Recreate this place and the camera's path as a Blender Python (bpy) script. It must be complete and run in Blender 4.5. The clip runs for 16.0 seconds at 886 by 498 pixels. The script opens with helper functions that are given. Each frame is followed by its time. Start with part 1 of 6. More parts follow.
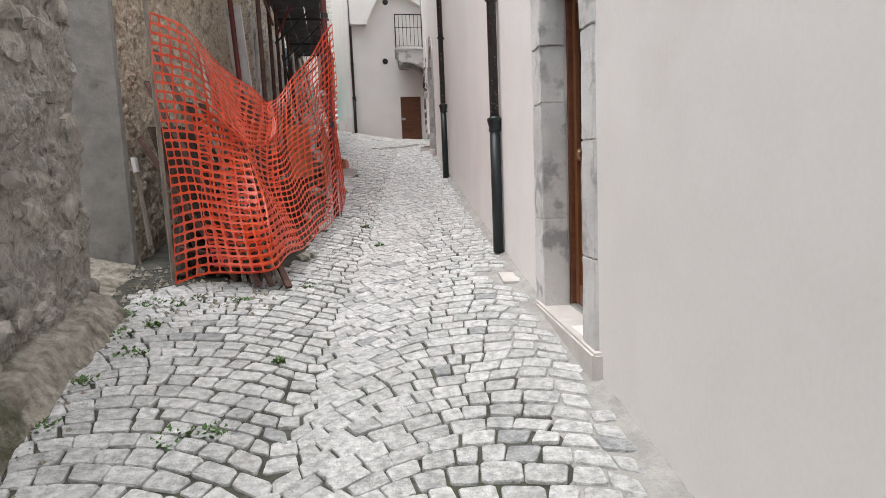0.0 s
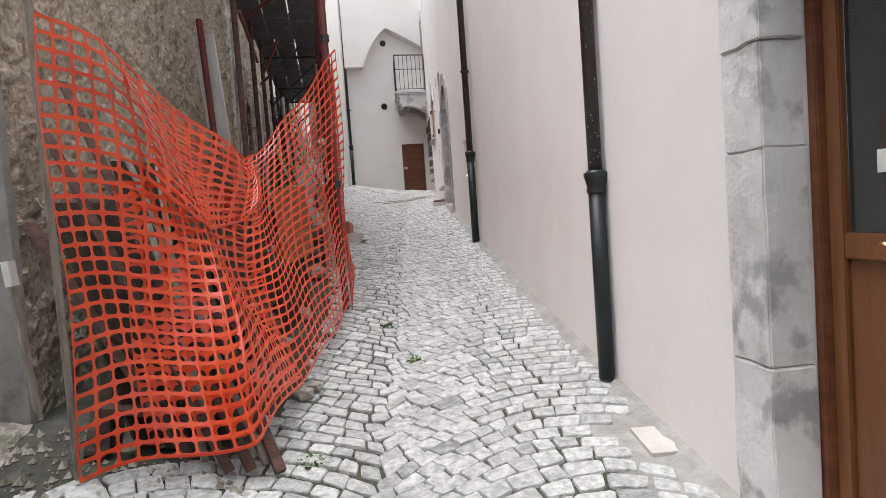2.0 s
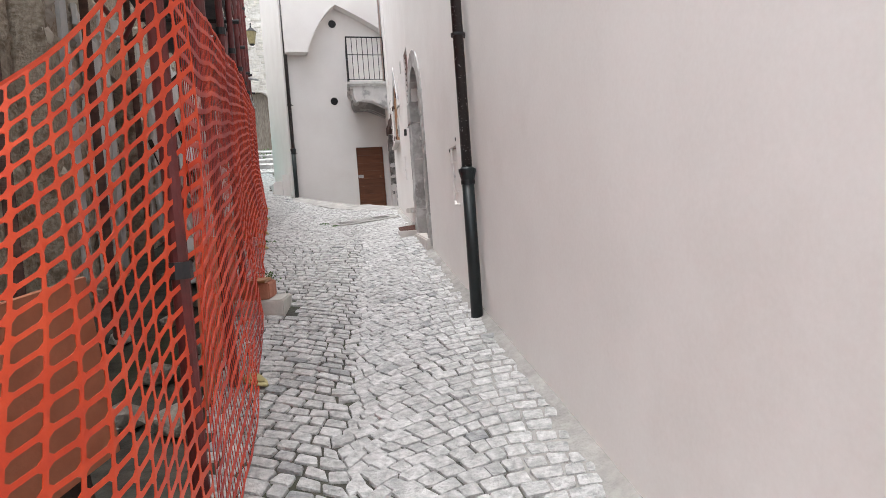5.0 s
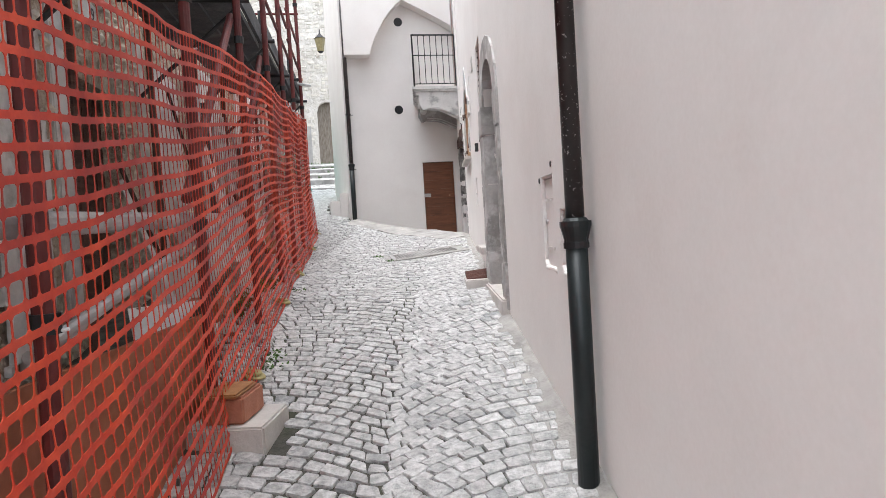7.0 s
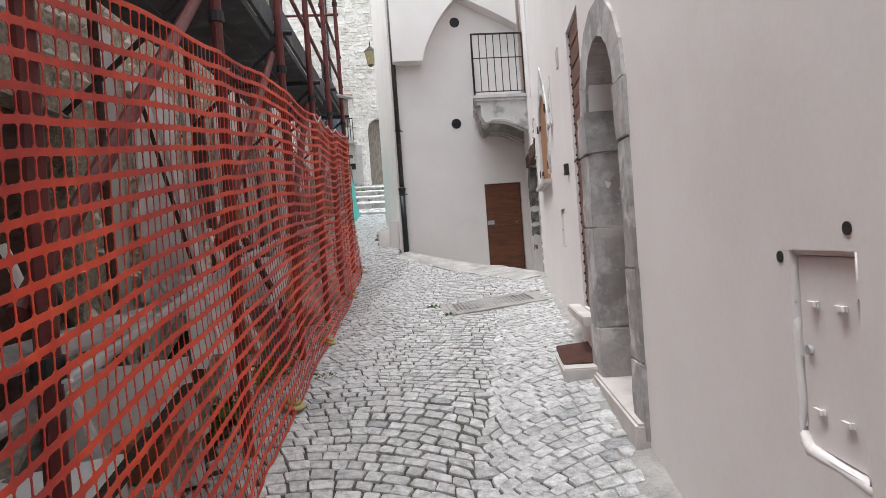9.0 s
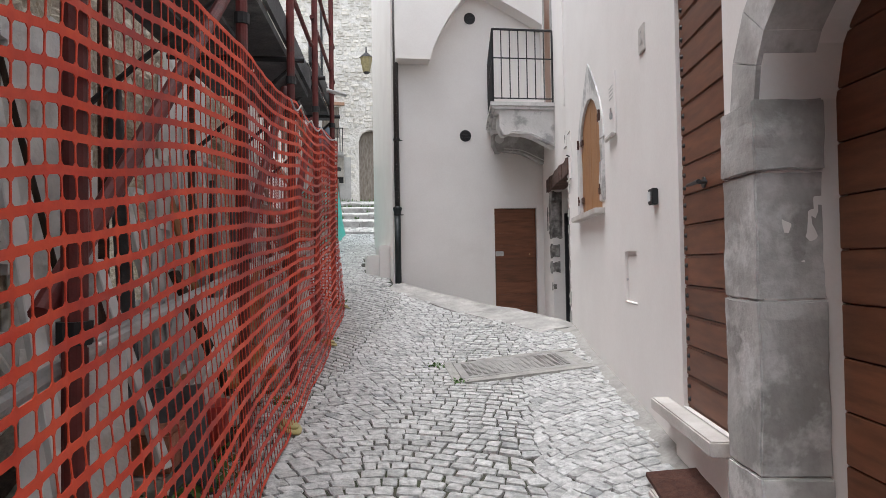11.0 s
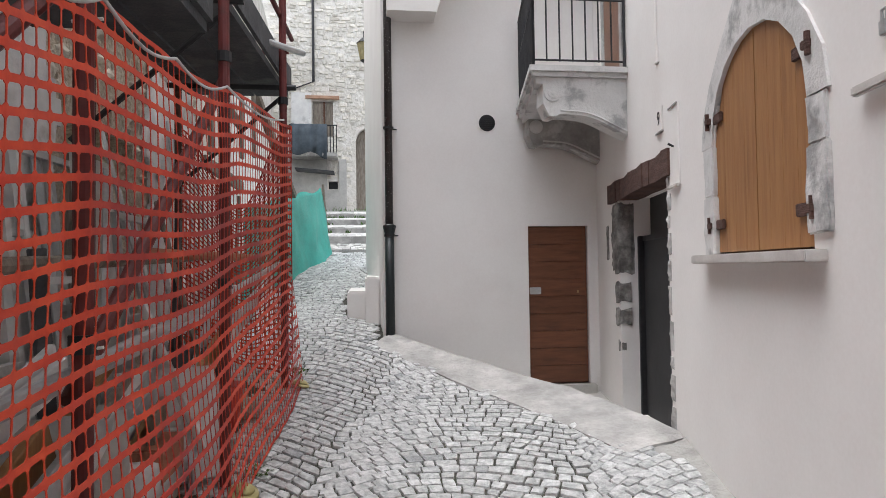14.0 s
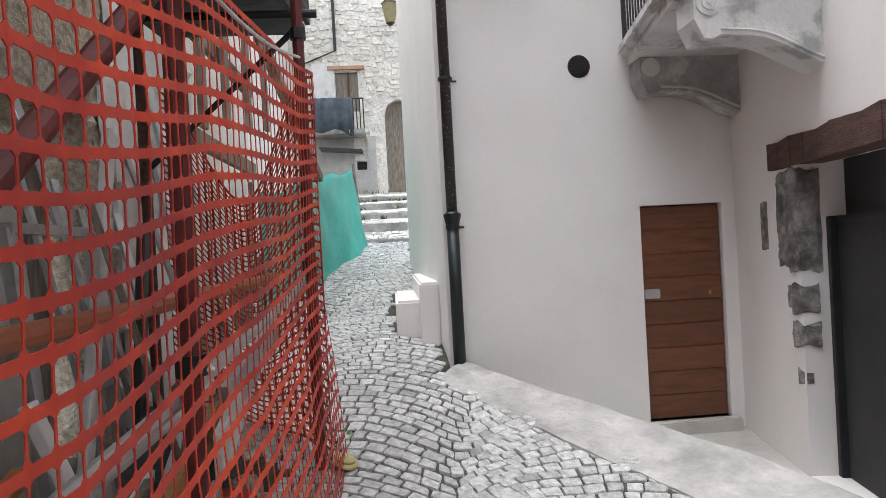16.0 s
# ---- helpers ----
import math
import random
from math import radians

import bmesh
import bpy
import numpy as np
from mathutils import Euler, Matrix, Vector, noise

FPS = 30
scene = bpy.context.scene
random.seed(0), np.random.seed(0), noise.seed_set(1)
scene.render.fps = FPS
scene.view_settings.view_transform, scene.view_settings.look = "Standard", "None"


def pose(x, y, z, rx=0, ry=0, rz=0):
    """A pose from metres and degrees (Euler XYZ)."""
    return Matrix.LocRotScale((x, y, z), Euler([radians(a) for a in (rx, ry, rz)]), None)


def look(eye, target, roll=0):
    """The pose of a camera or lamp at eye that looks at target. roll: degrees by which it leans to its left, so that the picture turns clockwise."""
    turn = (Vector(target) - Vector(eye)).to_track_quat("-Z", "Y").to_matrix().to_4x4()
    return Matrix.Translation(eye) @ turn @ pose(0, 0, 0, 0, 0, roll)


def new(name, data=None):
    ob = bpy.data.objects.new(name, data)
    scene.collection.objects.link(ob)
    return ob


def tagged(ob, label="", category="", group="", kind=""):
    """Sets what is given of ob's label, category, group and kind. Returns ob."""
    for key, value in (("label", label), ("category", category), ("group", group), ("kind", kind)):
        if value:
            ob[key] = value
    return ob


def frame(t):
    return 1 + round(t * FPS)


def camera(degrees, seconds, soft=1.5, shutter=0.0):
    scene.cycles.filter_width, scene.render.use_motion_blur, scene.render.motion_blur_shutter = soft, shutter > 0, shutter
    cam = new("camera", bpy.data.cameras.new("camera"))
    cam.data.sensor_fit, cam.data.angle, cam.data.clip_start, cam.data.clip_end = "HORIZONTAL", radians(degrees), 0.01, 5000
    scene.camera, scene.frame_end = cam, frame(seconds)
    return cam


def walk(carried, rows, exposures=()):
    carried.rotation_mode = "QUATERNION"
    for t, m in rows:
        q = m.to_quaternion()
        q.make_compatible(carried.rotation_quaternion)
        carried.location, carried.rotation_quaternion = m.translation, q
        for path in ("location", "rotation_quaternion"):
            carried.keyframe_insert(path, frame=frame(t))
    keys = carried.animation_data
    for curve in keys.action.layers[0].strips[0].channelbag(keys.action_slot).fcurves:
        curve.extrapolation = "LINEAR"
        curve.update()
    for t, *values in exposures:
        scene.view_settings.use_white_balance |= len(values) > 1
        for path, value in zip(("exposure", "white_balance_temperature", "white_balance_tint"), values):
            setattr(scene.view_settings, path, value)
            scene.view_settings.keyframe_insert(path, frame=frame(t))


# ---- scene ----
import collections

cam = camera(69.7, 16.0, 0.85)
PATH = [
    (0, (1.065, 1.328, 1.826), (1.515, 3.26, 1.576), -2.4),
    (0.5, (1.095, 1.84, 1.846), (1.546, 3.78, 1.663), -1.9),
    (1, (1.094, 2.485, 1.916), (1.554, 4.425, 1.767), -2.3),
    (1.5, (1.062, 3.063, 2.009), (1.478, 5.016, 1.896), -4.3),
    (2, (1.098, 3.611, 2.1), (1.58, 5.549, 1.987), -4.1),
    (2.5, (1.244, 4.181, 2.224), (1.751, 6.112, 2.113), -4.0),
    (3, (1.364, 4.732, 2.305), (1.935, 6.645, 2.188), -4.9),
    (3.5, (1.523, 5.288, 2.391), (2.143, 7.186, 2.264), -5.4),
    (4, (1.606, 5.849, 2.454), (2.238, 7.742, 2.326), -4.1),
    (4.5, (1.737, 6.412, 2.486), (2.358, 8.31, 2.362), -4.6),
    (5, (1.797, 7.022, 2.573), (2.41, 8.921, 2.451), -4.1),
    (5.2, (1.816, 7.241, 2.623), (2.423, 9.143, 2.507), -3.7),
    (7.3, (2.541, 9.506, 2.971), (2.911, 11.47, 2.895), -3.7),
    (7.5, (2.56, 9.698, 3.013), (2.929, 11.662, 2.937), -3.8),
    (8, (2.65, 10.22, 3.116), (2.997, 12.189, 3.082), -3.4),
    (8.5, (2.658, 10.745, 3.191), (2.883, 12.732, 3.167), -3.4),
    (9, (2.708, 11.296, 3.258), (2.926, 13.284, 3.24), -4.1),
    (9.2, (2.692, 11.469, 3.309), (2.896, 13.459, 3.294), -3.9),
    (11.3, (2.652, 13.506, 3.487), (2.941, 15.485, 3.534), -0.5),
    (11.5, (2.667, 13.722, 3.514), (2.97, 15.699, 3.56), -0.5),
    (12, (2.735, 14.235, 3.539), (3.049, 16.21, 3.602), 0.0),
    (12.5, (2.86, 14.72, 3.594), (3.236, 16.683, 3.646), -0.1),
    (13, (3.009, 15.242, 3.69), (3.368, 17.209, 3.727), -0.5),
    (13.5, (3.012, 15.744, 3.781), (3.357, 17.713, 3.836), -0.9),
    (14, (3.043, 16.248, 3.866), (3.291, 18.231, 3.926), -0.8),
    (14.5, (2.944, 16.7, 3.908), (3.15, 18.688, 3.958), -0.3),
    (15, (2.893, 17.171, 3.972), (3.081, 19.162, 4.009), -1.7),
    (15.5, (2.83, 17.684, 4.036), (2.953, 19.68, 4.031), -2.1),
    (16, (2.829, 18.181, 4.089), (2.99, 20.175, 4.08), -3.1),
]
walk(cam, [(t, look(eye, target, roll)) for t, eye, target, roll in PATH],
     [(0, 1.50, 6480, 10), (2, 1.52, 6420, 10), (5, 1.74, 6400, 10), (7.3, 1.92, 6300, 10), (8, 1.82, 6300, 10), (9.2, 1.62, 6320, 10),
      (11.3, 1.52, 6320, 10), (13, 1.54, 6300, 10), (15, 1.60, 6280, 10), (16, 1.70, 6280, 10)])

# ---- world, light ----
world = bpy.data.worlds.new("world")
scene.world = world
world.use_nodes = True
wn = world.node_tree.nodes
sky = wn.new("ShaderNodeTexSky")
sky.sky_type, sky.sun_disc = "NISHITA", False
sky.sun_elevation, sky.sun_rotation = radians(77), radians(256)
sky.air_density, sky.dust_density, sky.ozone_density = 1.0, 2.0, 1.0
soft_sky = wn.new("ShaderNodeHueSaturation")
soft_sky.inputs["Saturation"].default_value = 0.25
world.node_tree.links.new(sky.outputs[0], soft_sky.inputs["Color"])
world.node_tree.links.new(soft_sky.outputs[0], wn["Background"].inputs["Color"])
wn["Background"].inputs["Strength"].default_value = 0.15
sun = new("sun", bpy.data.lights.new("sun", "SUN"))
sun.data.energy, sun.data.angle, sun.data.color = 0.85, radians(50), (0.99, 0.975, 0.96)
sun.matrix_world = look((0, 0, 20), (2.15, 0.45, 10.5))


# ---- materials ----
def nodes_of(name):
    m = bpy.data.materials.new(name)
    m.use_nodes = True
    t = m.node_tree
    return m, t, t.nodes["Principled BSDF"]


def rgb(c):
    return (c[0], c[1], c[2], 1.0)


def noise_ramp(t, pos, scale, lo, hi, detail=5.0, rough=0.6):
    n = t.nodes.new("ShaderNodeTexNoise")
    n.inputs["Scale"].default_value, n.inputs["Detail"].default_value = scale, detail
    n.inputs["Roughness"].default_value = rough
    t.links.new(pos, n.inputs["Vector"])
    r = t.nodes.new("ShaderNodeMapRange")
    r.inputs[1].default_value, r.inputs[2].default_value = lo, hi
    t.links.new(n.outputs[0], r.inputs[0])
    return r.outputs[0], n.outputs[0]


def mix(t, fac, a, b, kind="MIX"):
    m = t.nodes.new("ShaderNodeMix")
    m.data_type, m.blend_type = "RGBA", kind
    for socket, v in ((m.inputs[0], fac), (m.inputs[6], a), (m.inputs[7], b)):
        if isinstance(v, (int, float)):
            socket.default_value = v
        elif isinstance(v, tuple):
            socket.default_value = rgb(v)
        else:
            t.links.new(v, socket)
    return m.outputs[2]


def surface(name, c1, c2, scale=6.0, rough=0.8, bump=0.3, metal=0.0, stain=None, stain_scale=1.2, stain_lo=0.55,
            stain_hi=0.75, fine=60.0, squash=(1, 1, 1), piece=0.0, depth=0.01, island=False, cells=0.0, cell_dark=0.35, cell_width=0.12, odd=0.0):
    """Two tones at one scale, a stain at a larger one, fine grain as relief; piece: how far single pieces differ."""
    m, t, p = nodes_of(name)
    g = t.nodes.new("ShaderNodeNewGeometry")
    mp = t.nodes.new("ShaderNodeMapping")
    mp.inputs["Scale"].default_value = squash
    t.links.new(g.outputs["Position"], mp.inputs[0])
    pos = mp.outputs[0]
    f1, raw = noise_ramp(t, pos, scale, 0.35, 0.65)
    col = mix(t, f1, c1, c2)
    if stain:
        f2, _ = noise_ramp(t, pos, stain_scale, stain_lo, stain_hi)
        col = mix(t, f2, col, stain)
    if piece:
        if island:
            src = g.outputs["Random Per Island"]
        else:
            o = t.nodes.new("ShaderNodeObjectInfo")
            src = o.outputs["Random"]
        r = t.nodes.new("ShaderNodeMapRange")
        r.inputs[3].default_value, r.inputs[4].default_value = 1.0 - piece, 1.0 + piece * 0.6
        t.links.new(src, r.inputs[0])
        if odd:
            o2 = t.nodes.new("ShaderNodeMapRange")
            o2.inputs[1].default_value, o2.inputs[2].default_value = odd, odd + 0.01
            t.links.new(src, o2.inputs[0])
            col = mix(t, o2.outputs[0], col, mix(t, 1.0, col, (0.56, 0.57, 0.58), "MULTIPLY"))
        h = t.nodes.new("ShaderNodeHueSaturation")
        t.links.new(col, h.inputs["Color"])
        t.links.new(r.outputs[0], h.inputs["Value"])
        col = h.outputs[0]
    _, fraw = noise_ramp(t, pos, fine, 0.3, 0.7, 4.0)
    cell = None
    if cells:
        warp = t.nodes.new("ShaderNodeTexNoise")
        warp.inputs["Scale"].default_value, warp.inputs["Detail"].default_value = cells * 0.8, 3.0
        t.links.new(pos, warp.inputs["Vector"])
        vm = t.nodes.new("ShaderNodeVectorMath")
        vm.operation = "MULTIPLY_ADD"
        vm.inputs[1].default_value = (0.9 / cells,) * 3
        t.links.new(warp.outputs["Color"], vm.inputs[0])
        t.links.new(pos, vm.inputs[2])
        vo = t.nodes.new("ShaderNodeTexVoronoi")
        vo.feature = "DISTANCE_TO_EDGE"
        vo.inputs["Scale"].default_value = cells
        t.links.new(vm.outputs[0], vo.inputs["Vector"])
        cr = t.nodes.new("ShaderNodeMapRange")
        cr.inputs[1].default_value, cr.inputs[2].default_value = 0.0, cell_width
        t.links.new(vo.outputs["Distance"], cr.inputs[0])
        cell = cr.outputs[0]
        col = mix(t, cell, mix(t, 1.0, col, (cell_dark, cell_dark, cell_dark), "MULTIPLY"), col)
    col = mix(t, 0.18, col, mix(t, fraw, (0.25, 0.25, 0.25), (1.0, 1.0, 1.0)), "OVERLAY")
    t.links.new(col, p.inputs["Base Color"])
    p.inputs["Roughness"].default_value, p.inputs["Metallic"].default_value = rough, metal
    b = t.nodes.new("ShaderNodeBump")
    b.inputs["Strength"].default_value, b.inputs["Distance"].default_value = bump, depth
    add = t.nodes.new("ShaderNodeMath")
    add.operation = "ADD"
    t.links.new(raw, add.inputs[0])
    t.links.new(fraw, add.inputs[1])
    height = add.outputs[0]
    if cell:
        more = t.nodes.new("ShaderNodeMath")
        more.operation = "MULTIPLY_ADD"
        more.inputs[1].default_value = 1.2
        t.links.new(cell, more.inputs[0])
        t.links.new(height, more.inputs[2])
        height = more.outputs[0]
    t.links.new(height, b.inputs["Height"])
    t.links.new(b.outputs[0], p.inputs["Normal"])
    return m


PLASTER = surface("pale_plaster", (0.745, 0.714, 0.686), (0.782, 0.755, 0.727), 1.6, 0.9, 0.05, stain=(0.705, 0.668, 0.634), stain_scale=0.7, fine=45)
COBBLE = surface("cobble_limestone", (0.335, 0.341, 0.334), (0.635, 0.634, 0.62), 22.0, 0.75, 1.0, stain=(0.235, 0.245, 0.238), stain_scale=1.1, stain_lo=0.6, stain_hi=0.85, fine=75, piece=0.20, depth=0.014, island=False, odd=0.965)
COBBLE_FAR = surface("cobble_limestone_worn", (0.335, 0.341, 0.334), (0.635, 0.634, 0.62), 22.0, 0.75, 1.0, stain=(0.235, 0.245, 0.238), stain_scale=1.1, stain_lo=0.6, stain_hi=0.85, fine=75, piece=0.20, depth=0.014, island=True, odd=0.965)
JOINT = surface("joint_earth", (0.030, 0.029, 0.024), (0.078, 0.075, 0.060), 8.0, 0.95, 0.6, stain=(0.046, 0.054, 0.027), stain_scale=1.3, stain_lo=0.52, stain_hi=0.66, fine=70)
STONE = surface("limestone_dressed", (0.50, 0.492, 0.475), (0.66, 0.65, 0.632), 2.2, 0.85, 0.5, stain=(0.33, 0.328, 0.322), stain_scale=3.4, stain_lo=0.53, stain_hi=0.62, fine=40, depth=0.012)
STONE_GREY = surface("weathered_grey_stone", (0.25, 0.242, 0.23), (0.45, 0.438, 0.42), 2.6, 0.88, 0.45, stain=(0.52, 0.512, 0.50), stain_scale=4.6, stain_lo=0.52, stain_hi=0.64, fine=35, depth=0.010)
ROUGH_STONE = surface("bare_dark_stone", (0.12, 0.113, 0.105), (0.32, 0.305, 0.285), 13.0, 0.92, 1.0, stain=(0.08, 0.073, 0.068), stain_scale=5.0, stain_lo=0.5, stain_hi=0.65, fine=40, depth=0.02)
SILL = surface("pale_sill_stone", (0.45, 0.42, 0.395), (0.57, 0.54, 0.51), 4.0, 0.75, 0.25, fine=80)
# stain: dark spots painted as shaded pits, which the bump alone doesn't show
RUBBLE = surface("rubble_mortar", (0.245, 0.224, 0.193), (0.47, 0.44, 0.395), 20.0, 0.95, 1.0, stain=(0.14, 0.122, 0.098), stain_scale=8.0, stain_lo=0.58, stain_hi=0.67, fine=80, depth=0.022)
MORTAR = surface("edge_mortar", (0.27, 0.262, 0.245), (0.37, 0.36, 0.335), 7.0, 0.92, 0.9, stain=(0.19, 0.185, 0.172), stain_scale=3.0, fine=45, depth=0.012)
FOOTING = surface("crumbling_footing", (0.17, 0.152, 0.122), (0.40, 0.37, 0.315), 11.0, 0.95, 1.0, stain=(0.085, 0.085, 0.05), stain_scale=2.5, stain_lo=0.5, stain_hi=0.65, fine=35, depth=0.03)
KERB_MAT = surface("worn_kerb_concrete", (0.36, 0.348, 0.33), (0.49, 0.475, 0.455), 4.0, 0.92, 0.8, stain=(0.27, 0.262, 0.248), stain_scale=2.6, stain_lo=0.45, stain_hi=0.65, fine=30, depth=0.015)
RUBBLE_BROWN = surface("brown_rubble_mortar", (0.36, 0.29, 0.205), (0.66, 0.58, 0.47), 26.0, 0.95, 1.0, stain=(0.24, 0.19, 0.135), stain_scale=6.0, stain_lo=0.54, stain_hi=0.66, fine=60, depth=0.03)
PALE_RUIN = surface("old_pale_plaster", (0.60, 0.585, 0.56), (0.75, 0.735, 0.71), 5.0, 0.92, 0.7, stain=(0.36, 0.335, 0.30), stain_scale=2.6, stain_lo=0.55, stain_hi=0.68, fine=30)
RUBBLE_STONE = surface("rubble_fieldstone", (0.25, 0.230, 0.198), (0.45, 0.42, 0.372), 16.0, 0.92, 1.0, stain=(0.17, 0.152, 0.125), stain_scale=4.0, fine=50, piece=0.25, depth=0.02)
RUBBLE_STONE_I = surface("rubble_fieldstone_small", (0.44, 0.38, 0.30), (0.68, 0.62, 0.52), 6.0, 0.9, 0.9, stain=(0.20, 0.17, 0.135), stain_scale=2.2, fine=30, piece=0.35, depth=0.02, island=True)
RUBBLE_FAR = surface("far_pale_stones", (0.60, 0.555, 0.48), (0.76, 0.725, 0.655), 4.0, 0.9, 0.8, stain=(0.46, 0.415, 0.35), stain_scale=2.5, fine=12, piece=0.22, depth=0.04, island=True)
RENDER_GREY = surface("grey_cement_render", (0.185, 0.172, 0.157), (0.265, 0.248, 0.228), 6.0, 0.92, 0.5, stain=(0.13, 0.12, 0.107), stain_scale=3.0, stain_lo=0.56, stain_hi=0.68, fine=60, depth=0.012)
FAR_STONE = surface("far_pale_mortar", (0.60, 0.56, 0.50), (0.74, 0.71, 0.66), 3.0, 0.92, 1.0, stain=(0.42, 0.385, 0.335), stain_scale=4.0, fine=9, depth=0.06)
STEP_STONE = surface("step_cobble_stone", (0.48, 0.475, 0.455), (0.64, 0.63, 0.605), 7.0, 0.8, 0.8, stain=(0.30, 0.305, 0.27), stain_scale=2.0, fine=40, piece=0.25, depth=0.015, island=True)
CONCRETE = surface("pale_concrete", (0.44, 0.425, 0.395), (0.54, 0.52, 0.485), 3.0, 0.9, 0.5, stain=(0.36, 0.345, 0.32), stain_scale=2.0, fine=50)
OAK = surface("varnished_brown_wood", (0.13, 0.048, 0.017), (0.18, 0.07, 0.026), 4.0, 0.42, 0.15, stain=(0.10, 0.036, 0.013), stain_scale=2.0, fine=40, squash=(6, 6, 0.6), depth=0.003)
DARK_OAK = surface("dark_stained_planks", (0.115, 0.040, 0.017), (0.175, 0.064, 0.029), 4.0, 0.5, 0.25, stain=(0.075, 0.026, 0.012), stain_scale=2.5, fine=45, squash=(0.8, 0.8, 6), piece=0.14, depth=0.004)
PINE = surface("honey_pine", (0.27, 0.12, 0.04), (0.34, 0.165, 0.06), 3.0, 0.55, 0.2, stain=(0.22, 0.095, 0.03), stain_scale=2.5, fine=40, squash=(9, 9, 0.7), depth=0.003)
OLD_WOOD = surface("weathered_scrap_wood", (0.15, 0.125, 0.10), (0.27, 0.235, 0.195), 5.0, 0.9, 0.5, stain=(0.12, 0.098, 0.078), stain_scale=3.0, fine=40, squash=(5, 5, 1), depth=0.006)
BEAM = surface("old_red_brown_beam", (0.06, 0.028, 0.022), (0.105, 0.055, 0.042), 5.0, 0.9, 0.7, stain=(0.05, 0.03, 0.025), stain_scale=4.0, fine=30, squash=(1, 1, 4), depth=0.012)
IRON = surface("black_iron", (0.018, 0.018, 0.02), (0.03, 0.03, 0.032), 8.0, 0.5, 0.2, metal=0.3, fine=60, depth=0.003)
PIPE_BROWN = surface("dark_brown_painted_downpipe", (0.022, 0.016, 0.015), (0.032, 0.025, 0.024), 6.0, 0.4, 0.1, stain=(0.42, 0.40, 0.38), stain_scale=55.0, stain_lo=0.63, stain_hi=0.66, fine=40)
PIPE_GREEN = surface("dark_green_black_cast_iron", (0.010, 0.016, 0.017), (0.016, 0.022, 0.023), 6.0, 0.42, 0.15, metal=0.1, fine=40)
STEEL = surface("galvanised_steel", (0.42, 0.43, 0.43), (0.55, 0.56, 0.56), 9.0, 0.45, 0.2, metal=0.7, stain=(0.26, 0.25, 0.24), stain_scale=5.0, fine=60)
BRASS = surface("aged_brass", (0.36, 0.25, 0.13), (0.46, 0.33, 0.18), 10.0, 0.32, 0.1, metal=0.9, fine=60)
RED_PAINT = surface("red_brown_painted_tube", (0.085, 0.013, 0.013), (0.145, 0.022, 0.020), 7.0, 0.55, 0.25, stain=(0.05, 0.022, 0.018), stain_scale=6.0, fine=50)
NET_PLASTIC = surface("orange_plastic_net", (0.50, 0.040, 0.011), (0.62, 0.070, 0.019), 5.0, 0.30, 0.1, stain=(0.38, 0.025, 0.010), stain_scale=1.5, fine=40)
NET_FADED = surface("faded_red_plastic_net", (0.52, 0.034, 0.010), (0.66, 0.066, 0.016), 5.0, 0.62, 0.1, stain=(0.30, 0.020, 0.015), stain_scale=0.9, stain_lo=0.47, stain_hi=0.62, fine=40)
DECK = surface("dark_scaffold_deck", (0.045, 0.047, 0.052), (0.075, 0.078, 0.083), 5.0, 0.8, 0.4, stain=(0.14, 0.14, 0.14), stain_scale=3.0, fine=40)
GREEN_TARP = surface("turquoise_green_tarp", (0.008, 0.27, 0.21), (0.014, 0.35, 0.275), 4.0, 0.55, 0.3, stain=(0.006, 0.19, 0.15), stain_scale=2.0, fine=60)
MAT = surface("brown_coir", (0.06, 0.024, 0.016), (0.10, 0.04, 0.027), 30.0, 0.98, 1.0, fine=220, depth=0.01)
DARK_DOOR = surface("charcoal_door_sheet", (0.017, 0.017, 0.019), (0.028, 0.028, 0.03), 3.0, 0.7, 0.2, fine=50)
BLACK = surface("black_plastic", (0.012, 0.012, 0.013), (0.02, 0.02, 0.021), 8.0, 0.5, 0.1, fine=60)
WHITE_GLASS = surface("frosted_lens", (0.62, 0.63, 0.62), (0.68, 0.69, 0.68), 8.0, 0.3, 0.05, fine=60)
WHITE_PAINT = surface("white_painted_board", (0.60, 0.59, 0.58), (0.72, 0.71, 0.69), 5.0, 0.7, 0.2, stain=(0.3, 0.29, 0.28), stain_scale=3.0, fine=50)
# dark timber; the deep shade behind the net is put into its colour
SHADE_WOOD = surface("dark_shaded_wood", (0.016, 0.011, 0.008), (0.05, 0.032, 0.021), 5.0, 0.95, 0.5, stain=(0.09, 0.065, 0.045), stain_scale=4.0, stain_lo=0.58, stain_hi=0.72, fine=40, squash=(4, 4, 1), depth=0.006)
BRICK_RED = surface("red_brick", (0.30, 0.115, 0.07), (0.38, 0.16, 0.10), 8.0, 0.9, 0.6, fine=60, piece=0.2)
ROOF_TILE = surface("clay_roof_tile", (0.30, 0.17, 0.11), (0.40, 0.25, 0.17), 6.0, 0.9, 0.6, stain=(0.2, 0.17, 0.13), stain_scale=3.0, fine=30, piece=0.2)
BUCKET = surface("red_bucket_plastic", (0.33, 0.012, 0.012), (0.40, 0.02, 0.018), 5.0, 0.45, 0.1, fine=50)
LEAF = surface("weed_leaf", (0.05, 0.115, 0.02), (0.085, 0.17, 0.035), 14.0, 0.7, 0.2, fine=80)
YELLOW = surface("yellow_base_plate", (0.34, 0.29, 0.12), (0.44, 0.38, 0.18), 9.0, 0.7, 0.2, stain=(0.5, 0.45, 0.28), stain_scale=9.0, fine=60)
RENDER_PALE = surface("grey_render_pale", (0.36, 0.35, 0.33), (0.47, 0.455, 0.43), 4.0, 0.92, 0.5, stain=(0.25, 0.24, 0.22), stain_scale=2.0, fine=20)
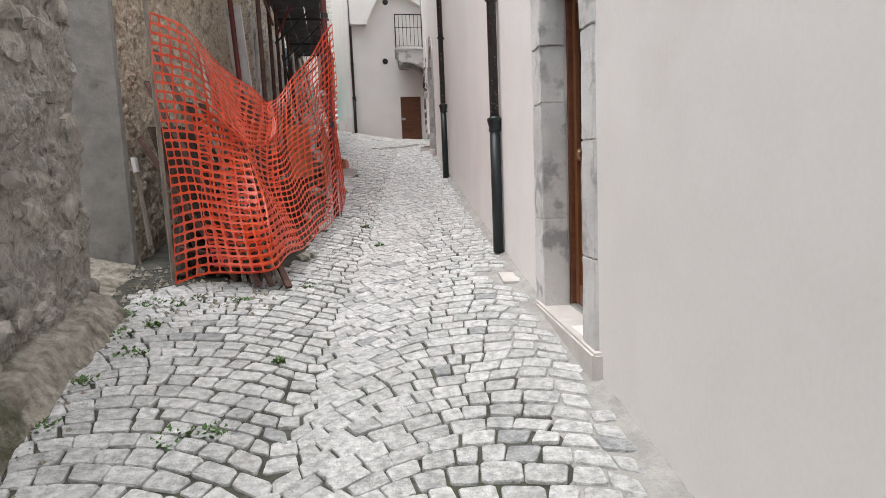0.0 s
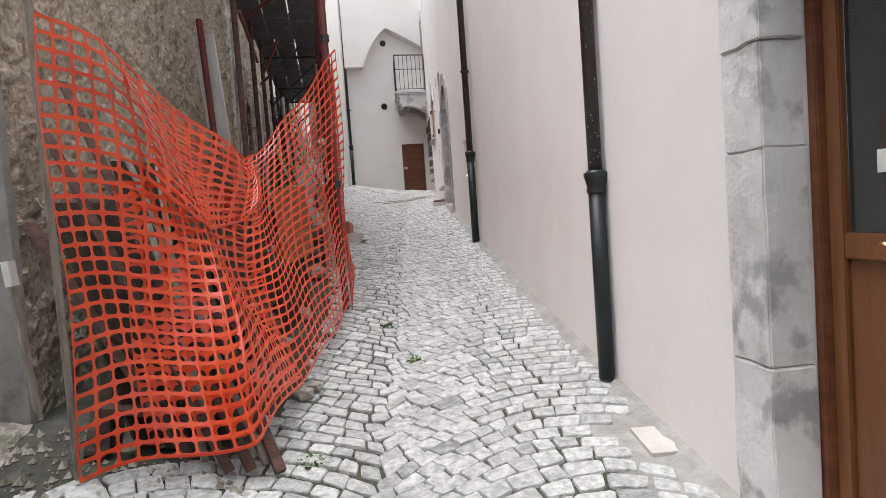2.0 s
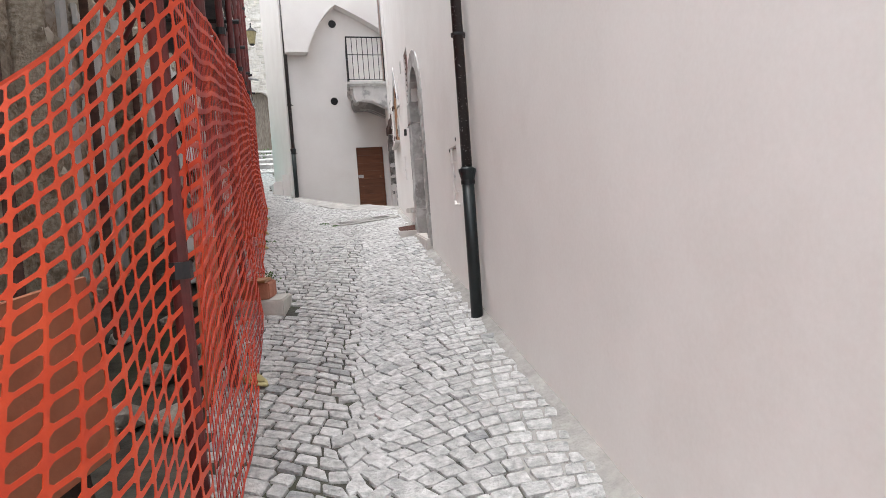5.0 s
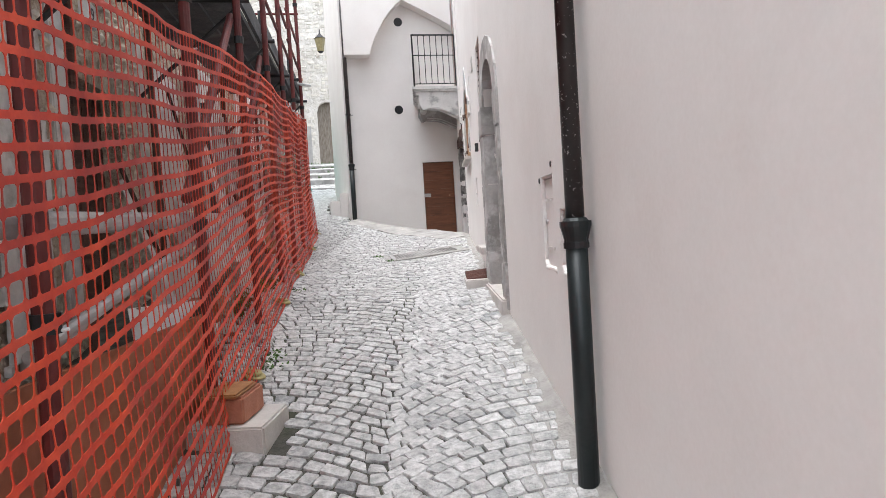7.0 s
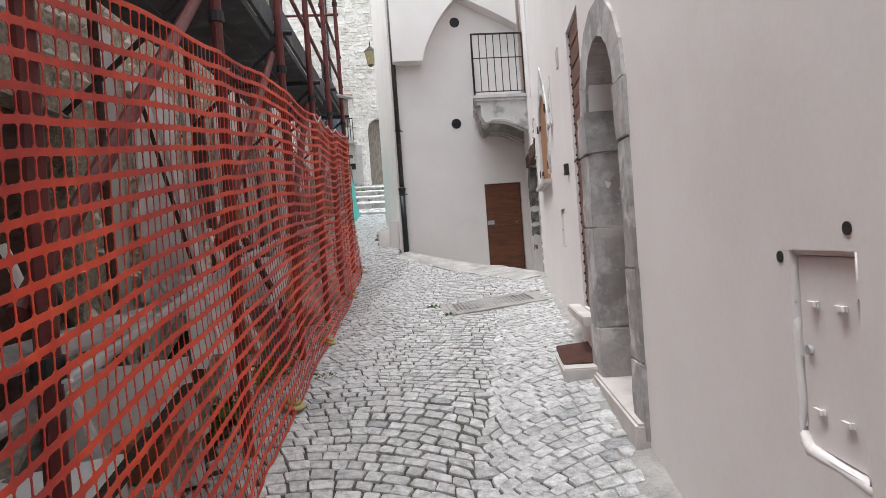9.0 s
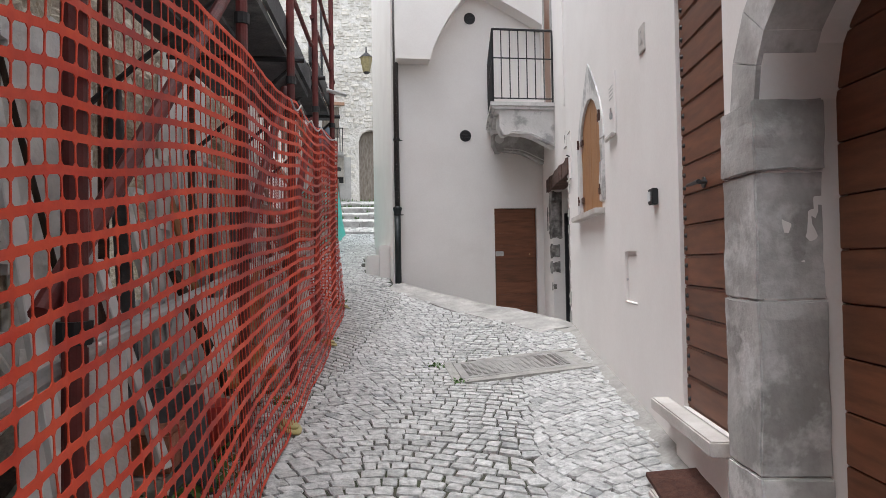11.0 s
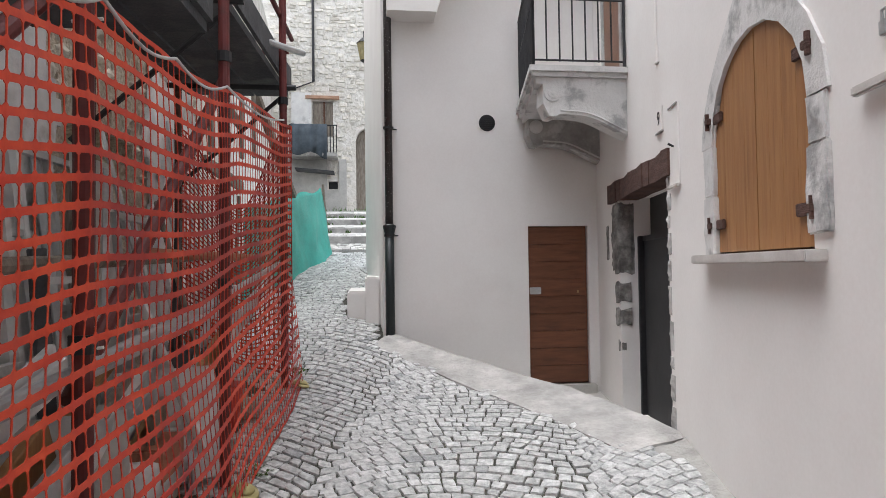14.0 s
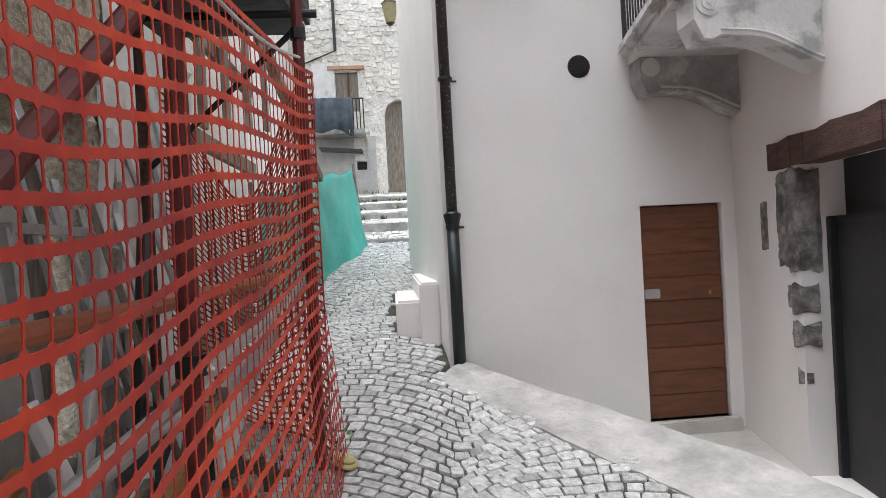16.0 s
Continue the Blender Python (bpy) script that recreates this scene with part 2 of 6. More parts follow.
CLOTH = surface("dark_blue_grey_cloth", (0.045, 0.06, 0.075), (0.09, 0.11, 0.13), 3.0, 0.9, 0.3, stain=(0.03, 0.04, 0.05), stain_scale=2.0, fine=60)
LAMP_GLASS = surface("dusty_lantern_glass", (0.20, 0.165, 0.07), (0.28, 0.23, 0.11), 9.0, 0.4, 0.1, fine=60)
GRATE = surface("cast_iron_cover", (0.25, 0.245, 0.235), (0.34, 0.33, 0.315), 8.0, 0.6, 0.3, metal=0.25, stain=(0.13, 0.12, 0.11), stain_scale=3.0, fine=60)
GRATE_DARK = surface("cast_iron_recess", (0.10, 0.097, 0.09), (0.16, 0.155, 0.145), 8.0, 0.7, 0.3, metal=0.2, stain=(0.07, 0.068, 0.06), stain_scale=3.0, fine=60)
BOARD_ORANGE = surface("orange_brown_board", (0.30, 0.10, 0.05), (0.36, 0.13, 0.065), 3.0, 0.7, 0.2, fine=40)
GLASS, gt, gp = nodes_of("window_glass")
gp.inputs["Base Color"].default_value = (0.10, 0.105, 0.105, 1)
gp.inputs["Roughness"].default_value, gp.inputs["Transmission Weight"].default_value = 0.05, 0.85
gp.inputs["IOR"].default_value = 1.45


# ---- builders ----
def thing(name, base, label, category, group="", kind=""):
    ob = new(name)
    ob.location = base
    ob.empty_display_size = 0.1
    return tagged(ob, label, category, group, kind)


def part(name, bm, material, parent, label="", smooth=False, tidy=True):
    """One mesh under a thing or a part, its vertices given in the world."""
    root = parent
    while root and root.parent:
        root = root.parent
    if tidy:
        bmesh.ops.recalc_face_normals(bm, faces=bm.faces)
    if root:
        bmesh.ops.translate(bm, verts=bm.verts, vec=-Vector(root.location))
    me = bpy.data.meshes.new(name)
    bm.to_mesh(me)
    bm.free()
    if smooth:
        for f in me.polygons:
            f.use_smooth = True
    me.materials.append(material)
    ob = new(name, me)
    if parent:
        ob.parent = parent
    if label:
        ob["label"] = label
    return ob


def single(name, bm, material, label, category, kind="", group="", smooth=False, tidy=True):
    return tagged(part(name, bm, material, None, "", smooth, tidy), label, category, group, kind)


class Face:
    """Places on a wall: s along it, d into it (less than 0: proud of it), z up."""

    def __init__(self, p, q, side=1):
        self.p = Vector((p[0], p[1]))
        v = Vector((q[0], q[1])) - self.p
        self.length = v.length
        self.u = v.normalized()
        self.n = Vector((self.u.y, -self.u.x)) * side

    def at(self, s, d, z):
        w = self.p + self.u * s + self.n * d
        return Vector((w.x, w.y, z))

    def s_of(self, y):
        return (y - self.p.y) / self.u.y


def hexa(bm, c):
    """A solid from eight corners: four below, four above, both round the same way."""
    v = [bm.verts.new(p) for p in c]
    for a in ((0, 1, 2, 3), (4, 5, 6, 7), (0, 1, 5, 4), (1, 2, 6, 5), (2, 3, 7, 6), (3, 0, 4, 7)):
        bm.faces.new([v[i] for i in a])
    return v


def block(bm, F, s0, s1, d0, d1, z0, z1, bev=0.0, z0b=None, z1b=None):
    """A block on a wall's face; z0b, z1b: its heights at s1 where they differ."""
    z0b = z0 if z0b is None else z0b
    z1b = z1 if z1b is None else z1b
    v = hexa(bm, [F.at(s0, d0, z0), F.at(s1, d0, z0b), F.at(s1, d1, z0b), F.at(s0, d1, z0),
                  F.at(s0, d0, z1), F.at(s1, d0, z1b), F.at(s1, d1, z1b), F.at(s0, d1, z1)])
    if bev:
        es = list({e for x in v for e in x.link_edges})
        bmesh.ops.bevel(bm, geom=es, offset=bev, segments=2, affect="EDGES", clamp_overlap=True)
    return v


def one_block(F, s0, s1, d0, d1, z0, z1, bev=0.0, **k):
    bm = bmesh.new()
    block(bm, F, s0, s1, d0, d1, z0, z1, bev, **k)
    return bm


def box(bm, x0, x1, y0, y1, z0, z1, bev=0.0):
    v = hexa(bm, [(x0, y0, z0), (x1, y0, z0), (x1, y1, z0), (x0, y1, z0), (x0, y0, z1), (x1, y0, z1), (x1, y1, z1), (x0, y1, z1)])
    if bev:
        es = list({e for x in v for e in x.link_edges})
        bmesh.ops.bevel(bm, geom=es, offset=bev, segments=2, affect="EDGES", clamp_overlap=True)
    return v


def tube(bm, a, b, r, n=12, r2=None):
    """A rod from a to b."""
    a, b = Vector(a), Vector(b)
    m = (b - a).to_track_quat("Z", "Y").to_matrix()
    r2 = r if r2 is None else r2
    lo, hi = [], []
    for i in range(n):
        w = 2 * math.pi * i / n
        o = m @ Vector((math.cos(w), math.sin(w), 0))
        lo.append(bm.verts.new(a + o * r))
        hi.append(bm.verts.new(b + o * r2))
    for i in range(n):
        j = (i + 1) % n
        bm.faces.new((lo[i], lo[j], hi[j], hi[i]))
    bm.faces.new(lo[::-1])
    bm.faces.new(hi)


def sweep(bm, pts, radii, n=10):
    """A smooth rope of varying thickness through the points."""
    rings = []
    for i, p in enumerate(pts):
        d = (pts[min(i + 1, len(pts) - 1)] - pts[max(i - 1, 0)]).normalized()
        m = d.to_track_quat("Z", "Y").to_matrix()
        rings.append([bm.verts.new(p + m @ Vector((math.cos(w), math.sin(w), 0)) * radii[i]) for w in (2 * math.pi * k / n for k in range(n))])
    for a, b in zip(rings, rings[1:]):
        for k in range(n):
            bm.faces.new((a[k], a[(k + 1) % n], b[(k + 1) % n], b[k]))
    bm.faces.new(rings[0][::-1])
    bm.faces.new(rings[-1])


def rod(a, b, r, n=12, r2=None):
    bm = bmesh.new()
    tube(bm, a, b, r, n, r2)
    return bm


def beam(bm, a, b, w, h, up=(0, 0, 1)):
    """A squared timber from a to b."""
    a, b = Vector(a), Vector(b)
    d = (b - a).normalized()
    side = d.cross(Vector(up))
    if side.length < 0.01:
        side = d.cross(Vector((1, 0, 0)))
    side.normalize()
    top = side.cross(d)
    c = []
    for p in (a, b):
        c.append([p - side * w / 2 - top * h / 2, p + side * w / 2 - top * h / 2, p + side * w / 2 + top * h / 2, p - side * w / 2 + top * h / 2])
    hexa(bm, c[0] + c[1])


def timber(a, b, w, h):
    bm = bmesh.new()
    beam(bm, a, b, w, h)
    return bm


def opening_tops(o, s):
    """The height of an opening's head at s."""
    s0, s1, z0, z1, rise = o
    u = (s - s0) / (s1 - s0) * 2 - 1
    return z1 - rise + rise * math.sqrt(max(0.0, 1 - u * u))


def wall_mesh(F, s0, s1, z0, z1, thick, openings=()):
    """A wall with openings (s0, s1, z0, z1, rise of the arched head)."""
    bm = bmesh.new()
    cuts = {s0, s1}
    for o in openings:
        n = 14 if o[4] else 1
        cuts |= {o[0] + (o[1] - o[0]) * i / n for i in range(n + 1)}
    s = s0 + 1.0
    while s < s1 - 0.3:
        if not any(o[0] - 0.02 < s < o[1] + 0.02 for o in openings):
            cuts.add(s)
        s += 1.0
    cuts = sorted(cuts)
    for a, b in zip(cuts, cuts[1:]):
        if b - a < 1e-5:
            continue
        mid = (a + b) / 2
        here = sorted([o for o in openings if o[0] < mid < o[1]], key=lambda o: o[2])
        zl, zr = z0, z0
        for o in here:
            if o[2] > max(zl, zr):
                block(bm, F, a, b, 0, thick, zl, o[2], 0, z0b=zr, z1b=o[2])
            zl, zr = opening_tops(o, a), opening_tops(o, b)
        block(bm, F, a, b, 0, thick, zl, z1, 0, z0b=zr, z1b=z1)
    bmesh.ops.remove_doubles(bm, verts=bm.verts, dist=0.0004)
    bm.verts.index_update()
    same = collections.defaultdict(list)
    for f in bm.faces:
        same[frozenset(v.index for v in f.verts)].append(f)
    bmesh.ops.delete(bm, geom=[f for fs in same.values() if len(fs) > 1 for f in fs], context="FACES")
    return bm


# ---- plan ----
LEVELS_Y = (-60, -4, 1.3, 6.6, 8.6, 9.4, 12, 13.2, 15.7, 19.3, 21.9, 23.4, 24.5, 29.2, 60)
LEVELS_Z = (-7.0, -0.6, 0.12, 0.80, 1.08, 1.22, 1.62, 1.80, 2.19, 2.46, 2.78, 3.10, 3.26, 4.12, 8.5)


def right_x(y):
    return 3.03 + 0.142 * (y - 7.08) if y < 15.6 else 4.30 + 0.19 * (y - 15.74)


def left_x(y):
    return float(np.interp(y, (-4, 6.3, 7.0, 9.4, 13, 22, 30), (-0.9, -0.45, 0.0, 1.5, 1.75, 2.3, 1.6)))


def level(x, y):
    """The height of the street: it climbs, and dishes a little towards its middle."""
    z = float(np.interp(y, LEVELS_Y, LEVELS_Z))
    c = (right_x(y) + left_x(y)) / 2
    return z + 0.10 * min(1.0, abs(x - c) / 1.3) ** 1.6


# kerb of the ramp before the sunken doors: street on one side, the low yard on the other
KERB = ((3.36, 23.30), (4.0, 22.66), (4.56, 22.05), (5.0, 21.2), (5.22, 20.36))
YARD_Z = 2.43


def in_yard(x, y):
    if y < 20.42 or x < 3.36:
        return False
    kx = float(np.interp(y, [p[1] for p in KERB[::-1]], [p[0] for p in KERB[::-1]]))
    return x > kx


WALL_A = Face((right_x(-6), -6), (right_x(15.59), 15.59))
WALL_B = Face((right_x(15.62), 15.62), (right_x(23.3), 23.3))
FACADE = Face((3.26, 23.37), (7.6, 23.37), -1)

# ground under everything
def ground():
    xs = sorted(set([-300, -120, -40, -15, -8] + list(np.round(np.arange(-5, 9.01, 0.25), 3)) + [15, 40, 120, 300]))
    ys = sorted(set([-300, -120, -60, -20, -10] + list(np.round(np.arange(-6, 40.01, 0.25), 3)) + [60, 120, 300]))
    bm = bmesh.new()
    g = [[bm.verts.new((x, y, (YARD_Z - 0.06 if in_yard(x, y) else level(x, y)) - 0.014)) for x in xs] for y in ys]
    for j in range(len(ys) - 1):
        for i in range(len(xs) - 1):
            bm.faces.new((g[j][i], g[j][i + 1], g[j + 1][i + 1], g[j + 1][i]))
    return single("ground", bm, JOINT, "dark earth and moss bed under the cobbled alley", "ground", "structure", smooth=True)


ground()

# walls on the right
DOOR1 = (WALL_A.s_of(4.67), WALL_A.s_of(5.58), 0.80, 3.05, 0.0)
ARCH = (WALL_A.s_of(14.70), WALL_A.s_of(15.46), level(4.1, 15) + 0.08, 4.46, 0.39)
PLANK = (WALL_B.s_of(15.86), WALL_B.s_of(16.52), 2.64, 4.95, 0.0)
CAB1 = (WALL_A.s_of(12.67), WALL_A.s_of(12.97), 2.62, 3.17, 0.0)
CAB2 = (WALL_A.s_of(12.205), WALL_A.s_of(12.535), 2.61, 2.965, 0.0)
WINDOW = (WALL_B.s_of(18.60), WALL_B.s_of(19.66), 3.92, 5.04, 0.50)
BOX = (WALL_B.s_of(17.46), WALL_B.s_of(17.80), 3.14, 3.52, 0.0)
DARK = (WALL_B.s_of(20.58), WALL_B.s_of(22.20), YARD_Z, 4.52, 0.0)
FARDOOR = (4.92 - 3.26, 5.63 - 3.26, 2.52, 4.335, 0.0)

single("wall_right_near", wall_mesh(WALL_A, 0, WALL_A.length, -1.5, 9.5, 0.55, (DOOR1, CAB2, CAB1, ARCH)), PLASTER,
       "smooth pale beige plastered house wall along the alley", "wall", "structure")
# height above 9.5 here and on the facade: unseen, added to shade the corner
single("wall_right_far", wall_mesh(WALL_B, 0, WALL_B.length + 0.2, 1.5, 12.5, 0.55, (PLANK, BOX, WINDOW, DARK)), PLASTER,
       "pale beige plastered house wall with uneven surface", "wall", "structure")
single("wall_facade", wall_mesh(FACADE, 0, FACADE.length, 2.0, 12.5, 0.5, (FARDOOR,)), PLASTER,
       "pale plastered facade facing down the alley", "wall", "structure")
F_SIDE = Face((3.26, 23.372), (3.09, 27.5))
single("wall_facade_side", wall_mesh(F_SIDE, 0.0, F_SIDE.length, 2.0, 9.5, 0.3), PLASTER, "pale plastered side of the house beside the stairs", "wall", "structure")
# walls on the left
F_PIER = Face((-1.0, -6), (-0.42, 6.45), -1)
single("wall_left_near", wall_mesh(F_PIER, 0, F_PIER.length, -1.5, 5.0, 0.9), RUBBLE, "rough rubble stone wall patched with grey mortar", "wall", "structure")
F_RETURN = Face((-1.6, 7.75), (-0.2, 7.75), -1)
single("wall_left_return", wall_mesh(F_RETURN, 0, 1.2, -0.5, 9.0, 0.6), RENDER_GREY, "grey cement-rendered end wall of the ruined house", "wall", "structure")
F_LEFT = Face((-0.39, 7.76), (0.32, 12.6), -1)
single("wall_left_rubble", wall_mesh(F_LEFT, 0, F_LEFT.length, -0.5, 9.0, 0.6), RUBBLE_BROWN, "brown rubble stone wall of the ruined house", "wall", "structure")
F_RUIN = Face((0.55, 12.61), (1.1, 24.0), -1)
single("wall_left_ruin", wall_mesh(F_RUIN, 0, F_RUIN.length, 0.5, 9.0, 0.6, ((2.2, 3.3, 1.5, 4.3, 0), (5.6, 6.5, 2.2, 4.6, 0.3), (8.4, 9.6, 2.4, 5.0, 0))), RUBBLE_BROWN,
       "rubble front of the ruined house behind the scaffold", "wall", "structure")
F_END = Face((0.95, 24.3), (0.3, 35.9), -1)
single("wall_left_end", wall_mesh(F_END, 0, F_END.length, 1.0, 11.0, 0.6), FAR_STONE, "stone house wall beyond the ruined house", "wall", "structure")
single("wall_behind", wall_mesh(Face((-3, -6.0), (4, -6.0), 1), 0, 7, -3, 3.5, 0.4), PLASTER, "pale plastered house wall closing the alley", "wall", "structure")



# ---- doors, windows and fittings of the right-hand houses ----
def board_leaf(parent, F, s0, s1, d, z0, z1, n, mat, gap=0.006, thick=0.03, horizontal=True, name="plank"):
    """Boards side by side, each a piece of its own."""
    for i in range(n):
        bm = bmesh.new()
        if horizontal:
            a, b = z0 + (z1 - z0) * i / n, z0 + (z1 - z0) * (i + 1) / n
            block(bm, F, s0, s1, d, d + thick, a + gap / 2, b - gap / 2, 0.004)
        else:
            a, b = s0 + (s1 - s0) * i / n, s0 + (s1 - s0) * (i + 1) / n
            block(bm, F, a + gap / 2, b - gap / 2, d, d + thick, z0, z1, 0.003)
        part(name, bm, mat, parent)


def glazed_door():
    F, (s0, s1, z0, z1, _) = WALL_A, DOOR1
    t = thing("door_1", F.at((s0 + s1) / 2, 0.2, z0), "brown wooden double door with glazed upper panels and brass knob", "door", kind="structure")
    d = 0.17
    for a, b, lo, hi in ((s0, s0 + 0.05, z0, z1), (s1 - 0.05, s1, z0, z1), (s0 + 0.05, s1 - 0.05, z1 - 0.06, z1)):
        part("door_frame", one_block(F, a, b, d, d + 0.10, lo, hi, 0.006), DARK_OAK, t, "dark brown door frame")
    part("threshold_strip", one_block(F, s0 + 0.05, s1 - 0.05, d - 0.01, d + 0.07, z0, z0 + 0.025, 0.004), STEEL, t, "grey metal threshold strip")
    mid = (s0 + s1) / 2
    dd = d + 0.03
    glass_z, rail = 1.93, 0.09
    for a, b in ((s0 + 0.052, mid - 0.002), (mid + 0.002, s1 - 0.052)):
        bm = bmesh.new()
        w = 0.075
        lo, hi = z0 + 0.03, z1 - 0.062
        block(bm, F, a, a + w, dd, dd + 0.05, lo, hi, 0.005)
        block(bm, F, b - w, b, dd, dd + 0.05, lo, hi, 0.005)
        block(bm, F, a + w, b - w, dd + 0.001, dd + 0.049, lo, lo + 0.14, 0.004)
        block(bm, F, a + w, b - w, dd - 0.004, dd + 0.049, glass_z - rail, glass_z, 0.006)
        block(bm, F, a + w, b - w, dd + 0.001, dd + 0.049, hi - 0.1, hi, 0.004)
        leaf = part("leaf", bm, OAK, t)
        part("panel", one_block(F, a + w, b - w, dd + 0.018, dd + 0.036, lo + 0.14, glass_z - rail, 0.003), OAK, leaf)
        g = part("pane", one_block(F, a + w, b - w, dd + 0.024, dd + 0.030, glass_z, hi - 0.1), GLASS, leaf, "dark reflecting glass pane")
        g.visible_shadow = False
    part("meeting_stile", one_block(F, mid - 0.035, mid + 0.035, dd - 0.018, dd - 0.001, z0 + 0.03, z1 - 0.07, 0.006), OAK, t)
    k = bmesh.new()
    c = F.at(mid + 0.085, dd - 0.002, glass_z - 0.045)
    n3 = Vector((F.n.x, F.n.y, 0))
    tube(k, c, c - n3 * 0.03, 0.012, 14)
    tube(k, c - n3 * 0.03, c - n3 * 0.065, 0.020, 14, 0.030)
    tube(k, c - n3 * 0.065, c - n3 * 0.072, 0.030, 14, 0.024)
    part("knob", k, BRASS, t, "round aged brass knob", smooth=False)
    part("lock_plate", one_block(F, mid - 0.012, mid + 0.012, dd - 0.034, dd - 0.017, glass_z + 0.07, glass_z + 0.13, 0.004), IRON, t, "small black lock plate")
    part("note", one_block(F, mid + 0.14, mid + 0.20, dd + 0.020, dd + 0.022, glass_z + 0.20, glass_z + 0.275), WHITE_PAINT, t, "small white paper note stuck behind the glass")
    # unseen hall wall added behind the glass, its grey standing for the dark inside
    single("wall_hall", one_block(F, s0 - 0.2, s1 + 0.2, 1.2, 1.3, 0, 4.0), RENDER_GREY, "unseen hall wall behind the glazed door, grey to stand for its dimness", "wall", "structure")


def stone_jamb(name, F, s0, s1, d0, d1, cuts, mat, parent, jit=0.008):
    """Dressed blocks one over another."""
    for i, (a, b) in enumerate(zip(cuts, cuts[1:])):
        j = ((i * 37) % 11 / 11 - 0.5) * 2 * jit
        bm = bmesh.new()
        block(bm, F, s0 + j, s1, d0 + j * 0.5, d1, a + 0.001, b - 0.001, 0.007)
        es = [e for e in bm.edges if e.calc_length() > 0.1]
        bmesh.ops.subdivide_edges(bm, edges=es, cuts=9, use_grid_fill=True)
        for v in bm.verts:
            v.co += 0.005 * noise.noise_vector(v.co * 14) + 0.006 * noise.noise_vector(v.co * 4)
        part(name, bm, mat, parent)


def door_surround():
    F, (s0, s1, z0, z1, _) = WALL_A, DOOR1
    t = thing("door_surround", F.at(s1, 0, z0 - 0.1), "worn grey limestone blocks framing the glazed door", "door surround", kind="structure")
    stone_jamb("block", F, s1 - 0.012, s1 + 0.24, -0.018, 0.16, (z0 - 0.16, 1.44, 2.25, 2.64, 3.1), STONE, t)
    stone_jamb("block", F, s0 - 0.20, s0 + 0.012, -0.018, 0.16, (z0 - 0.16, 1.30, 1.95, 2.55, 3.1), STONE, t)
    part("lintel", one_block(F, s0 - 0.22, s1 + 0.26, -0.02, 0.2, 3.06, 3.34, 0.015), STONE, t)
    st = thing("door_step", F.at((s0 + s1) / 2, -0.03, z0 - 0.2), "pale stone doorstep under the glazed door", "step", kind="structure")
    part("slab", one_block(F, s0 - 0.26, s1 + 0.30, -0.055, 0.3, 0.52, 0.79, 0.014, z1b=0.815), SILL, st)


def downpipe(x, y, zb, zc, top, lean, label):
    t = thing("downpipe", (x, y, zb), label, "downpipe", "downpipes")
    a = Vector((x, y, zb))
    u = Vector((lean, 0, 1))
    bm = bmesh.new()
    tube(bm, a, a + u * (zc - zb), 0.050, 18)
    part("lower_pipe", bm, PIPE_GREEN, t, "dark green cast-iron lower pipe", smooth=True)
    bm = bmesh.new()
    tube(bm, a + u * (zc - zb), a + u * (top - zb), 0.043, 18)
    part("upper_pipe", bm, PIPE_BROWN, t, "dark brown painted upper pipe flecked with plaster", smooth=True)
    bm = bmesh.new()
    for lo, hi, r, r2 in ((-0.11, -0.075, 0.056, 0.056), (-0.075, -0.01, 0.054, 0.070), (-0.01, 0.015, 0.072, 0.072), (0.015, 0.03, 0.060, 0.050)):
        tube(bm, a + u * (zc - zb + lo), a + u * (zc - zb + hi), r, 18, r2)
    part("collar", bm, PIPE_GREEN, t, "flared cast-iron socket collar")
    for zz in (zc - zb - 0.095, top - zb - 1.2, zc - zb + 1.1):
        bm = bmesh.new()
        w = a + u * zz
        tube(bm, w + Vector((0, 0.06, 0)), w + Vector((0.10, 0.075, 0)), 0.008, 8)
        tube(bm, w - Vector((0, 0, 0.012)), w + Vector((0, 0, 0.012)), 0.0585, 18)
        part("bracket", bm, IRON, t)


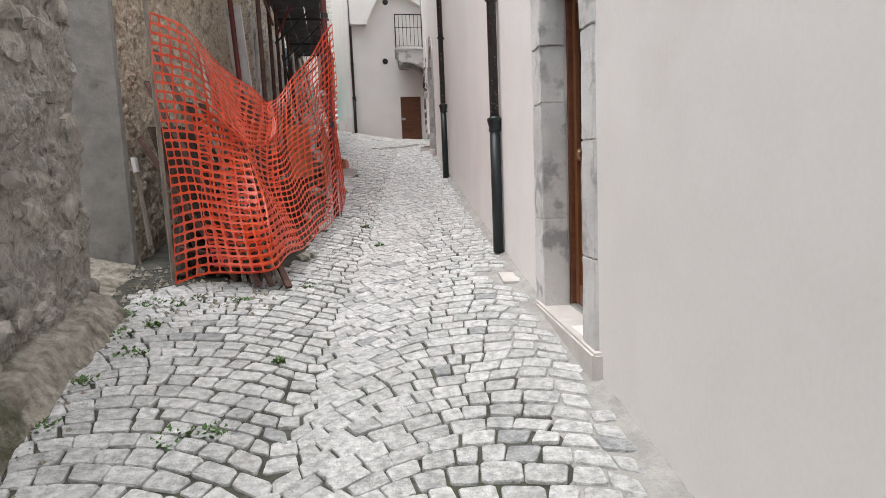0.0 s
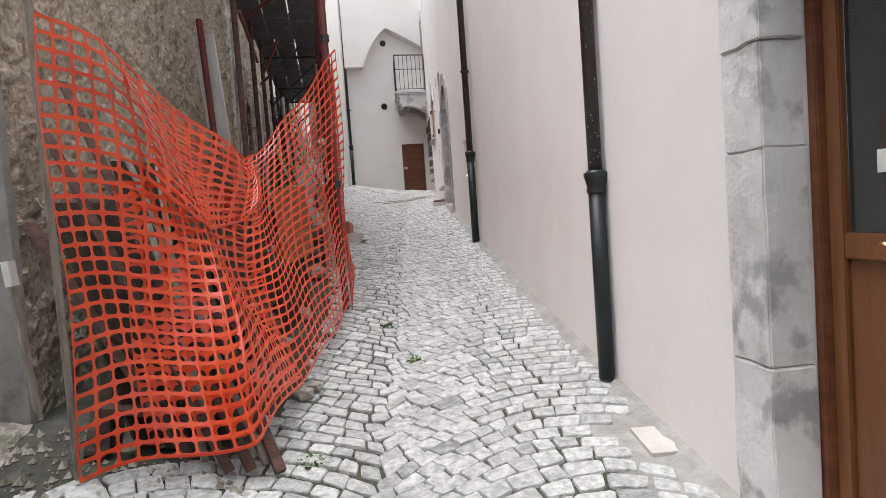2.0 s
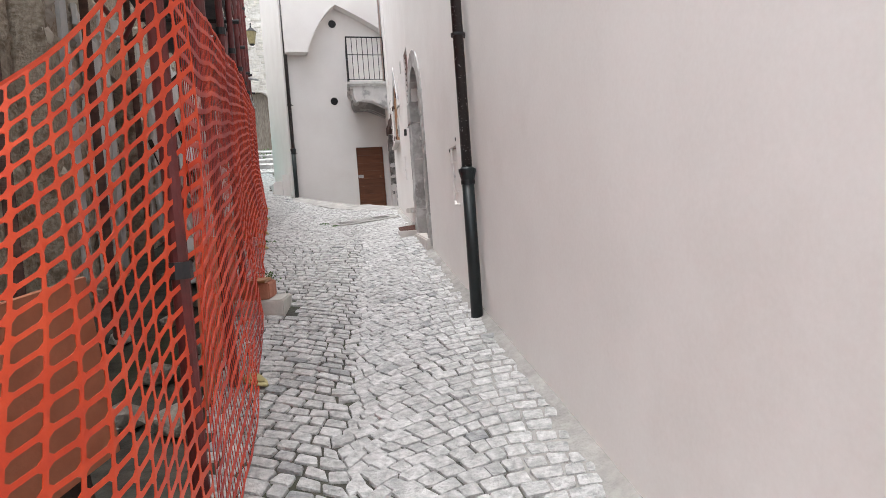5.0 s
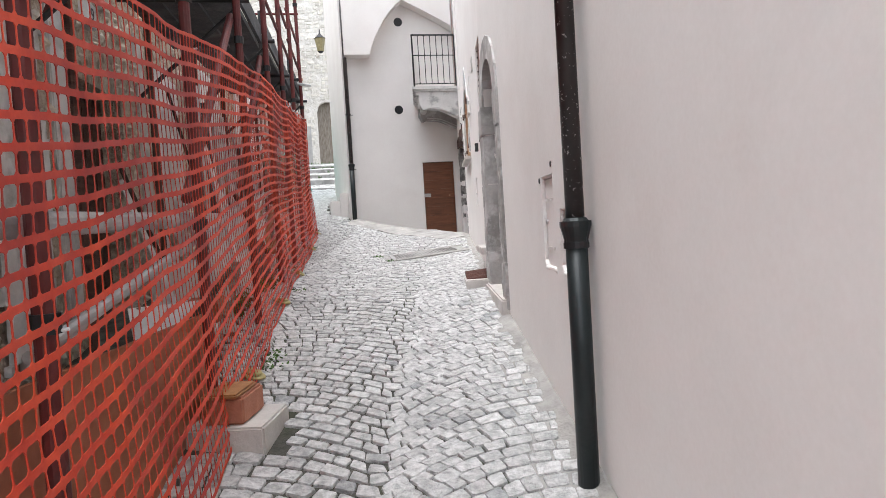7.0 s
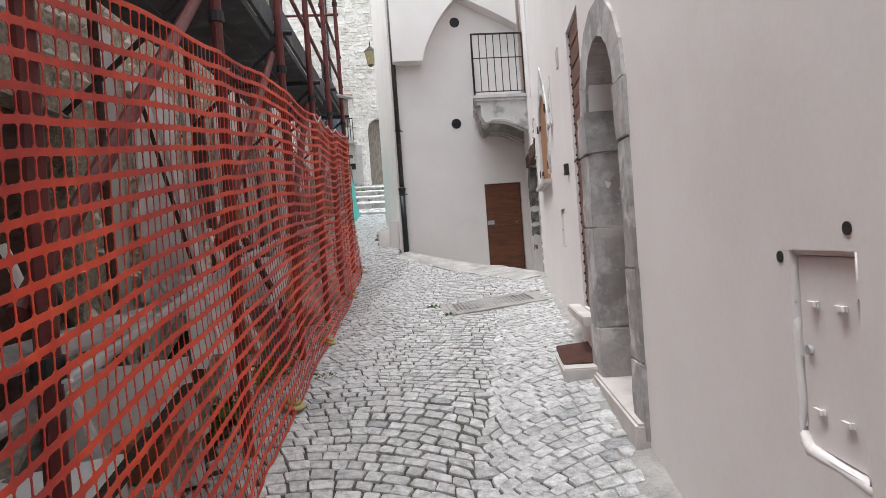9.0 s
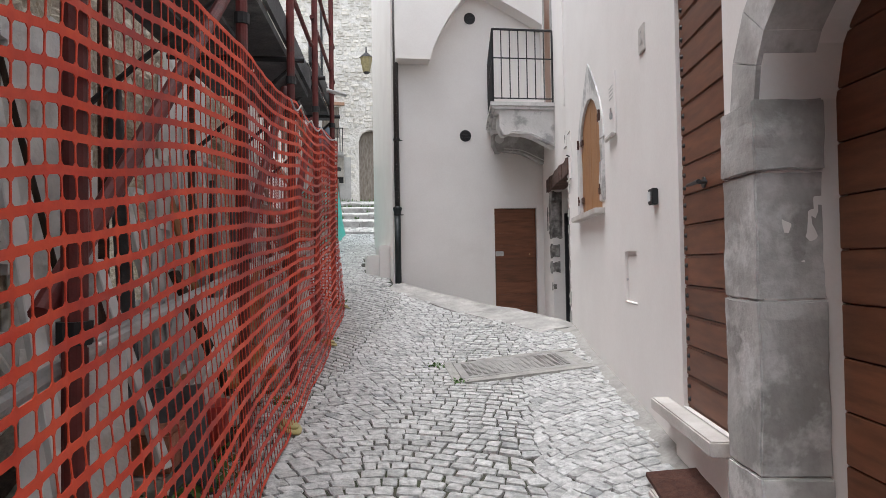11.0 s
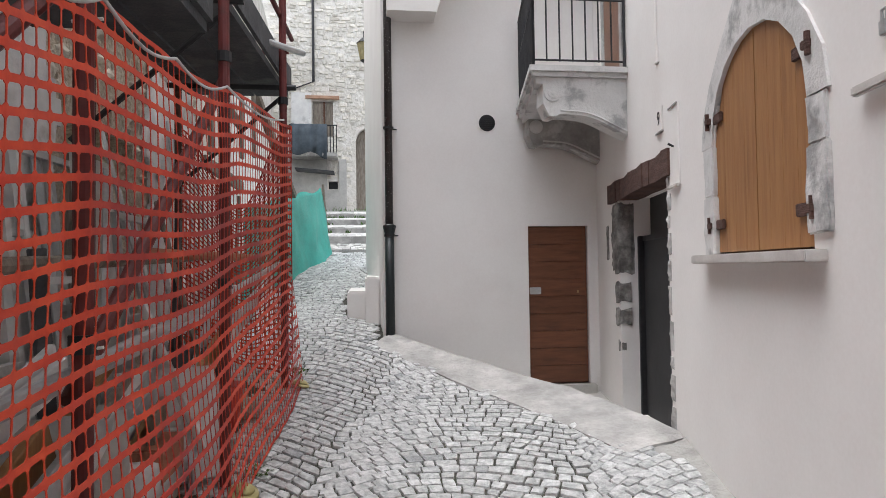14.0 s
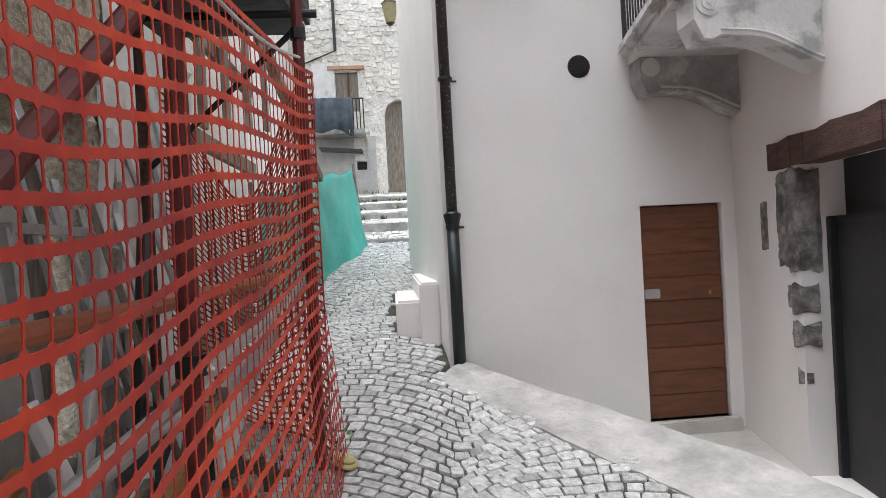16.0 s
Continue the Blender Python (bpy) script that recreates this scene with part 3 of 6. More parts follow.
def wall_cabinet(F, o, label, holes=True, pads=True):
    s0, s1, z0, z1, _ = o
    t = thing("meter_cabinet", F.at((s0 + s1) / 2, 0, z0), label, "meter cabinet", "meter cabinets in the wall")
    part("door", one_block(F, s0 + 0.006, s1 - 0.003, 0.022, 0.06, z0 + 0.004, z1 - 0.018, 0.004), PLASTER, t, "flush plaster-coloured cabinet door")
    part("backing", one_block(F, s0, s1, 0.062, 0.08, z0, z1), PLASTER, t)
    if pads:
        for fs in (0.30, 0.72):
            for zz in (z0 + 0.10, z1 - 0.16):
                part("hinge_pad", one_block(F, s0 + (s1 - s0) * fs - 0.025, s0 + (s1 - s0) * fs + 0.025, 0.004, 0.02, zz, zz + 0.03, 0.008), PLASTER, t)
    c = F.at(s1 - 0.05, 0.02, (z0 + z1) / 2)
    part("lock", rod(c, c - Vector((F.n.x, F.n.y, 0)) * 0.012, 0.014, 14), STEEL, t, "small round lock")
    # smeared plaster bead round the frame, thick below and on the far side
    for (pa, pb, r, d) in (((s1 + 0.012, z1 - 0.04), (s1 + 0.010, z0 + 0.03), 0.015, 0.0140), ((s1 + 0.010, z0 + 0.03), (s1 - 0.03, z0 - 0.008), 0.016, 0.0140),
                           ((s1 - 0.03, z0 - 0.008), (s0 - 0.01, z0 - 0.012), 0.018, 0.0140), ((s0 - 0.006, z0), (s0 - 0.004, z1), 0.007, 0.006)):
        bm = bmesh.new()
        n = 9
        q = []
        for i in range(n + 1):
            f = i / n
            w = F.at(pa[0] + (pb[0] - pa[0]) * f, d, pa[1] + (pb[1] - pa[1]) * f)
            q.append(w + 0.004 * noise.noise_vector(w * 17))
        sweep(bm, q, [r * (1 + 0.3 * noise.noise(w * 9)) for w in q])
        part("rim", bm, PLASTER, t, "rough plaster bead", smooth=True)
    part("hood", one_block(F, s0, s1, 0.010, 0.05, z1 - 0.014, z1 + 0.002, 0.003), PLASTER, t)
    if holes:
        for ss, zz in ((s1 + 0.045, z1 - 0.02), (s0 + 0.02, z1 + 0.055)):
            c = F.at(ss, -0.004, zz)
            n3 = Vector((F.n.x, F.n.y, 0))
            part("sleeve", rod(c, c + n3 * 0.03, 0.017, 14), BLACK, t, "open black conduit end")


def arch_door():
    F, (s0, s1, z0, z1, rise) = WALL_A, ARCH
    t = thing("arch_surround", F.at((s0 + s1) / 2, 0, z0), "weathered grey stone arch of an old doorway", "door surround", kind="structure")
    spring = z1 - rise
    stone_jamb("block", F, s1 - 0.01, F.length + 0.15, -0.03, 0.24, (z0 - 0.1, 2.61, 3.29, 3.79, spring), STONE_GREY, t, 0.012)
    stone_jamb("block", F, s0 - 0.20, s0 + 0.01, -0.02, 0.24, (z0 - 0.1, 2.55, 3.05, 3.75, spring), STONE_GREY, t, 0.012)
    n, c = 9, (s0 + s1) / 2
    half = (s1 - s0) / 2
    for i in range(n):
        bm = bmesh.new()
        q = []
        for d in (-0.02, 0.2):
            for r, e in ((1.0, 0.004), (1.54, 0.004)):
                for w in (math.pi * i / n + e, math.pi * (i + 1) / n - e):
                    q.append(F.at(c + math.cos(w) * half * r, d, spring + math.sin(w) * (rise - 0.012 + (r - 1) * half)))
        hexa(bm, [q[0], q[1], q[3], q[2], q[4], q[5], q[7], q[6]])
        part("voussoir", bm, STONE_GREY, t)
    dr = thing("door_2", F.at(c, 0.3, z0), "dark brown door of wide horizontal planks under a stone arch", "door", kind="structure")
    board_leaf(dr, F, s0 - 0.05, s1 + 0.05, 0.30, z0, z0 + 2.7, 13, DARK_OAK)
    part("backing", one_block(F, s0 - 0.1, s1 + 0.1, 0.335, 0.36, z0, z1 + 0.1), DARK_OAK, dr)
    st = thing("door_step", F.at(c, -0.05, z0 - 0.2), "worn pale stone step before the arched doorway", "step", kind="structure")
    part("slab", one_block(F, s0 - 0.20, s1 + 0.16, -0.07, 0.3, z0 - 0.3, z0 - 0.005, 0.015, z1b=z0 + 0.05), SILL, st)


def plank_door():
    F, (s0, s1, z0, z1, _) = WALL_B, PLANK
    t = thing("door_3", F.at((s0 + s1) / 2, 0.13, z0), "brown wooden door of nailed horizontal boards with black lever", "door", kind="structure")
    n, d = 14, 0.022
    h = (z1 - z0) / n
    for i in range(n):
        a = z0 + h * i
        bm = bmesh.new()
        block(bm, F, s0, s1, d, d + 0.035, a + 0.014, a + h - 0.003, 0.004)
        p = part("plank", bm, DARK_OAK, t)
        bm = bmesh.new()
        block(bm, F, s0, s1, d + 0.004, d + 0.034, a - 0.002, a + 0.010, 0.003)
        part("bead", bm, DARK_OAK, p)
        for zz in (a + 0.05, a + h - 0.045):
            bm = bmesh.new()
            c = F.at(s1 - 0.045, d + 0.002, zz)
            tube(bm, c, c - Vector((F.n.x, F.n.y, 0)) * 0.014, 0.016, 8, 0.007)
            part("nail", bm, IRON, p)
    part("backing", one_block(F, s0 - 0.05, s1 + 0.05, d + 0.037, d + 0.05, z0, z1 + 0.05), DARK_OAK, t)
    n3 = Vector((F.n.x, F.n.y, 0))
    u3 = Vector((F.u.x, F.u.y, 0))
    bm = bmesh.new()
    c = F.at(s0 + 0.30, d, 3.84)
    tube(bm, c, c - n3 * 0.05, 0.011, 10)
    tube(bm, c - n3 * 0.05 - u3 * 0.03, c - n3 * 0.05 + u3 * 0.14, 0.012, 10, 0.008)
    tube(bm, c + u3 * 0.02 - n3 * 0.004, c + u3 * 0.02 - n3 * 0.012, 0.028, 14)
    part("lever", bm, IRON, t, "black iron lever handle")
    st = thing("door_sill", F.at((s0 + s1) / 2, -0.04, z0 - 0.06), "thin pale stone sill slab before the plank door", "sill", kind="structure")
    part("slab", one_block(F, s0 - 0.03, s1 + 0.26, -0.11, -0.003, z0 - 0.075, z0 - 0.002, 0.008), SILL, st)
    part("base", one_block(F, s0 - 0.02, s1 + 0.06, -0.03, -0.002, 2.1, z0 - 0.077, 0.01), PLASTER, st)


def shuttered_window():
    F, (s0, s1, z0, z1, rise) = WALL_B, WINDOW
    t = thing("window_1", F.at((s0 + s1) / 2, 0, z0), "arched window closed with honey-coloured wooden shutters", "window", kind="structure")
    c, half, spring = (s0 + s1) / 2, (s1 - s0) / 2, z1 - rise
    # stone frame: jamb blocks and a pointed head
    stone_jamb("block", F, s1 - 0.01, s1 + 0.13, -0.012, 0.12, (z0 - 0.02, z0 + 0.33, spring), STONE, t, 0.02)
    stone_jamb("block", F, s0 - 0.13, s0 + 0.01, -0.012, 0.12, (z0 + 0.06, z0 + 0.42, spring), STONE, t, 0.02)
    n = 10
    for lo, hi in ((0, n // 2), (n // 2, n)):
        bm = bmesh.new()
        for i in range(lo, hi):
            q = []
            for d in (-0.014, 0.12):
                for out in (0, 1):
                    for w in (math.pi * i / n, math.pi * (i + 1) / n):
                        x, y = math.cos(w) * half, math.sin(w) * (rise - 0.012)
                        if out:
                            peak = max(0.0, 1 - abs(x) / half) ** 1.5
                            x, y = x * 1.30 * (1 - 0.25 * peak), y * 1.12 + 0.30 * peak
                        q.append(F.at(c + x, d, spring + y))
            hexa(bm, [q[0], q[1], q[3], q[2], q[4], q[5], q[7], q[6]])
        part("head_stone", bm, STONE, t)
    for k, (a, b) in enumerate(((s0, c - 0.004), (c + 0.004, s1))):
        m = 4
        for i in range(m):
            u0, u1 = a + (b - a) * i / m + 0.001, a + (b - a) * (i + 1) / m - 0.001
            tops = [spring + (rise - 0.015) * math.sqrt(max(0.0, 1 - ((u - c) / half) ** 2)) for u in (u0, u1)]
            bm = bmesh.new()
            block(bm, F, u0, u1, 0.010, 0.036, z0 + 0.012, tops[0], 0, z1b=tops[1])
            part("shutter_board", bm, PINE, t)
    part("backing", one_block(F, s0 - 0.02, s1 + 0.02, 0.07, 0.09, z0, z1 + 0.03), DARK_OAK, t)
    for ss, sign in ((s1, 1), (s0, -1)):
        for zz in (z0 + 0.14, z0 + 0.74 if sign > 0 else z0 + 0.80):
            bm = bmesh.new()
            block(bm, F, ss - 0.13 * max(sign, 0) - 0.02 * (sign < 0), ss + 0.02 * (sign > 0) + 0.13 * (sign < 0), -0.010, 0.009, zz, zz + 0.055, 0.004)
            tube(bm, F.at(ss + sign * 0.035, -0.022, zz - 0.02), F.at(ss + sign * 0.035, -0.022, zz + 0.075), 0.013, 10)
            block(bm, F, ss - 0.005 if sign > 0 else ss - 0.05, ss + 0.05 if sign > 0 else ss + 0.005, -0.034, 0.0, zz + 0.008, zz + 0.044, 0.004)
            part("hinge", bm, BEAM, t, "rusty dark strap hinge")
    part("window_sill", one_block(F, s0 - 0.10, s1 + 0.17, -0.09, 0.06, z0 - 0.05, z0, 0.006), SILL, t, "thin pale stone sill")


def text_thing(name, body, size, F, s, d, z, mat, parent):
    cu = bpy.data.curves.new(name, "FONT")
    cu.body, cu.size, cu.extrude, cu.align_x, cu.align_y = body, size, 0.0008, "CENTER", "CENTER"
    ob = new(name, cu)
    dg = bpy.context.evaluated_depsgraph_get()
    me = bpy.data.meshes.new_from_object(ob.evaluated_get(dg))
    bpy.data.objects.remove(ob)
    me.materials.clear()
    me.materials.append(mat)
    o = new(name, me)
    root = parent
    w = F.at(s, d, z)
    x, zz = -Vector((F.u.x, F.u.y, 0)), Vector((0, 0, 1))
    y = Vector((-F.n.x, -F.n.y, 0))
    m = Matrix((x, zz, y)).transposed().to_4x4()
    m.translation = w - Vector(root.location)
    o.parent = parent
    o.matrix_local = m
    return o


def wall_bits():
    F = WALL_B
    s = F.s_of(16.95)
    t = thing("wall_lamp", F.at(s, 0, 3.79), "small black square wall lamp with white lens", "wall lamp")
    part("housing", one_block(F, s - 0.05, s + 0.05, -0.04, 0.002, 3.80, 3.90, 0.006), BLACK, t)
    part("front_lens", one_block(F, s - 0.015, s + 0.042, -0.045, -0.039, 3.822, 3.882, 0.002), WHITE_GLASS, t, "white frosted lens")
    s = F.s_of(17.18)
    t = thing("number_tile", F.at(s, 0, 4.88), "small pale house number tile reading 5", "number tile")
    part("tile", one_block(F, s - 0.07, s + 0.07, -0.012, 0.002, 4.84, 5.02, 0.004), SILL, t)
    text_thing("number", "5", 0.13, F, s, -0.014, 4.93, STONE_GREY, t)
    s = F.s_of(20.72)
    t = thing("number_tile", F.at(s, 0, 4.88), "small white house number tile reading 9 with a dark lower edge", "number tile")
    part("tile", one_block(F, s - 0.08, s + 0.08, -0.012, 0.002, 4.86, 5.04, 0.004), PLASTER, t)
    part("edge", one_block(F, s - 0.085, s + 0.085, -0.018, 0.002, 4.848, 4.858, 0.001), STONE_GREY, t)
    text_thing("number", "9", 0.15, F, s, -0.014, 4.95, BLACK, t)
    s0, s1 = F.s_of(17.98), F.s_of(18.24)
    t = thing("wall_plaque", F.at(s0, 0, 4.46), "white stone plaque with a small grey padlock", "plaque")
    part("slab", one_block(F, s0, s1, -0.012, 0.004, 4.46, 4.98, 0.006), PLASTER, t, "white stone slab")
    part("ledge", one_block(F, s0 - 0.01, s1 + 0.01, -0.045, -0.018, 4.44, 4.475, 0.006), SILL, t)
    bm = bmesh.new()
    for i in range(4):
        block(bm, F, s0 + 0.07, s1 - 0.06, -0.0145, -0.0115, 4.86 - i * 0.03, 4.872 - i * 0.03)
    part("worn_lettering", bm, STONE, t, "worn illegible lettering")
    bm = bmesh.new()
    block(bm, F, s0 + 0.085, s0 + 0.125, -0.034, -0.014, 4.60, 4.65, 0.004)
    tube(bm, F.at(s0 + 0.092, -0.024, 4.648), F.at(s0 + 0.092, -0.024, 4.685), 0.005, 8)
    tube(bm, F.at(s0 + 0.118, -0.024, 4.648), F.at(s0 + 0.118, -0.024, 4.685), 0.005, 8)
    tube(bm, F.at(s0 + 0.092, -0.024, 4.685), F.at(s0 + 0.118, -0.024, 4.685), 0.005, 8)
    part("padlock", bm, STEEL, t, "small grey padlock")
    s0, s1, z0, z1, _ = BOX
    t = thing("meter_cabinet", F.at(s0, 0, z0), "small plaster-coloured recessed wall box with a tiny lock", "meter cabinet", "meter cabinets in the wall")
    part("door", one_block(F, s0 + 0.003, s1 - 0.004, 0.020, 0.05, z0 + 0.004, z1 - 0.035, 0.003), PLASTER, t)
    part("hood", one_block(F, s0, s1, 0.030, 0.055, z1 - 0.033, z1), PLASTER, t)
    part("backing", one_block(F, s0, s1, 0.06, 0.075, z0, z1), PLASTER, t)
    c = F.at(s1 - 0.045, 0.010, (z0 + z1) / 2 - 0.02)
    part("lock", rod(c, c - Vector((F.n.x, F.n.y, 0)) * 0.012, 0.010, 12), STEEL, t, "small lock")
    bm = bmesh.new()
    tube(bm, F.at(s0 - 0.005, 0.006, z0), F.at(s1 + 0.005, 0.006, z0), 0.011, 8)
    part("rim", bm, PLASTER, t, "pale plaster rim", smooth=True)
    s0, s1 = F.s_of(20.27), F.s_of(20.47)
    t = thing("wall_panel", F.at(s0, 0, 4.40), "tall pale plastered panel with a thin ledge and small hook", "wall panel")
    part("slab", one_block(F, s0, s1, -0.012, 0.003, 4.41, 4.96, 0.004), PLASTER, t)
    part("ledge", one_block(F, s0 - 0.01, s1 + 0.01, -0.035, -0.014, 4.395, 4.415, 0.004), SILL, t)
    part("top_bar", one_block(F, s0, s1, -0.022, -0.013, 4.955, 4.968, 0.002), STONE_GREY, t)
    part("hook", rod(F.at((s0 + s1) / 2, -0.012, 4.68), F.at((s0 + s1) / 2, -0.05, 4.70), 0.008, 8), IRON, t, "small iron hook")
    # bare conduit and small pits near the balcony
    s = F.s_of(20.75)
    t = thing("conduit", F.at(s, 0, 4.95), "thin plastered-over conduit with a bare end", "conduit")
    part("pipe", rod(F.at(s, -0.008, 5.5), F.at(s + 0.03, -0.008, 9.0), 0.012, 10), PLASTER, t)
    part("junction", one_block(F, s - 0.035, s + 0.035, -0.02, 0.003, 5.38, 5.52, 0.006), PLASTER, t)


def rough_stone(F, s0, s1, z0, z1, out, seed, ragged=0.14, deep=0.1):
    """One hand-split stone with a pitted face and an uneven outline."""
    bm = bmesh.new()
    n, m = max(5, int((s1 - s0) / 0.028)), max(5, int((z1 - z0) / 0.028))
    o = Vector((seed * 3.1, seed * 1.7, 0))
    g = []
    for i in range(n + 1):
        r = []
        for j in range(m + 1):
            u, v = i / n * 2 - 1, j / m * 2 - 1
            k = (1 - ragged * 0.5 * (u * u * v * v)) + ragged * noise.noise(o + Vector((u * 1.7, v * 1.7, 0))) * max(abs(u), abs(v))
            rim = max(abs(u), abs(v)) > 0.99
            p = Vector((i * 0.55, j * 0.55, seed))
            d = deep if rim else -out * (0.6 + 0.7 * noise.noise(p)) + out * 0.5 * noise.noise(p * 2.6)
            if not rim:
                d = min(d + (out * 0.5 if max(abs(u), abs(v)) > 1 - 2.5 / min(n, m) else 0.0), -0.004)
            r.append(bm.verts.new(F.at((s0 + s1) / 2 + u * k * (s1 - s0) / 2, d, (z0 + z1) / 2 + v * k * (z1 - z0) / 2)))
        g.append(r)
    for i in range(n):
        for j in range(m):
            bm.faces.new((g[i][j], g[i + 1][j], g[i + 1][j + 1], g[i][j + 1]))
    return bm


def dark_doorway():
    F, (s0, s1, z0, z1, _) = WALL_B, DARK
    t = thing("door_4", F.at((s0 + s1) / 2, 0.25, z0), "charcoal-grey sheet door in a rough old opening", "door", kind="structure")
    part("leaf", one_block(F, s0 - 0.02, s1 + 0.02, 0.22, 0.26, z0, z1 - 0.42, 0.004), DARK_DOOR, t)
    part("transom", one_block(F, s0 - 0.02, s1 + 0.02, 0.21, 0.27, z1 - 0.42, z1 - 0.37, 0.006), IRON, t)
    part("upper_panel", one_block(F, s0 - 0.02, s1 + 0.02, 0.30, 0.33, z1 - 0.37, z1 + 0.05), BLACK, t)
    part("door_frame", one_block(F, s1 - 0.05, s1 + 0.0, 0.17, 0.23, z0, z1 - 0.37, 0.005), IRON, t)
    part("latch", one_block(F, s0 + 0.10, s0 + 0.13, 0.195, 0.221, 3.35, 3.50, 0.005), IRON, t)
    l = thing("lintel", F.at((s0 + s1) / 2, 0, z1), "rough old dark wooden lintel beam", "lintel", kind="structure")
    bm = bmesh.new()
    a, b, n = s0 - 0.12, s1 + 0.36, 12
    for i in range(n):
        j = 0.011 * math.sin(i * 2.1)
        k = 0.011 * math.sin((i + 1) * 2.1)
        block(bm, F, a + (b - a) * i / n, a + (b - a) * (i + 1) / n, -0.03 + 0.01 * math.sin(i), 0.18, z1 - 0.02 + j * 0.3, z1 + 0.17 + j, 0, z0b=z1 - 0.02 + k * 0.3, z1b=z1 + 0.17 + k)
    part("beam", bm, BEAM, l)
    rnd = random.Random(5)
    g = thing("door_jamb_stones", F.at(s1, 0, z0), "grey rough stones left bare at the jamb of the old opening", "door surround", kind="structure")
    for w, lo, hi in ((0.36, 3.78, 4.50), (0.24, 3.50, 3.72), (0.18, 3.28, 3.46)):
        part("stone", rough_stone(F, s1 - 0.028, s1 + w, lo, hi, 0.02, lo), ROUGH_STONE, g)
    V = Face(F.at(s1, -0.03, 0).xy, F.at(s1, 0.22, 0).xy, -1)
    for a, b, lo, hi in ((-0.005, 0.20, 3.76, 4.50), (0.0, 0.13, 3.49, 3.72), (0.0, 0.09, 3.27, 3.46), (0.02, 0.09, 3.02, 3.14)):
        part("stone", rough_stone(V, a, b, lo, hi, 0.016, lo + 7), ROUGH_STONE, g)
    zz = z0 + 0.02
    while zz < z1 - 0.05:
        h = rnd.uniform(0.12, 0.26)
        part("stone", rough_stone(F, s0 - rnd.uniform(0.06, 0.12), s0 + 0.03, zz - 0.01, min(zz + h + 0.005, z1), 0.022, zz, 0.12, 0.2), STONE_GREY, g)
        zz += h
    s = F.s_of(22.75)
    n = thing("wall_hollow", F.at(s, 0, 3.95), "narrow bare stone patch in the plaster by the corner", "stone patch", kind="structure")
    part("stone", rough_stone(F, s - 0.08, s + 0.10, 3.90, 4.32, 0.012, 2.0), ROUGH_STONE, n)


def far_door():
    F, (s0, s1, z0, z1, _) = FACADE, FARDOOR
    t = thing("door_5", F.at((s0 + s1) / 2, 0.04, z0), "low dark brown door of wide horizontal boards", "door", kind="structure")
    board_leaf(t, F, s0 + 0.012, s1 - 0.012, 0.035, z0 + 0.01, z1 - 0.012, 9, DARK_OAK, 0.003)
    part("backing", one_block(F, s0, s1, 0.07, 0.09, z0, z1), DARK_OAK, t)
    part("lock_plate", one_block(F, s0 + 0.015, s0 + 0.15, 0.018, 0.036, z0 + 1.03, z0 + 1.11, 0.006), STEEL, t, "grey metal lock plate")
    part("keyhole", one_block(F, s1 - 0.13, s1 - 0.11, 0.028, 0.036, z0 + 1.04, z0 + 1.07), BRASS, t)
    st = thing("door_sill", F.at((s0 + s1) / 2, 0, z0 - 0.1), "low pale stone threshold of the brown door", "sill", kind="structure")
    part("slab", one_block(F, s0 - 0.05, s1 + 0.05, -0.10, 0.1, z0 - 0.14, z0, 0.01), CONCRETE, st)


def vents():
    for x, z in ((4.461, 5.52), (4.56, 7.45)):
        t = thing("wall_vent", (x, 23.37, z), "round dark wall vent with black grille", "wall vent", "round vents")
        part("pipe", rod((x, 23.45, z), (x, 23.364, z), 0.095, 24), BLACK, t)
        bm = bmesh.new()
        for i in range(7):
            zz = z - 0.072 + i * 0.024
            w = math.sqrt(max(0.0001, 0.085 ** 2 - (zz - z) ** 2))
            box(bm, x - w, x + w, 23.356, 23.363, zz - 0.004, zz + 0.004)
        part("grille", bm, IRON, t)


def overhang():
    """The upper storey that stands out on an arch."""
    y0, y1, z1 = 23.05, 23.368, 9.5
    bm = bmesh.new()

    def low(x):
        if x < 3.86:
            return 6.66
        if x < 4.62:
            u = (x - 3.86) / 0.76
            return 6.66 + 1.17 * (math.sin(u * 1.15) / math.sin(1.15)) ** 0.78
        return 7.83 - 0.46 * (x - 4.62) - 0.06 * (x - 4.62) ** 2
    xs = [3.32, 3.86 - 1e-3] + [3.86 + 0.76 * i / 12 for i in range(13)] + [4.62 + 1.25 * i / 8 for i in range(1, 9)]
    F = Face((0, y0), (9, y0), -1)
    for a, b in zip(xs, xs[1:]):
        block(bm, F, a, b, 0, y1 - y0, low(a + 1e-4), z1, 0, z0b=low(b - 1e-4))
    single("wall_overhang", bm, PLASTER, "plastered upper storey standing out on a pointed half arch", "wall", "structure")


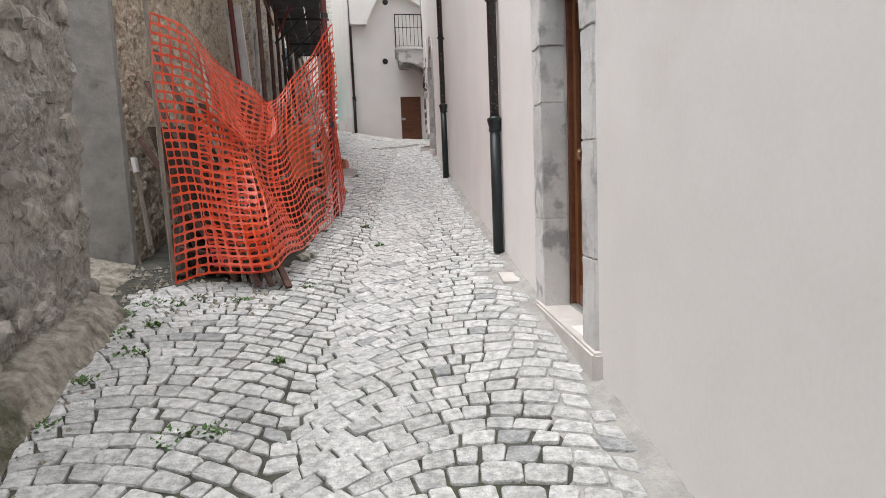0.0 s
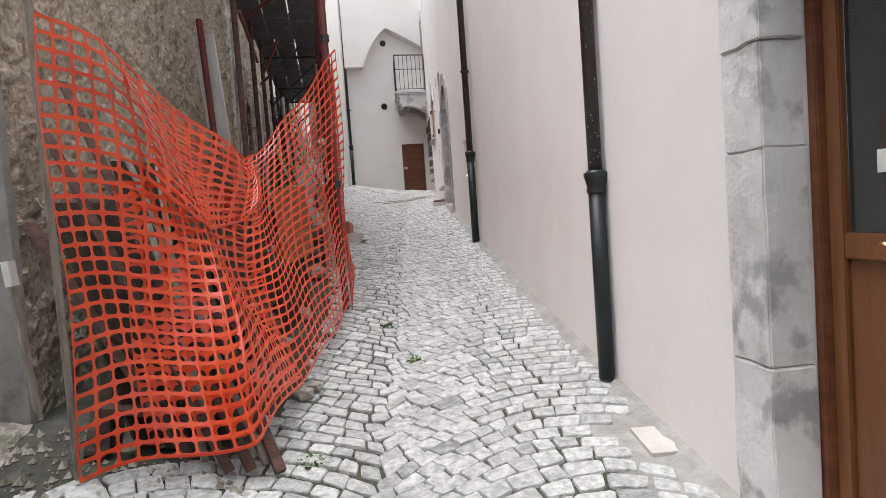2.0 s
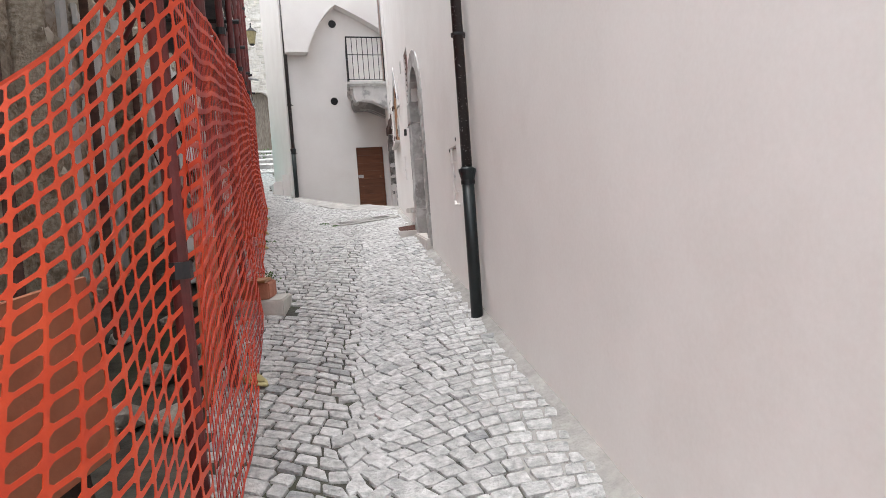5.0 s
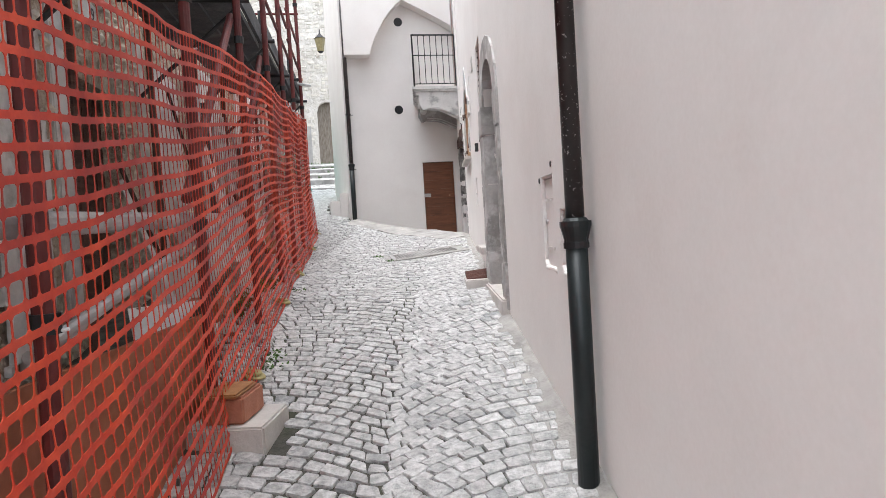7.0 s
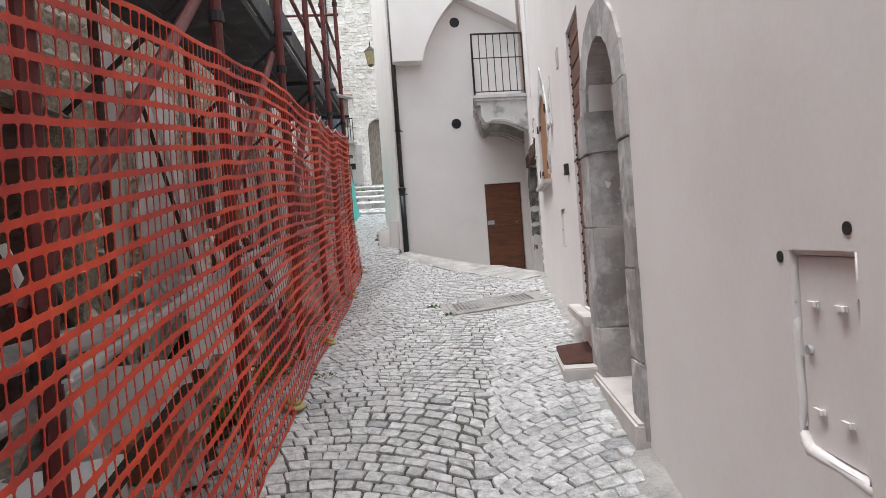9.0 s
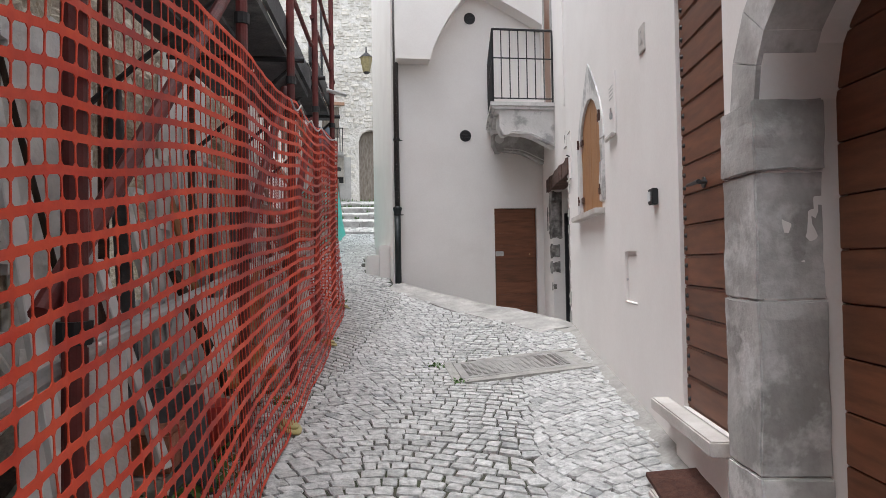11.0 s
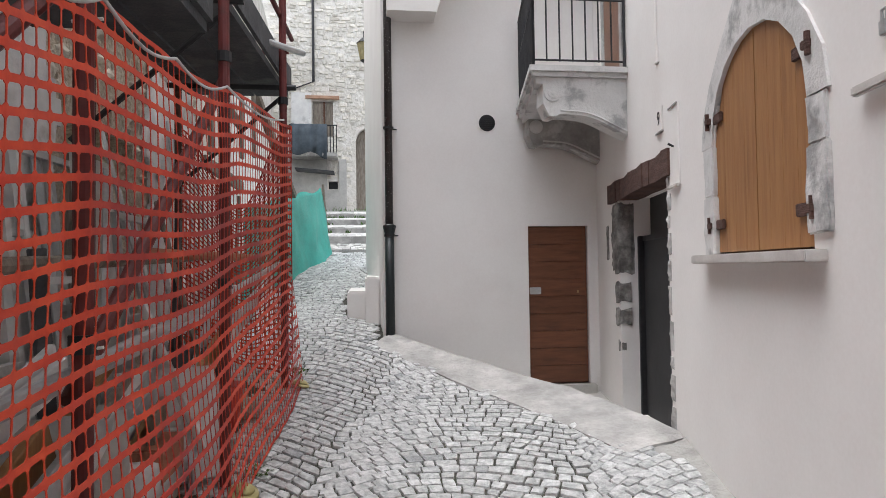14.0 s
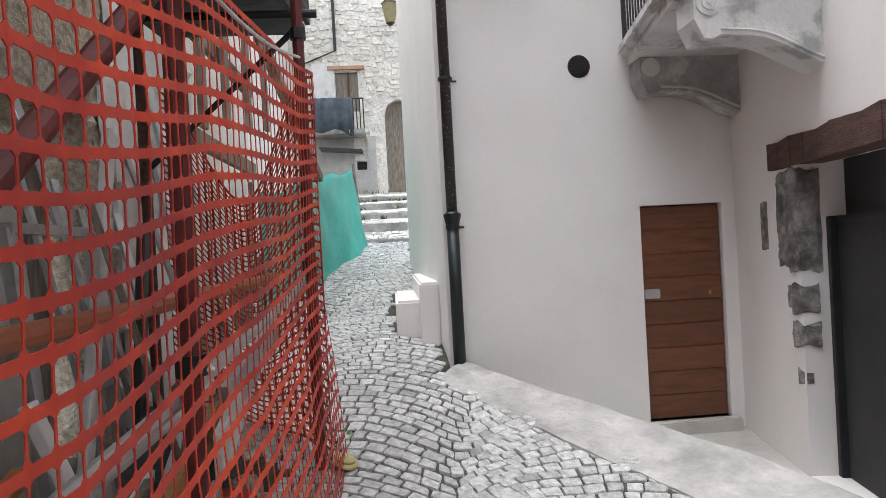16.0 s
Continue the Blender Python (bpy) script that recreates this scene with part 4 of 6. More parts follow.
def balcony():
    F = WALL_B
    z = 5.66
    ya, yb, xf = 21.69, 23.34, 4.52

    def front(y):
        return xf + 0.165 * (y - ya)
    t = thing("balcony", (4.9, 22.5, z - 0.2), "small stone balcony with black iron railing on carved corbels", "balcony")
    bm = bmesh.new()
    for k, (lo, hi, o) in enumerate(((z - 0.05, z, 0.0), (z - 0.09, z - 0.052, 0.03), (z - 0.15, z - 0.092, 0.07))):
        hexa(bm, [(xf + o, ya + o, lo), (right_x(ya) + 0.05, ya + o, lo), (right_x(yb) + 0.05, yb, lo), (front(yb) + o, yb, lo),
                  (xf + o, ya + o, hi), (right_x(ya) + 0.05, ya + o, hi), (right_x(yb) + 0.05, yb, hi), (front(yb) + o, yb, hi)])
    part("slab", bm, STONE, t, "weathered moulded stone slab")
    for y in (21.86, 23.22):
        bm = bmesh.new()
        x1 = right_x(y) + 0.03
        x0 = front(y) + 0.11
        prof = []
        n = 16
        for i in range(n + 1):
            u = i / n
            x = x0 + (x1 - x0) * u
            zz = z - 0.40 - 0.22 * u ** 2.0 - 0.012 * math.sin(u * 9)
            if u < 0.16:
                zz = z - 0.27 - 0.18 * math.sqrt(max(0.0, 1 - ((u - 0.10) / 0.105) ** 2))
            prof.append((x, zz))
        for (xa, za), (xb, zb) in zip(prof, prof[1:]):
            hexa(bm, [(xa, y - 0.1, za), (xb, y - 0.1, zb), (xb, y + 0.12, zb), (xa, y + 0.12, za),
                      (xa, y - 0.1, z - 0.15), (xb, y - 0.1, z - 0.15), (xb, y + 0.12, z - 0.15), (xa, y + 0.12, z - 0.15)])
        bmesh.ops.remove_doubles(bm, verts=bm.verts, dist=0.0005)
        # the far corbel's grey stone stands for its dirt and the shade there
        c = part("corbel", bm, STONE if y < 22 else STONE_GREY, t, "carved scroll corbel" if y < 22 else "carved scroll corbel, darker for dirt and for shade put into its colour")
        bm = bmesh.new()
        for r, h in ((0.075, 0.012), (0.045, 0.022), (0.018, 0.03)):
            tube(bm, (x0 + 0.085, y - 0.1, z - 0.235), (x0 + 0.085, y - 0.1 - h, z - 0.235), r, 20)
        part("scroll", bm, STONE, c)
        bm = bmesh.new()
        for (xa, za), (xb, zb) in zip(prof[3:], prof[4:]):
            tube(bm, (xa, y - 0.102, za + 0.03), (xb, y - 0.102, zb + 0.03), 0.010, 6)
        part("moulding", bm, STONE, c)
    top = 6.68
    lines = [((xf + 0.05, ya + 0.05), (right_x(ya) - 0.01, ya + 0.05), 7), ((xf + 0.05, ya + 0.05), (front(yb) + 0.05, yb - 0.02), 17)]
    for a, b, n in lines:
        for zz, r in ((top, 0.016), (z + 0.62, 0.009), (z + 0.06, 0.009)):
            part("rail", rod((a[0], a[1], zz), (b[0], b[1], zz), r, 10), IRON, t)
        for i in range(n + 1):
            f = i / n
            x, y = a[0] + (b[0] - a[0]) * f, a[1] + (b[1] - a[1]) * f
            part("baluster", rod((x, y, z + (0.0 if i in (0, n) else 0.05)), (x, y, top), 0.014 if i in (0, n) else 0.008, 8), IRON, t)
    # balcony door in the wall
    y0, y1 = 21.95, 22.7
    d = thing("door_6", F.at(F.s_of(22.4), 0, z), "tall dark-framed balcony door with red-brown leaf", "door", kind="structure")
    a, b = F.s_of(y0), F.s_of(y1)
    part("surround", one_block(F, a - 0.12, a, -0.02, 0.1, z + 0.002, z + 2.3, 0.01), STONE_GREY, d)
    part("leaf", one_block(F, a, b, -0.008, 0.05, z + 0.002, z + 2.2, 0.005), OAK, d)
    part("surround", one_block(F, b, b + 0.12, -0.02, 0.1, z + 0.002, z + 2.3, 0.01), STONE_GREY, d)


def ramp_kerb():
    bm = bmesh.new()
    pts = [Vector((x, y)) for x, y in KERB]
    w = [0.34, 0.46, 0.56, 0.58, 0.50]
    rows = []
    for i, p in enumerate(pts):
        d = (pts[min(i + 1, 4)] - pts[max(i - 1, 0)]).normalized()
        n = Vector((d.y, -d.x))
        if n.x > 0:
            n = -n
        q = p + n * w[i]
        zt = level(p.x, p.y) + (0.05, 0.03, 0.0, 0.0, 0.02)[i]
        rows.append([(q.x, q.y, level(q.x, q.y) + 0.003), (p.x, p.y, zt), (p.x, p.y, YARD_Z - 0.2), (q.x, q.y, YARD_Z - 0.25)])
    vs = [[bm.verts.new(c) for c in r] for r in rows]
    for a, b in zip(vs, vs[1:]):
        for i in range(4):
            bm.faces.new((a[i], a[(i + 1) % 4], b[(i + 1) % 4], b[i]))
    bm.faces.new(vs[0])
    bm.faces.new(vs[-1][::-1])
    bmesh.ops.subdivide_edges(bm, edges=bm.edges, cuts=6, use_grid_fill=True)
    for v in bm.verts:
        if v.co.z > 2.5:
            v.co.z += 0.016 * noise.fractal(v.co * 3, 0.8, 2.0, 3)
    single("kerb", bm, KERB_MAT, "broad pale concrete kerb sloping down before the sunken doors", "kerb", "structure")
    bm = bmesh.new()
    box(bm, 3.3, 7.0, 19.8, 23.6, YARD_Z - 0.08, YARD_Z - 0.012)
    single("yard_floor", bm, CONCRETE, "pale concrete floor of the sunken strip before the doors", "floor", "structure")


def plinth():
    t = thing("corner_plinth", (3.0, 24.4, 3.2), "plastered stepped plinth at the house corner", "plinth", kind="structure")
    bm = bmesh.new()
    box(bm, 2.84, 3.24, 24.1, 25.6, 2.9, 3.60, 0.025)
    part("lower", bm, PLASTER, t)
    bm = bmesh.new()
    box(bm, 3.06, 3.245, 23.9, 26.0, 2.9, 3.77, 0.02)
    part("upper", bm, PLASTER, t)


glazed_door()
door_surround()
downpipe(2.985, 7.19, 1.0, 2.265, 9.4, 0.0, "dark downpipe standing on the cobbles against the plaster wall")
downpipe(3.645, 11.95, 1.64, 2.88, 9.4, 0.0, "dark downpipe flecked with white plaster against the wall")
downpipe(3.33, 23.29, 3.10, 4.33, 9.4, 0.0, "slim black downpipe at the corner of the facade")
wall_cabinet(WALL_A, CAB1, "narrow plaster-coloured meter cabinet set into the wall")
wall_cabinet(WALL_A, CAB2, "low wide plaster-coloured meter cabinet set into the wall", False, False)
arch_door()
plank_door()
shuttered_window()
wall_bits()
dark_doorway()
far_door()
vents()
overhang()
balcony()
ramp_kerb()
plinth()


# ---- stairs, tarp and houses at the end ----
STEP_Z = (4.16, 4.47, 4.70, 4.93, 5.13, 5.32)
STEP_Y = (29.3, 29.95, 30.6, 31.25, 31.9, 32.55)


def stairs():
    t = thing("stairs", (2.4, 29.3, 4.1), "broad worn pale stone steps with grass in the joints", "stairs", kind="structure")
    rnd = random.Random(8)
    for k in range(5):
        y0, y1, za, zb = STEP_Y[k], STEP_Y[k + 1], STEP_Z[k] + 0.09, STEP_Z[k + 1] - 0.02
        step = part("step", hexa_box(0.9, 4.6, y0 + 0.05, y1 + 0.25, za - 0.05, zb - 0.03), JOINT, t)
        x = 0.95
        while x < 4.55:
            w = rnd.uniform(0.45, 0.9)
            bm = bmesh.new()
            box(bm, x + 0.006, min(x + w, 4.6), y0 + rnd.uniform(-0.015, 0.015), y0 + 0.16, za - 0.25, za + rnd.uniform(-0.012, 0.01), 0.012)
            part("kerb_stone", bm, STONE_GREY, step)
            x += w
        bm = bmesh.new()
        y = y0 + 0.165
        while y < y1 + 0.02:
            d = rnd.uniform(0.09, 0.13)
            x = 0.95 + rnd.uniform(0, 0.1)
            while x < 4.5:
                w = rnd.uniform(0.09, 0.19)
                f = (y - y0 - 0.05) / (y1 + 0.2 - y0)
                z = za - 0.05 + (zb - za + 0.02) * f + 0.055 + rnd.uniform(-0.012, 0.012)
                c = [(x, y), (x + w - 0.018, y), (x + w - 0.018, y + d - 0.018), (x, y + d - 0.018)]
                c = [(p[0] + rnd.uniform(-0.012, 0.012), p[1] + rnd.uniform(-0.012, 0.012)) for p in c]
                hexa(bm, [(p[0], p[1], z - 0.08) for p in c] + [(p[0], p[1], z + 0.03 * (p[1] > y + 0.05)) for p in c])
                x += w
            y += d
        tread = part("paving", bm, STEP_STONE, step)
        tread["kind"] = "stuff"
    bm = bmesh.new()
    box(bm, -3, 6, 32.56, 36.2, 4.5, 5.36)
    single("landing", bm, STEP_STONE, "paved landing above the stairs", "landing", "structure")
    bm = bmesh.new()
    for i in range(900):
        x, k = rnd.uniform(1.6, 4.3), rnd.choice((1, 2, 3, 3, 4, 4, 5, 5, 5, 5))
        if k < 4 and noise.noise(Vector((x * 2.5, k * 3.0, 0))) < 0.1:
            continue
        y, z = STEP_Y[k] + rnd.uniform(-0.06, 0.0), STEP_Z[k] - 0.02
        if k == 5:
            y, z = STEP_Y[5] + rnd.uniform(-0.1, 2.6), 5.34
        h = rnd.uniform(0.03, 0.09 if k < 5 else 0.16)
        a = rnd.uniform(-0.05, 0.05)
        v = [bm.verts.new(p) for p in ((x - 0.014, y, z), (x + 0.014, y, z), (x + a, y - 0.04, z + h))]
        bm.faces.new(v)
    single("stair_weeds", bm, LEAF, "small green weeds in the joints of the steps", "weeds", "stuff", tidy=False)


def hexa_box(x0, x1, y0, y1, za, zb):
    """A block whose top climbs from za to zb along y."""
    bm = bmesh.new()
    hexa(bm, [(x0, y0, za - 0.4), (x1, y0, za - 0.4), (x1, y1, za - 0.4), (x0, y1, za - 0.4), (x0, y0, za), (x1, y0, za), (x1, y1, zb), (x0, y1, zb)])
    return bm


def far_house():
    F = Face((-3.0, 36.0), (6.5, 36.0), -1)
    W1 = (4.53, 5.15, 7.95, 9.06, 0.0)
    A1 = (5.84, 6.70, 5.37, 8.25, 0.40)
    W2 = (5.00, 5.28, 6.33, 6.58, 0.0)
    t = thing("stone_house", (1.7, 36, 5.5), "pale rubble stone house at the head of the stairs", "house")
    part("wall", wall_mesh(F, 0, F.length, 3.5, 17.0, 0.5, (W1, A1, W2)), FAR_STONE, t)
    part("window", one_block(F, W2[0] - 0.02, W2[1] + 0.02, 0.2, 0.24, W2[2] - 0.02, W2[3] + 0.02), BLACK, t, "small dark window")
    d = part("door", one_block(F, A1[0], A1[1], 0.25, 0.3, 5.3, 8.4), OLD_WOOD, t, "old grey plank door")
    w = part("window", one_block(F, W1[0], W1[1], 0.18, 0.2, W1[2], W1[3]), WHITE_PAINT, t)
    part("frame", one_block(F, W1[0] + 0.32, W1[0] + 0.38, 0.10, 0.17, W1[2], W1[3]), OAK, w)
    for a in (W1[0] + 0.02, W1[0] + 0.39):
        part("shutter", one_block(F, a, a + 0.29, 0.06, 0.09, W1[2] + 0.03, W1[3] - 0.03), OLD_WOOD, w, "faded brown shutter")
    part("head", one_block(F, W1[0] - 0.2, W1[1] + 0.2, -0.12, 0.1, W1[3] + 0.05, W1[3] + 0.14), ROOF_TILE, t, "small tile canopy over the window")
    part("render_patch", one_block(F, 3.9, 4.50, -0.06, 0.05, 7.3, 9.3), WHITE_PAINT, t, "patch of white render")
    part("render_patch", one_block(F, 3.6, 5.55, -0.07, 0.05, 5.37, 6.30), RENDER_PALE, t, "grey cement render at the foot of the house")
    part("render_patch", one_block(F, 5.32, 5.55, -0.068, 0.05, 6.302, 7.25), RENDER_PALE, t)
    part("render_patch", one_block(F, 3.6, 4.96, -0.068, 0.05, 6.302, 7.25), RENDER_PALE, t)
    b = part("balcony", one_block(F, 3.9, 5.30, -0.75, 0.0, 7.22, 7.34, 0.02), STONE_GREY, t, "narrow stone balcony")
    for i in range(16):
        s = 3.92 + 1.36 * i / 15
        part("baluster", rod(F.at(s, -0.72, 7.34), F.at(s, -0.72, 8.15), 0.015, 6), IRON, b)
    part("rail", rod(F.at(3.9, -0.72, 8.15), F.at(5.3, -0.72, 8.15), 0.02, 8), IRON, b)
    bm = bmesh.new()
    n = 18
    g = []
    for i in range(n + 1):
        u = i / n
        w = -0.79 - 0.025 * math.sin(u * 27)
        low = 7.30 - 0.30 * max(0.0, u - 0.55) - 0.05 * math.sin(u * 8)
        g.append([bm.verts.new(F.at(3.95 + 1.05 * u, w - 0.03 * (1 - v) * math.sin(u * 19), low + (8.17 - low) * v)) for v in (0, 0.33, 0.66, 1.0)])
    for p, q in zip(g, g[1:]):
        for k in range(3):
            bm.faces.new((p[k], q[k], q[k + 1], p[k + 1]))
    cloth = part("cloth", bm, CLOTH, b, "dark blue-grey cloth hung over the railing", smooth=True, tidy=False)
    m = cloth.modifiers.new("thick", "SOLIDIFY")
    m.thickness = 0.012
    part("awning", one_block(F, 4.05, 5.2, -0.70, -0.02, 6.86, 6.90, 0.01, z1b=6.80, z0b=6.76), DECK, t, "dark sagging awning under the balcony")
    part("gutter_pipe", rod(F.at(4.57, -0.06, 9.64), F.at(4.57, -0.06, 16.5), 0.04, 8), IRON, t)
    part("cable", rod(F.at(3.7, -0.06, 9.30), F.at(4.57, -0.06, 9.64), 0.02, 6), IRON, t)
    part("roof", one_block(F, -0.3, F.length + 0.3, -0.5, 1.0, 17.0, 17.3), ROOF_TILE, t)
    # stones that stand out of the wall
    rnd = random.Random(3)
    bm = bmesh.new()
    z = 5.40
    while z < 15.5:
        h = rnd.uniform(0.08, 0.17)
        s = 3.2 + rnd.uniform(0, 0.2)
        while s < 8.2:
            w_ = rnd.uniform(0.10, 0.36)
            clear = all(s + w_ < o[0] - 0.05 or s > o[1] + 0.05 or z + h < o[2] or z > o[3] + 0.1 for o in (W1, A1, W2))
            if clear and rnd.random() < 0.72:
                j = [rnd.uniform(-0.03, 0.03) for _ in range(4)]
                up = 0.05 * math.sin(s * 2.3 + z)
                out = -rnd.uniform(0.012, 0.04)
                c = [(s, z + j[0]), (s + w_ - 0.035, z + j[1]), (s + w_ - 0.035, z + h - 0.025 + j[2]), (s, z + h - 0.025 + j[3])]
                mid = (s + w_ / 2, z + h / 2)
                hexa(bm, [F.at(p, 0.02, q + up) for p, q in c] + [F.at(mid[0] + (p - mid[0]) * 0.82, out, mid[1] + (q - mid[1]) * 0.78 + up) for p, q in c])
            s += w_
        z += h
    stones = part("stone_facing", bm, RUBBLE_FAR, t)
    stones["kind"] = "stuff"


def lantern():
    x, y, z = 3.12, 34.9, 10.0
    t = thing("street_lantern", (x, y, z), "old yellow-glassed street lantern on an iron bracket", "lantern")
    bm = bmesh.new()
    tube(bm, (x, y, z), (x, y, z + 0.50), 0.12, 6, 0.21)
    part("glass", bm, LAMP_GLASS, t, "yellowish dusty glass")
    bm = bmesh.new()
    tube(bm, (x, y, z + 0.50), (x, y, z + 0.68), 0.24, 6, 0.04)
    part("cap", bm, IRON, t)
    part("foot", rod((x, y, z - 0.06), (x, y, z), 0.06, 6, 0.12), IRON, t)
    bm = bmesh.new()
    tube(bm, (x, y, z + 0.68), (x, y, z + 0.85), 0.02, 8)
    tube(bm, (x, y, z + 0.85), (x, 35.99, z + 0.75), 0.022, 8)
    tube(bm, (x, y + 0.2, z + 0.84), (x, 35.99, z + 0.25), 0.014, 8)
    part("bracket", bm, IRON, t)


def tarp():
    bm = bmesh.new()
    nu, nv = 26, 14
    a0, b0 = Vector((1.50, 24.4, 3.24)), Vector((2.48, 28.95, 4.06))
    a1, b1 = Vector((1.50, 24.9, 4.75)), Vector((2.24, 28.9, 5.48))
    g = []
    for i in range(nu + 1):
        r = []
        for j in range(nv + 1):
            u, v = i / nu, j / nv
            p = (a0.lerp(b0, u)).lerp(a1.lerp(b1, u), v)
            p.x += 0.06 * math.sin(u * 17 + v * 2 + 2 * noise.noise(p * 1.3)) * (1 - v) + 0.05 * noise.noise(p * 2.3)
            p.z += (-0.07 * math.sin(u * math.pi * 3) ** 2 if j == nv else 0)
            r.append(bm.verts.new(p))
        g.append(r)
    for i in range(nu):
        for j in range(nv):
            bm.faces.new((g[i][j], g[i + 1][j], g[i + 1][j + 1], g[i][j + 1]))
    ob = single("green_tarp", bm, GREEN_TARP, "turquoise-green shade cloth hung as a fence on the cobbles", "tarp", smooth=True, tidy=False)
    m = ob.modifiers.new("thick", "SOLIDIFY")
    m.thickness = 0.006
    for a, b in (((1.42, 24.42, 3.1), (1.42, 24.9, 4.85)), ((2.38, 29.0, 3.9), (2.26, 28.97, 5.55))):
        single("tarp_stake", rod(a, b, 0.025, 8), OLD_WOOD, "grey wooden stake holding the green cloth", "stake", group="tarp stakes")
    bm = bmesh.new()
    beam(bm, (1.98, 26.2, 5.0), (1.55, 24.2, 6.6), 0.10, 0.08)
    single("timber_prop", bm, OLD_WOOD, "grey weathered timber prop leaning by the tarp", "timber")
    for i, (x, y, z) in enumerate(((1.5, 23.0, 5.15), (1.55, 23.5, 5.25), (1.62, 24.0, 5.3), (1.68, 24.5, 5.4))):
        bm = bmesh.new()
        box(bm, x - 0.02, x + 0.02, y - 0.07, y + 0.07, z - 0.1, z + 1.3 + 0.1 * (i % 2), 0.006)
        single("hoarding_board", bm, OLD_WOOD, "upright grey board of a site hoarding", "board", group="hoarding boards")
    bm = bmesh.new()
    box(bm, 1.44, 1.50, 22.8, 24.8, 4.9, 5.03, 0.005)
    box(bm, 1.44, 1.50, 22.8, 24.8, 5.7, 5.83, 0.005)
    single("hoarding_rail", bm, OLD_WOOD, "grey horizontal rails carrying the hoarding boards", "rail")


# ---- orange net and scaffold ----
def lattice(P, nu, nv, mu=0.13, mv=0.16, soft=0.27):
    """Plastic mesh with rounded holes over a surface P(u, v)."""
    bm = bmesh.new()
    pts = [[P(i / nu, j / nv) for j in range(nv + 1)] for i in range(nu + 1)]
    g = [[bm.verts.new(p) for p in r] for r in pts]
    hole = ((mu, soft + 0.07), (mu, 0.93 - soft), (soft, 1 - mv), (1 - soft, 1 - mv), (1 - mu, 0.93 - soft), (1 - mu, soft + 0.07), (1 - soft, mv), (soft, mv))
    for i in range(nu):
        for j in range(nv):
            a, b, c, d = g[i][j], g[i + 1][j], g[i + 1][j + 1], g[i][j + 1]
            A, B, C, D = pts[i][j], pts[i + 1][j], pts[i + 1][j + 1], pts[i][j + 1]
            h = [bm.verts.new(A * ((1 - x) * (1 - y)) + B * (x * (1 - y)) + C * (x * y) + D * ((1 - x) * y)) for x, y in hole]
            for f in ((a, h[0], h[1], d), (d, h[2], h[3], c), (c, h[4], h[5], b), (b, h[6], h[7], a), (d, h[1], h[2]), (c, h[3], h[4]), (b, h[5], h[6]), (a, h[7], h[0])):
                bm.faces.new(f)
    return bm


def net_thing(P, nu, nv, mat, label, mu=0.13, mv=0.16, ties=(), soft=0.27):
    t = thing("barrier_net", P(0, 0), label, "barrier net", "barrier nets")
    ob = part("netting", lattice(P, nu, nv, mu, mv, soft), mat, t, tidy=False)
    m = ob.modifiers.new("thick", "SOLIDIFY")
    m.thickness, m.offset = 0.003, 0
    for v in (0.0, 1.0):
        bm = bmesh.new()
        n = nu * 2
        pts = [P(i / n, v) for i in range(n + 1)]
        for a, b in zip(pts, pts[1:]):
            beam(bm, a, b, 0.004, 0.016)
        part("edge_band", bm, mat, t)
    for u in ties:
        for v in (0.12, 0.5, 0.97):
            p = P(u, v)
            bm = bmesh.new()
            tube(bm, p + Vector((-0.09, 0, -0.006)), p + Vector((0.006, 0, 0.006)), 0.006, 6)
            part("tie", bm, WHITE_PAINT, t, "twisted pale wire tie")
    return t


def path_at(pts, u):
    n = len(pts)
    us = [p[0] for p in pts]
    return Vector([float(np.interp(u, us, [p[1][k] for p in pts])) for k in range(3)])


NET_LOW = ((0, (0.10, 6.81, 0.99)), (0.27, (0.90, 6.76, 1.09)), (0.62, (1.27, 8.05, 1.17)), (1, (1.65, 9.42, 1.36)))
NET_TOP = ((0, (0.07, 6.95, 3.15)), (0.12, (0.30, 7.15, 3.06)), (0.42, (0.86, 8.75, 2.60)), (0.60, (1.06, 8.95, 2.78)), (1, (1.69, 9.48, 3.62)))


def near_net(u, v):
    a, b = path_at(NET_LOW, u), path_at(NET_TOP, u)
    p = a.lerp(b, v)
    belly = math.sin(v * math.pi)
    fold = math.exp(-((u - 0.30) / 0.08) ** 2)
    p.y += 0.10 * belly * math.sin(u * 9) - 0.28 * belly * fold * (1 - v)
    p.x += -0.09 * belly * math.exp(-((u - 0.5) / 0.25) ** 2) + 0.035 * belly * math.sin(u * 23 + v * 5)
    p.z += 0.02 * math.sin(u * 21) + 0.03 * noise.noise(Vector((u * 6, v * 4, 0)))
    return p


def net_x(y):
    return 1.65 + 0.0625 * (y - 9.4)


def long_net(u, v):
    y = 9.45 + (21.87 - 9.45) * u
    bay = abs(math.sin((y - 9.45) / 1.77 * math.pi))
    base = level(net_x(y), y) - 0.02
    h = 2.27 - 0.03 * bay + 0.05 * noise.noise(Vector((y * 0.9, 0, 3)))
    low = 0.03 + 0.05 * max(0, noise.noise(Vector((y * 1.7, 5, 0))))
    z = base + low + (h - low) * v
    x = net_x(y) + 0.02 * bay * math.sin(v * math.pi) * math.sin(y * 1.7) + 0.018 * noise.noise(Vector((y * 0.9, v * 2, 0))) + 0.010 * noise.noise(Vector((y * 5, v * 6, 2)))
    x += 0.11 * max(0.0, 1 - v * 2.4) * (0.75 + 0.25 * bay) * min(1.0, (y - 9.45) / 1.4)
    z += 0.018 * noise.noise(Vector((y * 0.8, v * 2.0, 7))) + 0.006 * noise.noise(Vector((y * 4.5, v * 5, 1)))
    return Vector((x, y, z))


